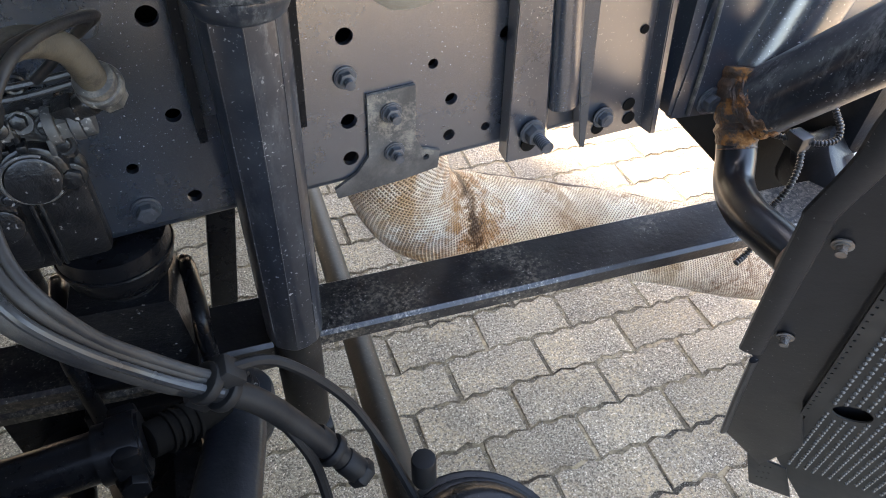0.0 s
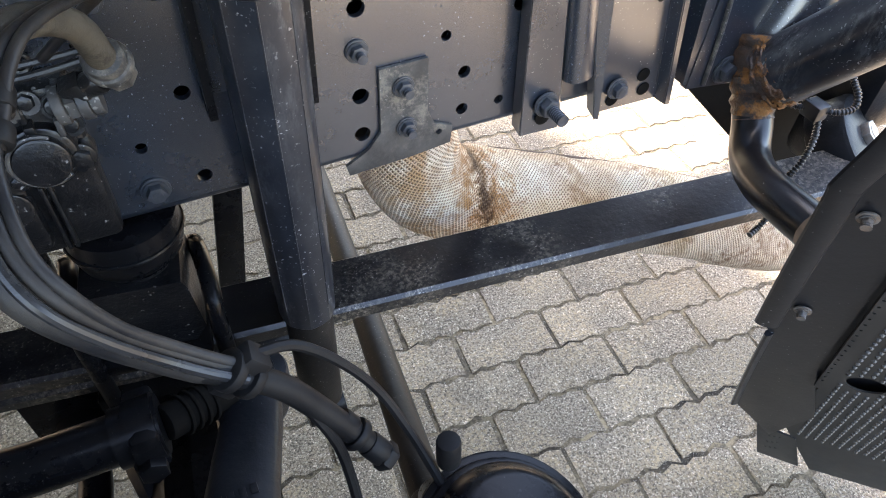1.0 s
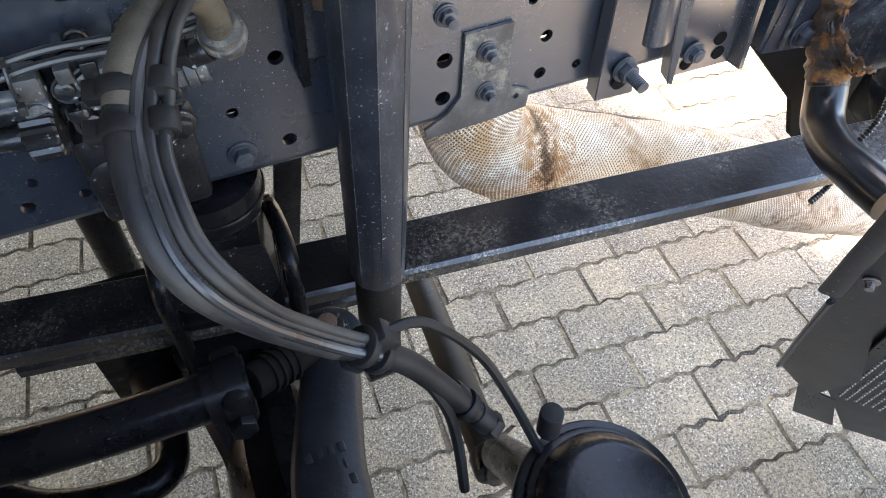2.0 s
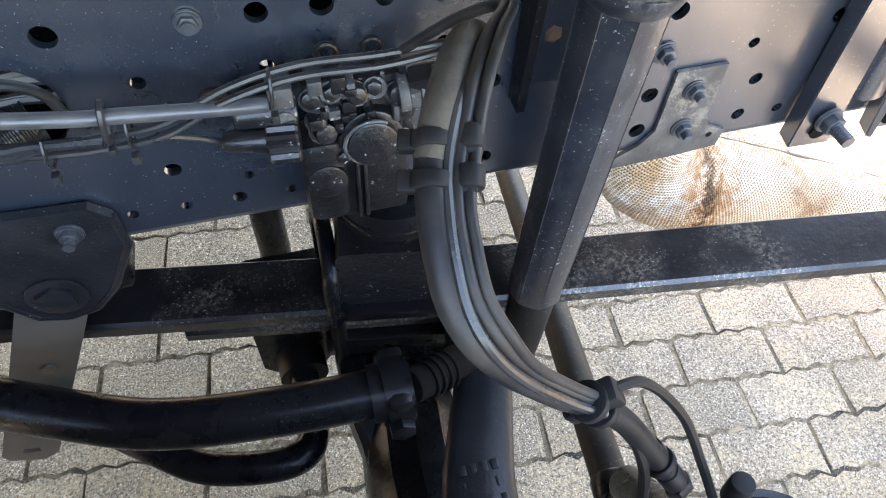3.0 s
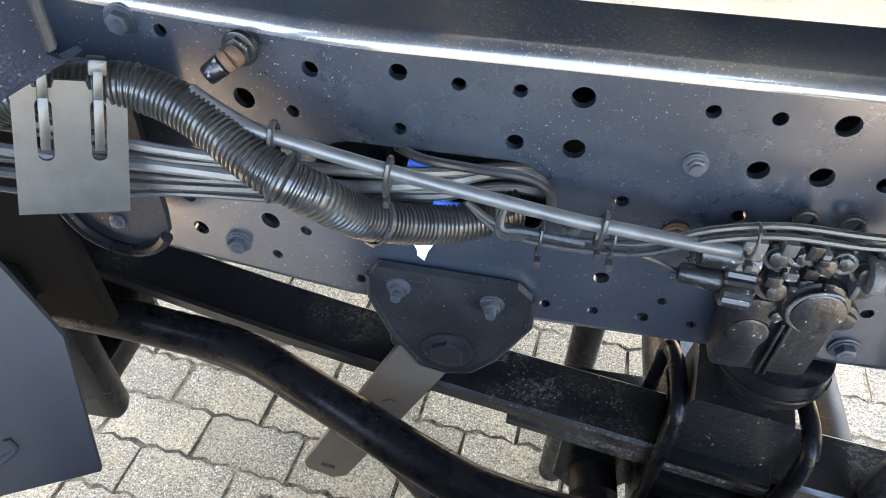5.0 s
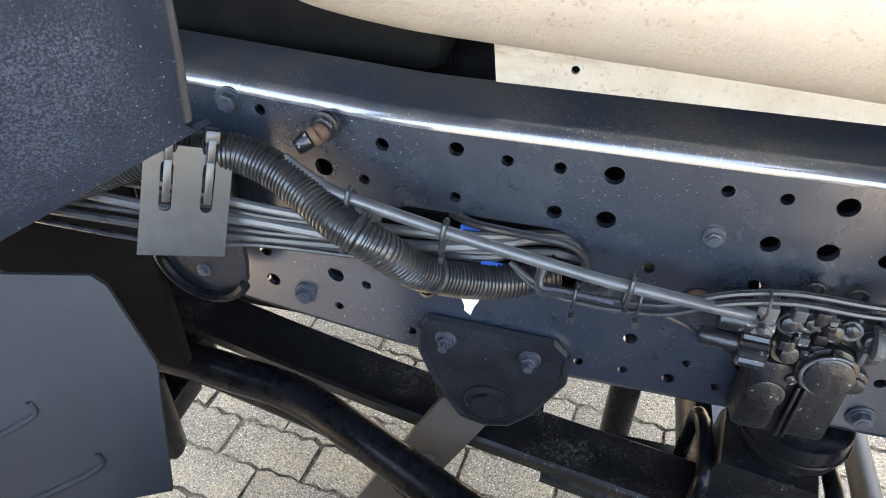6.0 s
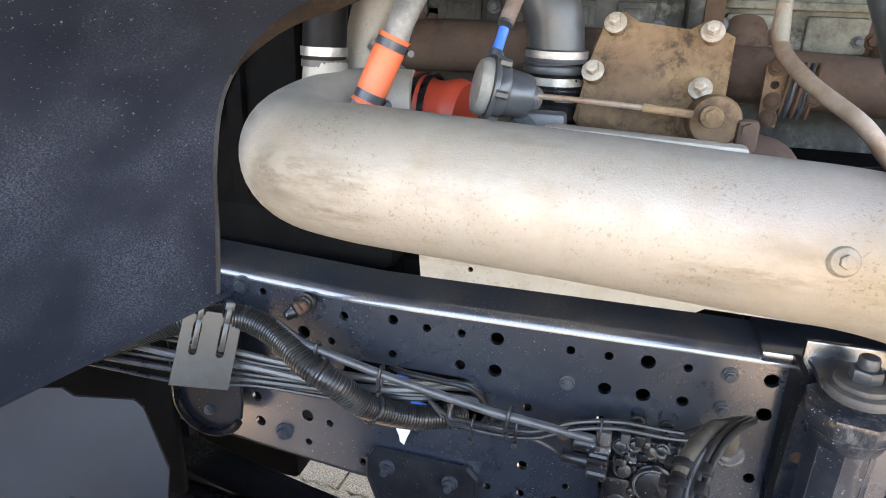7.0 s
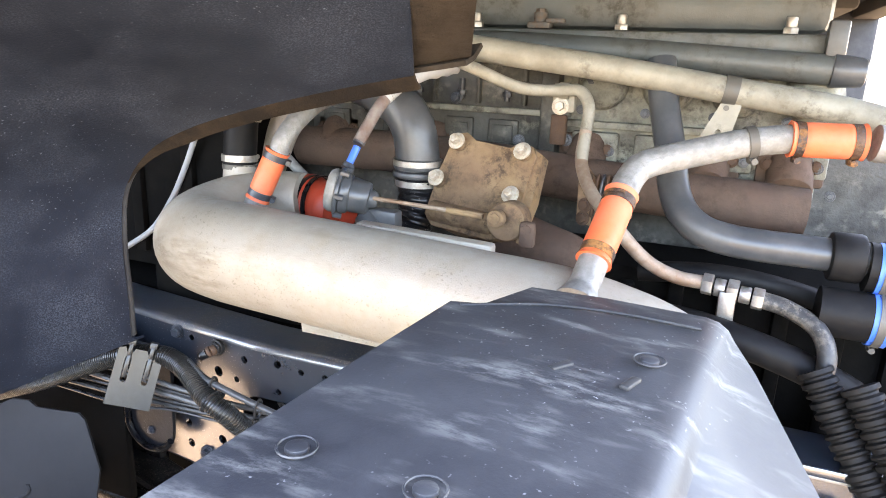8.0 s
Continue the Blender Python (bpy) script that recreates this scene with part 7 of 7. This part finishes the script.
    cyl(bm, (0.0265, 0.205, 1.418), (0, 0, 1), 0.0465, 0.012, 30, bevel=0.004)
    part("collar", bm, M_BLACKPIPE, e)
    bm = bmesh.new()
    sweep(bm, fine([(0.028, 0.204, 1.425), (0.032, 0.202, 1.39), (0.030, 0.195, 1.35), (0.018, 0.185, 1.31)], 0.002), lambda f, s: 0.040 - 0.006 * f + 0.0018 * math.sin(s * 420), 26, 0)
    rnd = random.Random(8)
    for q in bm.verts:
        q.co += Vector((rnd.uniform(-1, 1), rnd.uniform(-1, 1), rnd.uniform(-1, 1))) * 0.0009
    part("rubber_boot", bm, M_GREASE, e, "crumpled greasy rubber boot")
    band("clamp", (0.0265, 0.205, 1.445), (0, 0, 1), 0.0445, 0.010, e, M_ZINC, "bright worm-drive clamp")
    band("clamp", (0.028, 0.204, 1.408), (0, 0, 1), 0.0415, 0.011, e, M_ZINC, "bright worm-drive clamp")


build_turbo()


def build_engine():
    e = thing("engine", (0.2, 0.6, 0.95), "grey-green painted grimy engine block and head, with shade painted into its dark panels", "engine")
    # block takes the shaded paint, for the dark beneath the manifold
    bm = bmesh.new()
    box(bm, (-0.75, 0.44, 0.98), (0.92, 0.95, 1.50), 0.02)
    part("block", bm, M_HEADSHADE, e)
    bm = bmesh.new()
    box(bm, (-0.75, 0.40, 1.40), (0.70, 0.95, 1.655), 0.012)
    part("cylinder_head", bm, M_BLOCK, e)
    bm = bmesh.new()
    box(bm, (-0.75, 0.370, 1.655), (0.705, 0.95, 1.690), 0.008)
    box(bm, (-0.75, 0.42, 1.690), (0.685, 0.95, 1.785), 0.026)
    part("valve_cover", bm, M_COVERGREY, e)
    tube("gallery_pipe", [(-0.72, 0.352, 1.672), (0.0, 0.352, 1.662), (0.35, 0.352, 1.652), (0.69, 0.354, 1.634)], 0.024, M_COVERGREY, e, "dark round gallery under the valve cover", seg=20)
    bm = bmesh.new()
    cyl(bm, (0.685, 0.354, 1.634), (1, 0, -0.05), 0.028, 0.05, 20, 0.022, 0.004)
    box(bm, (0.672, 0.345, 1.640), (0.702, 0.372, 1.712), 0.005)
    part("gallery_end", bm, M_BLACKPIPE, e)
    for i in range(6):
        x = -0.5 + 0.28 * i
        bm = bmesh.new()
        cyl(bm, (x, 0.40, 1.685), (0, 0, 1), 0.013, 0.016, 6, bevel=0.002)
        cyl(bm, (x, 0.40, 1.70), (0, 0, 1), 0.009, 0.018, 12, bevel=0.002)
        part("cover_bolt", bm, M_ZINC, e)

    bm = bmesh.new()
    box(bm, (0.168, 0.375, 1.690), (0.212, 0.405, 1.702), 0.003)
    cyl(bm, (0.190, 0.390, 1.700), (0, 0, 1), 0.013, 0.020, 18, bevel=0.003)
    cyl(bm, (0.190, 0.390, 1.718), (0, 0, 1), 0.010, 0.008, 6, bevel=0.001)
    box(bm, (0.205, 0.372, 1.700), (0.240, 0.384, 1.708), 0.002)
    part("breather_fitting", bm, M_WEATHER, e, "weathered grey breather fitting")

    # face of the head: ledge, panels, bosses, bolts, and black plates for shaded core holes
    bm = bmesh.new()
    box(bm, (-0.75, 0.376, 1.528), (0.262, 0.41, 1.540), 0.003)
    box(bm, (0.235, 0.380, 1.512), (0.72, 0.41, 1.525), 0.003)
    box(bm, (-0.75, 0.384, 1.640), (0.70, 0.41, 1.654), 0.003)
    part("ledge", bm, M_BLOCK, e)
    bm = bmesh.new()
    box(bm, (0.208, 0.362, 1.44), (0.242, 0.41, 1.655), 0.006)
    part("pillar", bm, M_HEADSHADE, e, "dark upright pillar on the head")
    # dark sheet over the head's left part stands for shadow
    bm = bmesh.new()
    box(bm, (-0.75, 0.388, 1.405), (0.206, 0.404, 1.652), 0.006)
    part("dark_panel", bm, M_HEADSHADE, e, "grimy panel on the head, coloured dark for shade")
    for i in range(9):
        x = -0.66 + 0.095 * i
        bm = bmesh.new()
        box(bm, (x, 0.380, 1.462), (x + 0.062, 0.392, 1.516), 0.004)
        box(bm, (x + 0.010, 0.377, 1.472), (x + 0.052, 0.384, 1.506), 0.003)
        part("panel", bm, M_HEADSHADE, e)
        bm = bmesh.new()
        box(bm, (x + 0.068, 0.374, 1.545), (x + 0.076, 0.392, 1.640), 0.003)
        part("rib", bm, M_HEADSHADE, e)
        bm = bmesh.new()
        cyl(bm, (x + 0.035, 0.384, 1.552), (0, 0, 1), 0.0055, 0.040, 10)
        cyl(bm, (x + 0.035, 0.384, 1.560), (0, 0, 1), 0.0095, 0.010, 6, bevel=0.001)
        part("stud", bm, M_PAINTBOLT, e)
    for i in range(4):
        x = 0.268 + 0.118 * i
        bm = bmesh.new()
        cyl(bm, (x + 0.050, 0.41, 1.592), (0, -1, -0.35), 0.052, 0.040, 26, r2=0.034, bevel=0.008)
        part("boss", bm, M_BLOCK, e)
        bm = bmesh.new()
        box(bm, (x, 0.386, 1.450), (x + 0.090, 0.404, 1.505), 0.006)
        part("panel", bm, M_BLOCK, e)
        # no real opening: a black plate on the face gives its shade
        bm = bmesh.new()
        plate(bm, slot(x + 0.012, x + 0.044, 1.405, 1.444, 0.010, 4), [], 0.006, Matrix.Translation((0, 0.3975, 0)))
        part("core_hole", bm, M_VOID, e, "black plate standing for a shaded opening in the casting")
        for dx, z in ((0.075, 1.470), (0.100, 1.425), (0.015, 1.545)):
            piece("bolt", B_SMALL, e, facing((x + dx, 0.384, z), (0, -1, 0.1), 15 * i))
    for x, z in ((0.031, 1.553), (0.167, 1.478), (0.26, 1.487), (-0.10, 1.50), (0.30, 1.60), (0.54, 1.61)):
        piece("bolt", B_RAIL, e, facing((x, 0.376, z), (0, -1, 0.1), 13 + 60 * x))
    bm = bmesh.new()
    box(bm, (0.232, 0.355, 1.478), (0.262, 0.372, 1.535), 0.004)
    part("clip_bracket", bm, M_RUSTBOLT, e, "rusty bracket beneath the pipe clip")

    mf = thing("exhaust_manifold", (0.2, 0.36, 1.38), "brown rusty cast exhaust manifold bolted to the head", "manifold")
    tube("log", [(-0.33, 0.375, 1.43), (-0.1, 0.365, 1.435), (0.12, 0.355, 1.43), (0.35, 0.345, 1.415), (0.60, 0.345, 1.403), (0.685, 0.348, 1.398)], 0.043, M_MANIFOLD, mf, seg=24, sub=6)
    for x in (-0.25, -0.02, 0.30, 0.52, 0.655):
        bm = bmesh.new()
        cyl(bm, (x, 0.36, 1.43), (0, 0.7, 0.7), 0.038, 0.07, 20, bevel=0.004)
        box(bm, (x - 0.055, 0.388, 1.435), (x + 0.055, 0.402, 1.50), 0.006)
        part("runner", bm, M_MANIFOLD, mf)
        for dx in (-0.038, 0.038):
            piece("bolt", B_RUST, mf, facing((x + dx, 0.388, 1.472), (0, -1, 0.1), 20))
    for k in range(5):
        bm = bmesh.new()
        sweep(bm, [(0.346 + 0.009 * k + 0.004 * math.sin(radians(a)), 0.252 + 0.012 * math.cos(radians(a)), 1.408 + 0.038 * math.sin(radians(a))) for a in range(0, 361, 20)], 0.0028, 8, 0)
        part("spring_coil", bm, M_PAINTBOLT if k % 2 else M_RUSTBOLT, mf)
    for x, z in ((0.330, 1.440), (0.332, 1.392), (0.384, 1.400), (0.330, 1.368)):
        piece("bolt", B_RUST, mf, facing((x, 0.244, z), (-0.3, -1, 0.2), 20))
    bm = bmesh.new()
    plate(bm, [(0.318, 1.36), (0.342, 1.355), (0.346, 1.44), (0.330, 1.458), (0.316, 1.44)], [circle(0.331, 1.415, 0.006)], 0.008, Matrix.Translation((0, 0.246, 0)))
    part("coupling_lug", bm, M_RUST, mf)

    w = thing("coolant_line", (0.3, 0.25, 1.6), "cream coloured coolant pipe along the cylinder head", "pipe")
    tube("line", [(-0.30, 0.22, 1.675), (0.0, 0.23, 1.660), (0.20, 0.245, 1.640), (0.36, 0.265, 1.622), (0.546, 0.286, 1.596), (0.72, 0.295, 1.572), (0.80, 0.29, 1.545), (0.84, 0.27, 1.49)], 0.022, M_CREAM, w, seg=20)
    band("clamp", (0.540, 0.286, 1.597), (1, 0.1, -0.14), 0.0225, 0.022, w)
    bm = bmesh.new()
    plate(bm, [(0.50, 1.515), (0.545, 1.505), (0.56, 1.575), (0.53, 1.58)], [circle(0.53, 1.53, 0.005)], 0.005, Matrix.Translation((0, 0.275, 0)))
    part("bracket", bm, M_CREAM, w)

    q = thing("oil_return_pipe", (0.4, 0.2, 1.3), "thin rusty steel pipe with a bolted clip", "pipe")
    tube("line", [(0.09, 0.19, 1.632), (0.137, 0.195, 1.614), (0.20, 0.240, 1.586), (0.26, 0.270, 1.583), (0.300, 0.268, 1.584), (0.320, 0.257, 1.560), (0.322, 0.240, 1.520), (0.323, 0.219, 1.470)], 0.0105, M_CREAM, q, "dull beige upper run of the pipe", seg=14)
    tube("line", [(0.322, 0.240, 1.520), (0.323, 0.219, 1.470), (0.355, 0.160, 1.430), (0.410, 0.100, 1.390), (0.455, 0.110, 1.345), (0.50, 0.13, 1.320), (0.55, 0.145, 1.312)], 0.0108, M_RUSTPIPE, q, "rusty lower run of the pipe", seg=14)
    bm = bmesh.new()
    box(bm, (0.250, 0.282, 1.545), (0.290, 0.30, 1.595), 0.004)
    cyl(bm, (0.262, 0.283, 1.583), (1, 0, 0), 0.0145, 0.018, 14, bevel=0.001)
    part("clip", bm, M_CREAM, q)
    piece("bolt", B_PALE, q, facing((0.266, 0.281, 1.556), (0, -1, 0.1), 10))
    bm = bmesh.new()
    for k, (r, s) in enumerate(((0.017, 6), (0.014, 14), (0.019, 6), (0.013, 14), (0.017, 6))):
        cyl(bm, (0.540 + 0.018 * k, 0.143 - 0.003 * k, 1.312 - 0.002 * k), (1, -0.1, -0.05), r, 0.016, s, bevel=0.0015)
    box(bm, (0.565, 0.118, 1.255), (0.590, 0.135, 1.31), 0.004)
    part("union", bm, M_ZINC, q)
    tube("drain", [(0.62, 0.133, 1.303), (0.66, 0.125, 1.297), (0.70, 0.105, 1.28), (0.715, 0.08, 1.25), (0.712, 0.07, 1.20)], 0.013, M_WORN, q, seg=14)

    b = thing("heater_pipe", (0.5, 0.2, 1.35), "satin black coolant pipe curving to the rear", "pipe")
    tube("line", [(0.425, 0.31, 1.64), (0.438, 0.286, 1.58), (0.462, 0.24, 1.50), (0.483, 0.19, 1.432), (0.518, 0.160, 1.396), (0.575, 0.155, 1.381), (0.68, 0.165, 1.376), (0.76, 0.17, 1.374)], 0.0245, M_BLACKPIPE, b, seg=22)
    bm = bmesh.new()
    cyl(bm, (0.705, 0.166, 1.374), (1, 0.05, 0), 0.036, 0.045, 22, bevel=0.005)
    part("socket", bm, M_RUBBER, b)

    # rear end: rubber sleeves with blue clamps
    for y, z in ((0.165, 1.365), (0.14, 1.298)):
        s = thing("rear_hose", (0.85, y, z - 0.04), "black rubber hose held by a bright blue band", "hose", "rear hoses")
        tube("rubber", [(0.70 if z < 1.33 else 0.755, y, z), (0.86, y, z - 0.005), (0.95, y + 0.02, z - 0.03)], 0.036, M_RUBBER, s, seg=22)
        tube("blue_band", [(0.766, y, z - 0.002), (0.790, y, z - 0.003)], 0.0385, M_BLUE, s, seg=22, sub=2)
        band("clamp", (0.778, y, z - 0.002), (1, 0, -0.05), 0.0388, 0.011, s)
    fin = thing("rear_conduit", (0.75, -0.03, 1.1), "thick ribbed black conduits at the engine's rear", "conduit")
    for k in range(3):
        line = fine([(0.70 + 0.05 * k, 0.06 - 0.03 * k, 1.235), (0.74 + 0.05 * k, 0.03 - 0.03 * k, 1.17), (0.80 + 0.05 * k, -0.02 - 0.03 * k, 1.08)], 0.003)
        bm = bmesh.new()
        sweep(bm, line, corrugated(0.014, 0.022, 0.005), 16, 0)
        part("sleeve", bm, M_RUBBER, fin)
    # near-black box and ribs put in to darken the space below the manifold
    om = thing("manifold_dark_fill", (0.55, 0.3, 0.0 + 1.0), "near-black filler standing for shade below the manifold, with black hoses", "oil module")
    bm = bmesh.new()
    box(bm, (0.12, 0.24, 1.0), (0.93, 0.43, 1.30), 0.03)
    part("body", bm, M_VOID, om)
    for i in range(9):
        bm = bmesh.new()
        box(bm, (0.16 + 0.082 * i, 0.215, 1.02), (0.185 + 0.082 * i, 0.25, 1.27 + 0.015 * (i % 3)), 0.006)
        part("rib", bm, M_VOID, om)
    tube("hose", [(0.36, 0.16, 1.22), (0.48, 0.13, 1.25), (0.60, 0.10, 1.245), (0.74, 0.10, 1.20), (0.85, 0.12, 1.12)], 0.024, M_RUBBER, om, seg=18)
    tube("hose", [(0.44, 0.20, 1.30), (0.56, 0.19, 1.315), (0.68, 0.20, 1.30), (0.80, 0.22, 1.26)], 0.017, M_RUBBER, om, seg=16)
    # added black box, covers the pale wall behind and stands for shade
    hs = thing("side_dark_fill", (-0.68, 0.3, 1.2), "near-black ribbed box standing for shade at the engine's front end", "shield")
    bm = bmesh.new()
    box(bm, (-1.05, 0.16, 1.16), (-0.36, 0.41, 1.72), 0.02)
    part("panel", bm, M_VOID, hs)
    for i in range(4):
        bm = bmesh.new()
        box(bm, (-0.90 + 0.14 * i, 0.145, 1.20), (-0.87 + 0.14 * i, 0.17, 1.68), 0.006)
        part("rib", bm, M_VOID, hs)
    gb = thing("gearbox_casing", (1.2, 0.6, 0.9), "dark dusty gearbox casing behind the engine", "gearbox")
    bm = bmesh.new()
    box(bm, (0.93, 0.36, 1.00), (1.35, 0.98, 1.45), 0.05)
    part("casing", bm, M_GRIME, gb)
    # added near-black filler for the shade behind the rail's top edge
    ln = thing("rail_dark_fill", (-0.2, 0.28, 1.05), "near-black filler standing for shade behind the rail's top edge", "liner")
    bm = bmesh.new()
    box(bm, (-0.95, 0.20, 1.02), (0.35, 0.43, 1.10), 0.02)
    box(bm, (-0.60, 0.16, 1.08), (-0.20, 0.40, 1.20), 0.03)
    part("panel", bm, M_VOID, ln)
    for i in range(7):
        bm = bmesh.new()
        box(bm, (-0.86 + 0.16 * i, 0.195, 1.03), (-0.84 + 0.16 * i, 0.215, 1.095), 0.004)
        part("rib", bm, M_VOID, ln)


build_engine()


def build_cab():
    c = thing("cab", (-0.2, 0.4, 1.78), "grimy brown underside of the truck cab", "cab")
    bm = bmesh.new()
    box(bm, (-1.4, -0.22, 1.83), (0.95, 1.75, 1.87), 0.01)
    box(bm, (-1.3, 1.05, 1.775), (0.80, 1.75, 1.835), 0.012)
    part("floor", bm, M_GRIME, c)
    bm = bmesh.new()
    box(bm, (0.87, 0.05, 1.79), (0.95, 1.75, 1.95), 0.01)
    part("rear_crossmember", bm, M_GRIME, c)
    # unseen cab body, a plain box that shades the pavement
    bm = bmesh.new()
    box(bm, (-1.4, -0.80, 1.90), (0.95, 1.75, 3.4), 0.05)
    part("shell", bm, M_COVERGREY, c)
    # unseen panel added to darken what the rail's web reflects
    bm = bmesh.new()
    box(bm, (-1.40, -0.88, 0.14), (-0.40, -0.84, 1.20), 0.015)
    part("corner_panel", bm, M_PLASTIC, c)
    bm = bmesh.new()
    box(bm, (-1.45, -0.75, 0.45), (-1.35, 1.75, 1.87), 0.02)
    part("front_panel", bm, M_PLASTIC, c)
    # unseen sheet added on the far side to keep light off the pavement
    bm = bmesh.new()
    box(bm, (-1.40, 1.70, 0.30), (0.95, 1.74, 1.84), 0.015)
    part("side_skirt", bm, M_PLASTIC, c)
    fr = thing("far_frame_rail", (0.3, 0.85, 0.796), "dark chassis rail on the far side", "frame rail")
    bm = bmesh.new()
    box(bm, (-1.0, 0.76, 0.80), (3.2, 0.772, 1.115), 0.003)
    box(bm, (-1.0, 0.69, 1.107), (3.2, 0.77, 1.118), 0.003)
    part("web", bm, M_RAIL, fr)


build_cab()


# ---- pavement ----
def paver_outline(n=4):
    """A wave-edged paver, 0.225 by 0.1125, seen from above."""
    L, W, g, amp = 0.225, 0.1125, 0.0055, 0.0052
    top = []
    for i in range(2 * n + 1):
        x = -L / 2 + g / 2 + (L - g) * i / (2 * n)
        top.append((x, amp * (1 if i % 2 else -1)))
    pts = [(x, W / 2 - g / 2 + dy) for x, dy in reversed(top)] + [(x, -W / 2 + g / 2 + dy) for x, dy in top]
    return pts


def paver_bm(bm, m, h=0.0, soft=0.005):
    ol = [(x + random.uniform(-0.0030, 0.0030), y + random.uniform(-0.0030, 0.0030)) for x, y in paver_outline()]
    up = [bm.verts.new(m @ Vector((x * (1 - soft * 9 / 1), y * (1 - soft * 16 / 1), h))) for x, y in ol]
    dn = [bm.verts.new(m @ Vector((x, y, h - 0.012))) for x, y in ol]
    bm.faces.new(up)
    k = len(ol)
    for i in range(k):
        bm.faces.new((dn[i], dn[(i + 1) % k], up[(i + 1) % k], up[i]))


def build_pavement():
    g = tagged(new("pavement"), "grey wave-edged concrete pavers with sandy joints", "pavement", kind="structure")
    bm = bmesh.new()
    plate(bm, [(-60, -60), (60, -60), (60, 60), (-60, 60)], [], 0.05, Matrix(((1, 0, 0, 0), (0, 0, 1, 0), (0, -1, 0, -0.0032), (0, 0, 0, 1))))
    part("bed", bm, M_JOINT, g)
    base = Matrix.Translation((0.907, 0.170, 0)) @ Matrix.Rotation(radians(-5.5), 4, "Z")
    meshes = []
    for v in range(8):
        bm = bmesh.new()
        paver_bm(bm, Matrix(), 0.0, 0.0018 + 0.0003 * v)
        meshes.append(mesh_of(bm, "paver", M_PAVER))
    rest = bmesh.new()
    near = []
    for j in range(-22, 23):
        for i in range(-14, 15):
            x, y = (i + (0.5 if j % 2 else 0)) * 0.225, j * 0.1125
            p = base @ Vector((x, y, 0))
            near.append((max(abs(p.x - 0.45) / 1.35, abs(p.y - 0.30) / 0.75), x, y))
    near.sort()
    for n, (d, x, y) in enumerate(near):
        tilt = Matrix.Rotation(random.uniform(-0.009, 0.009), 4, "X") @ Matrix.Rotation(random.uniform(-0.006, 0.006), 4, "Y")
        m = base @ Matrix.Translation((x, y, random.uniform(-0.0014, 0.0016))) @ Matrix.Rotation(random.uniform(-0.012, 0.012), 4, "Z") @ tilt
        if n < 300:
            piece("paver", meshes[n % 8], g, m)
        else:
            paver_bm(rest, m, 0.0, 0.0025)
    part("outer_pavers", rest, M_PAVER, g)["kind"] = "stuff"


build_pavement()
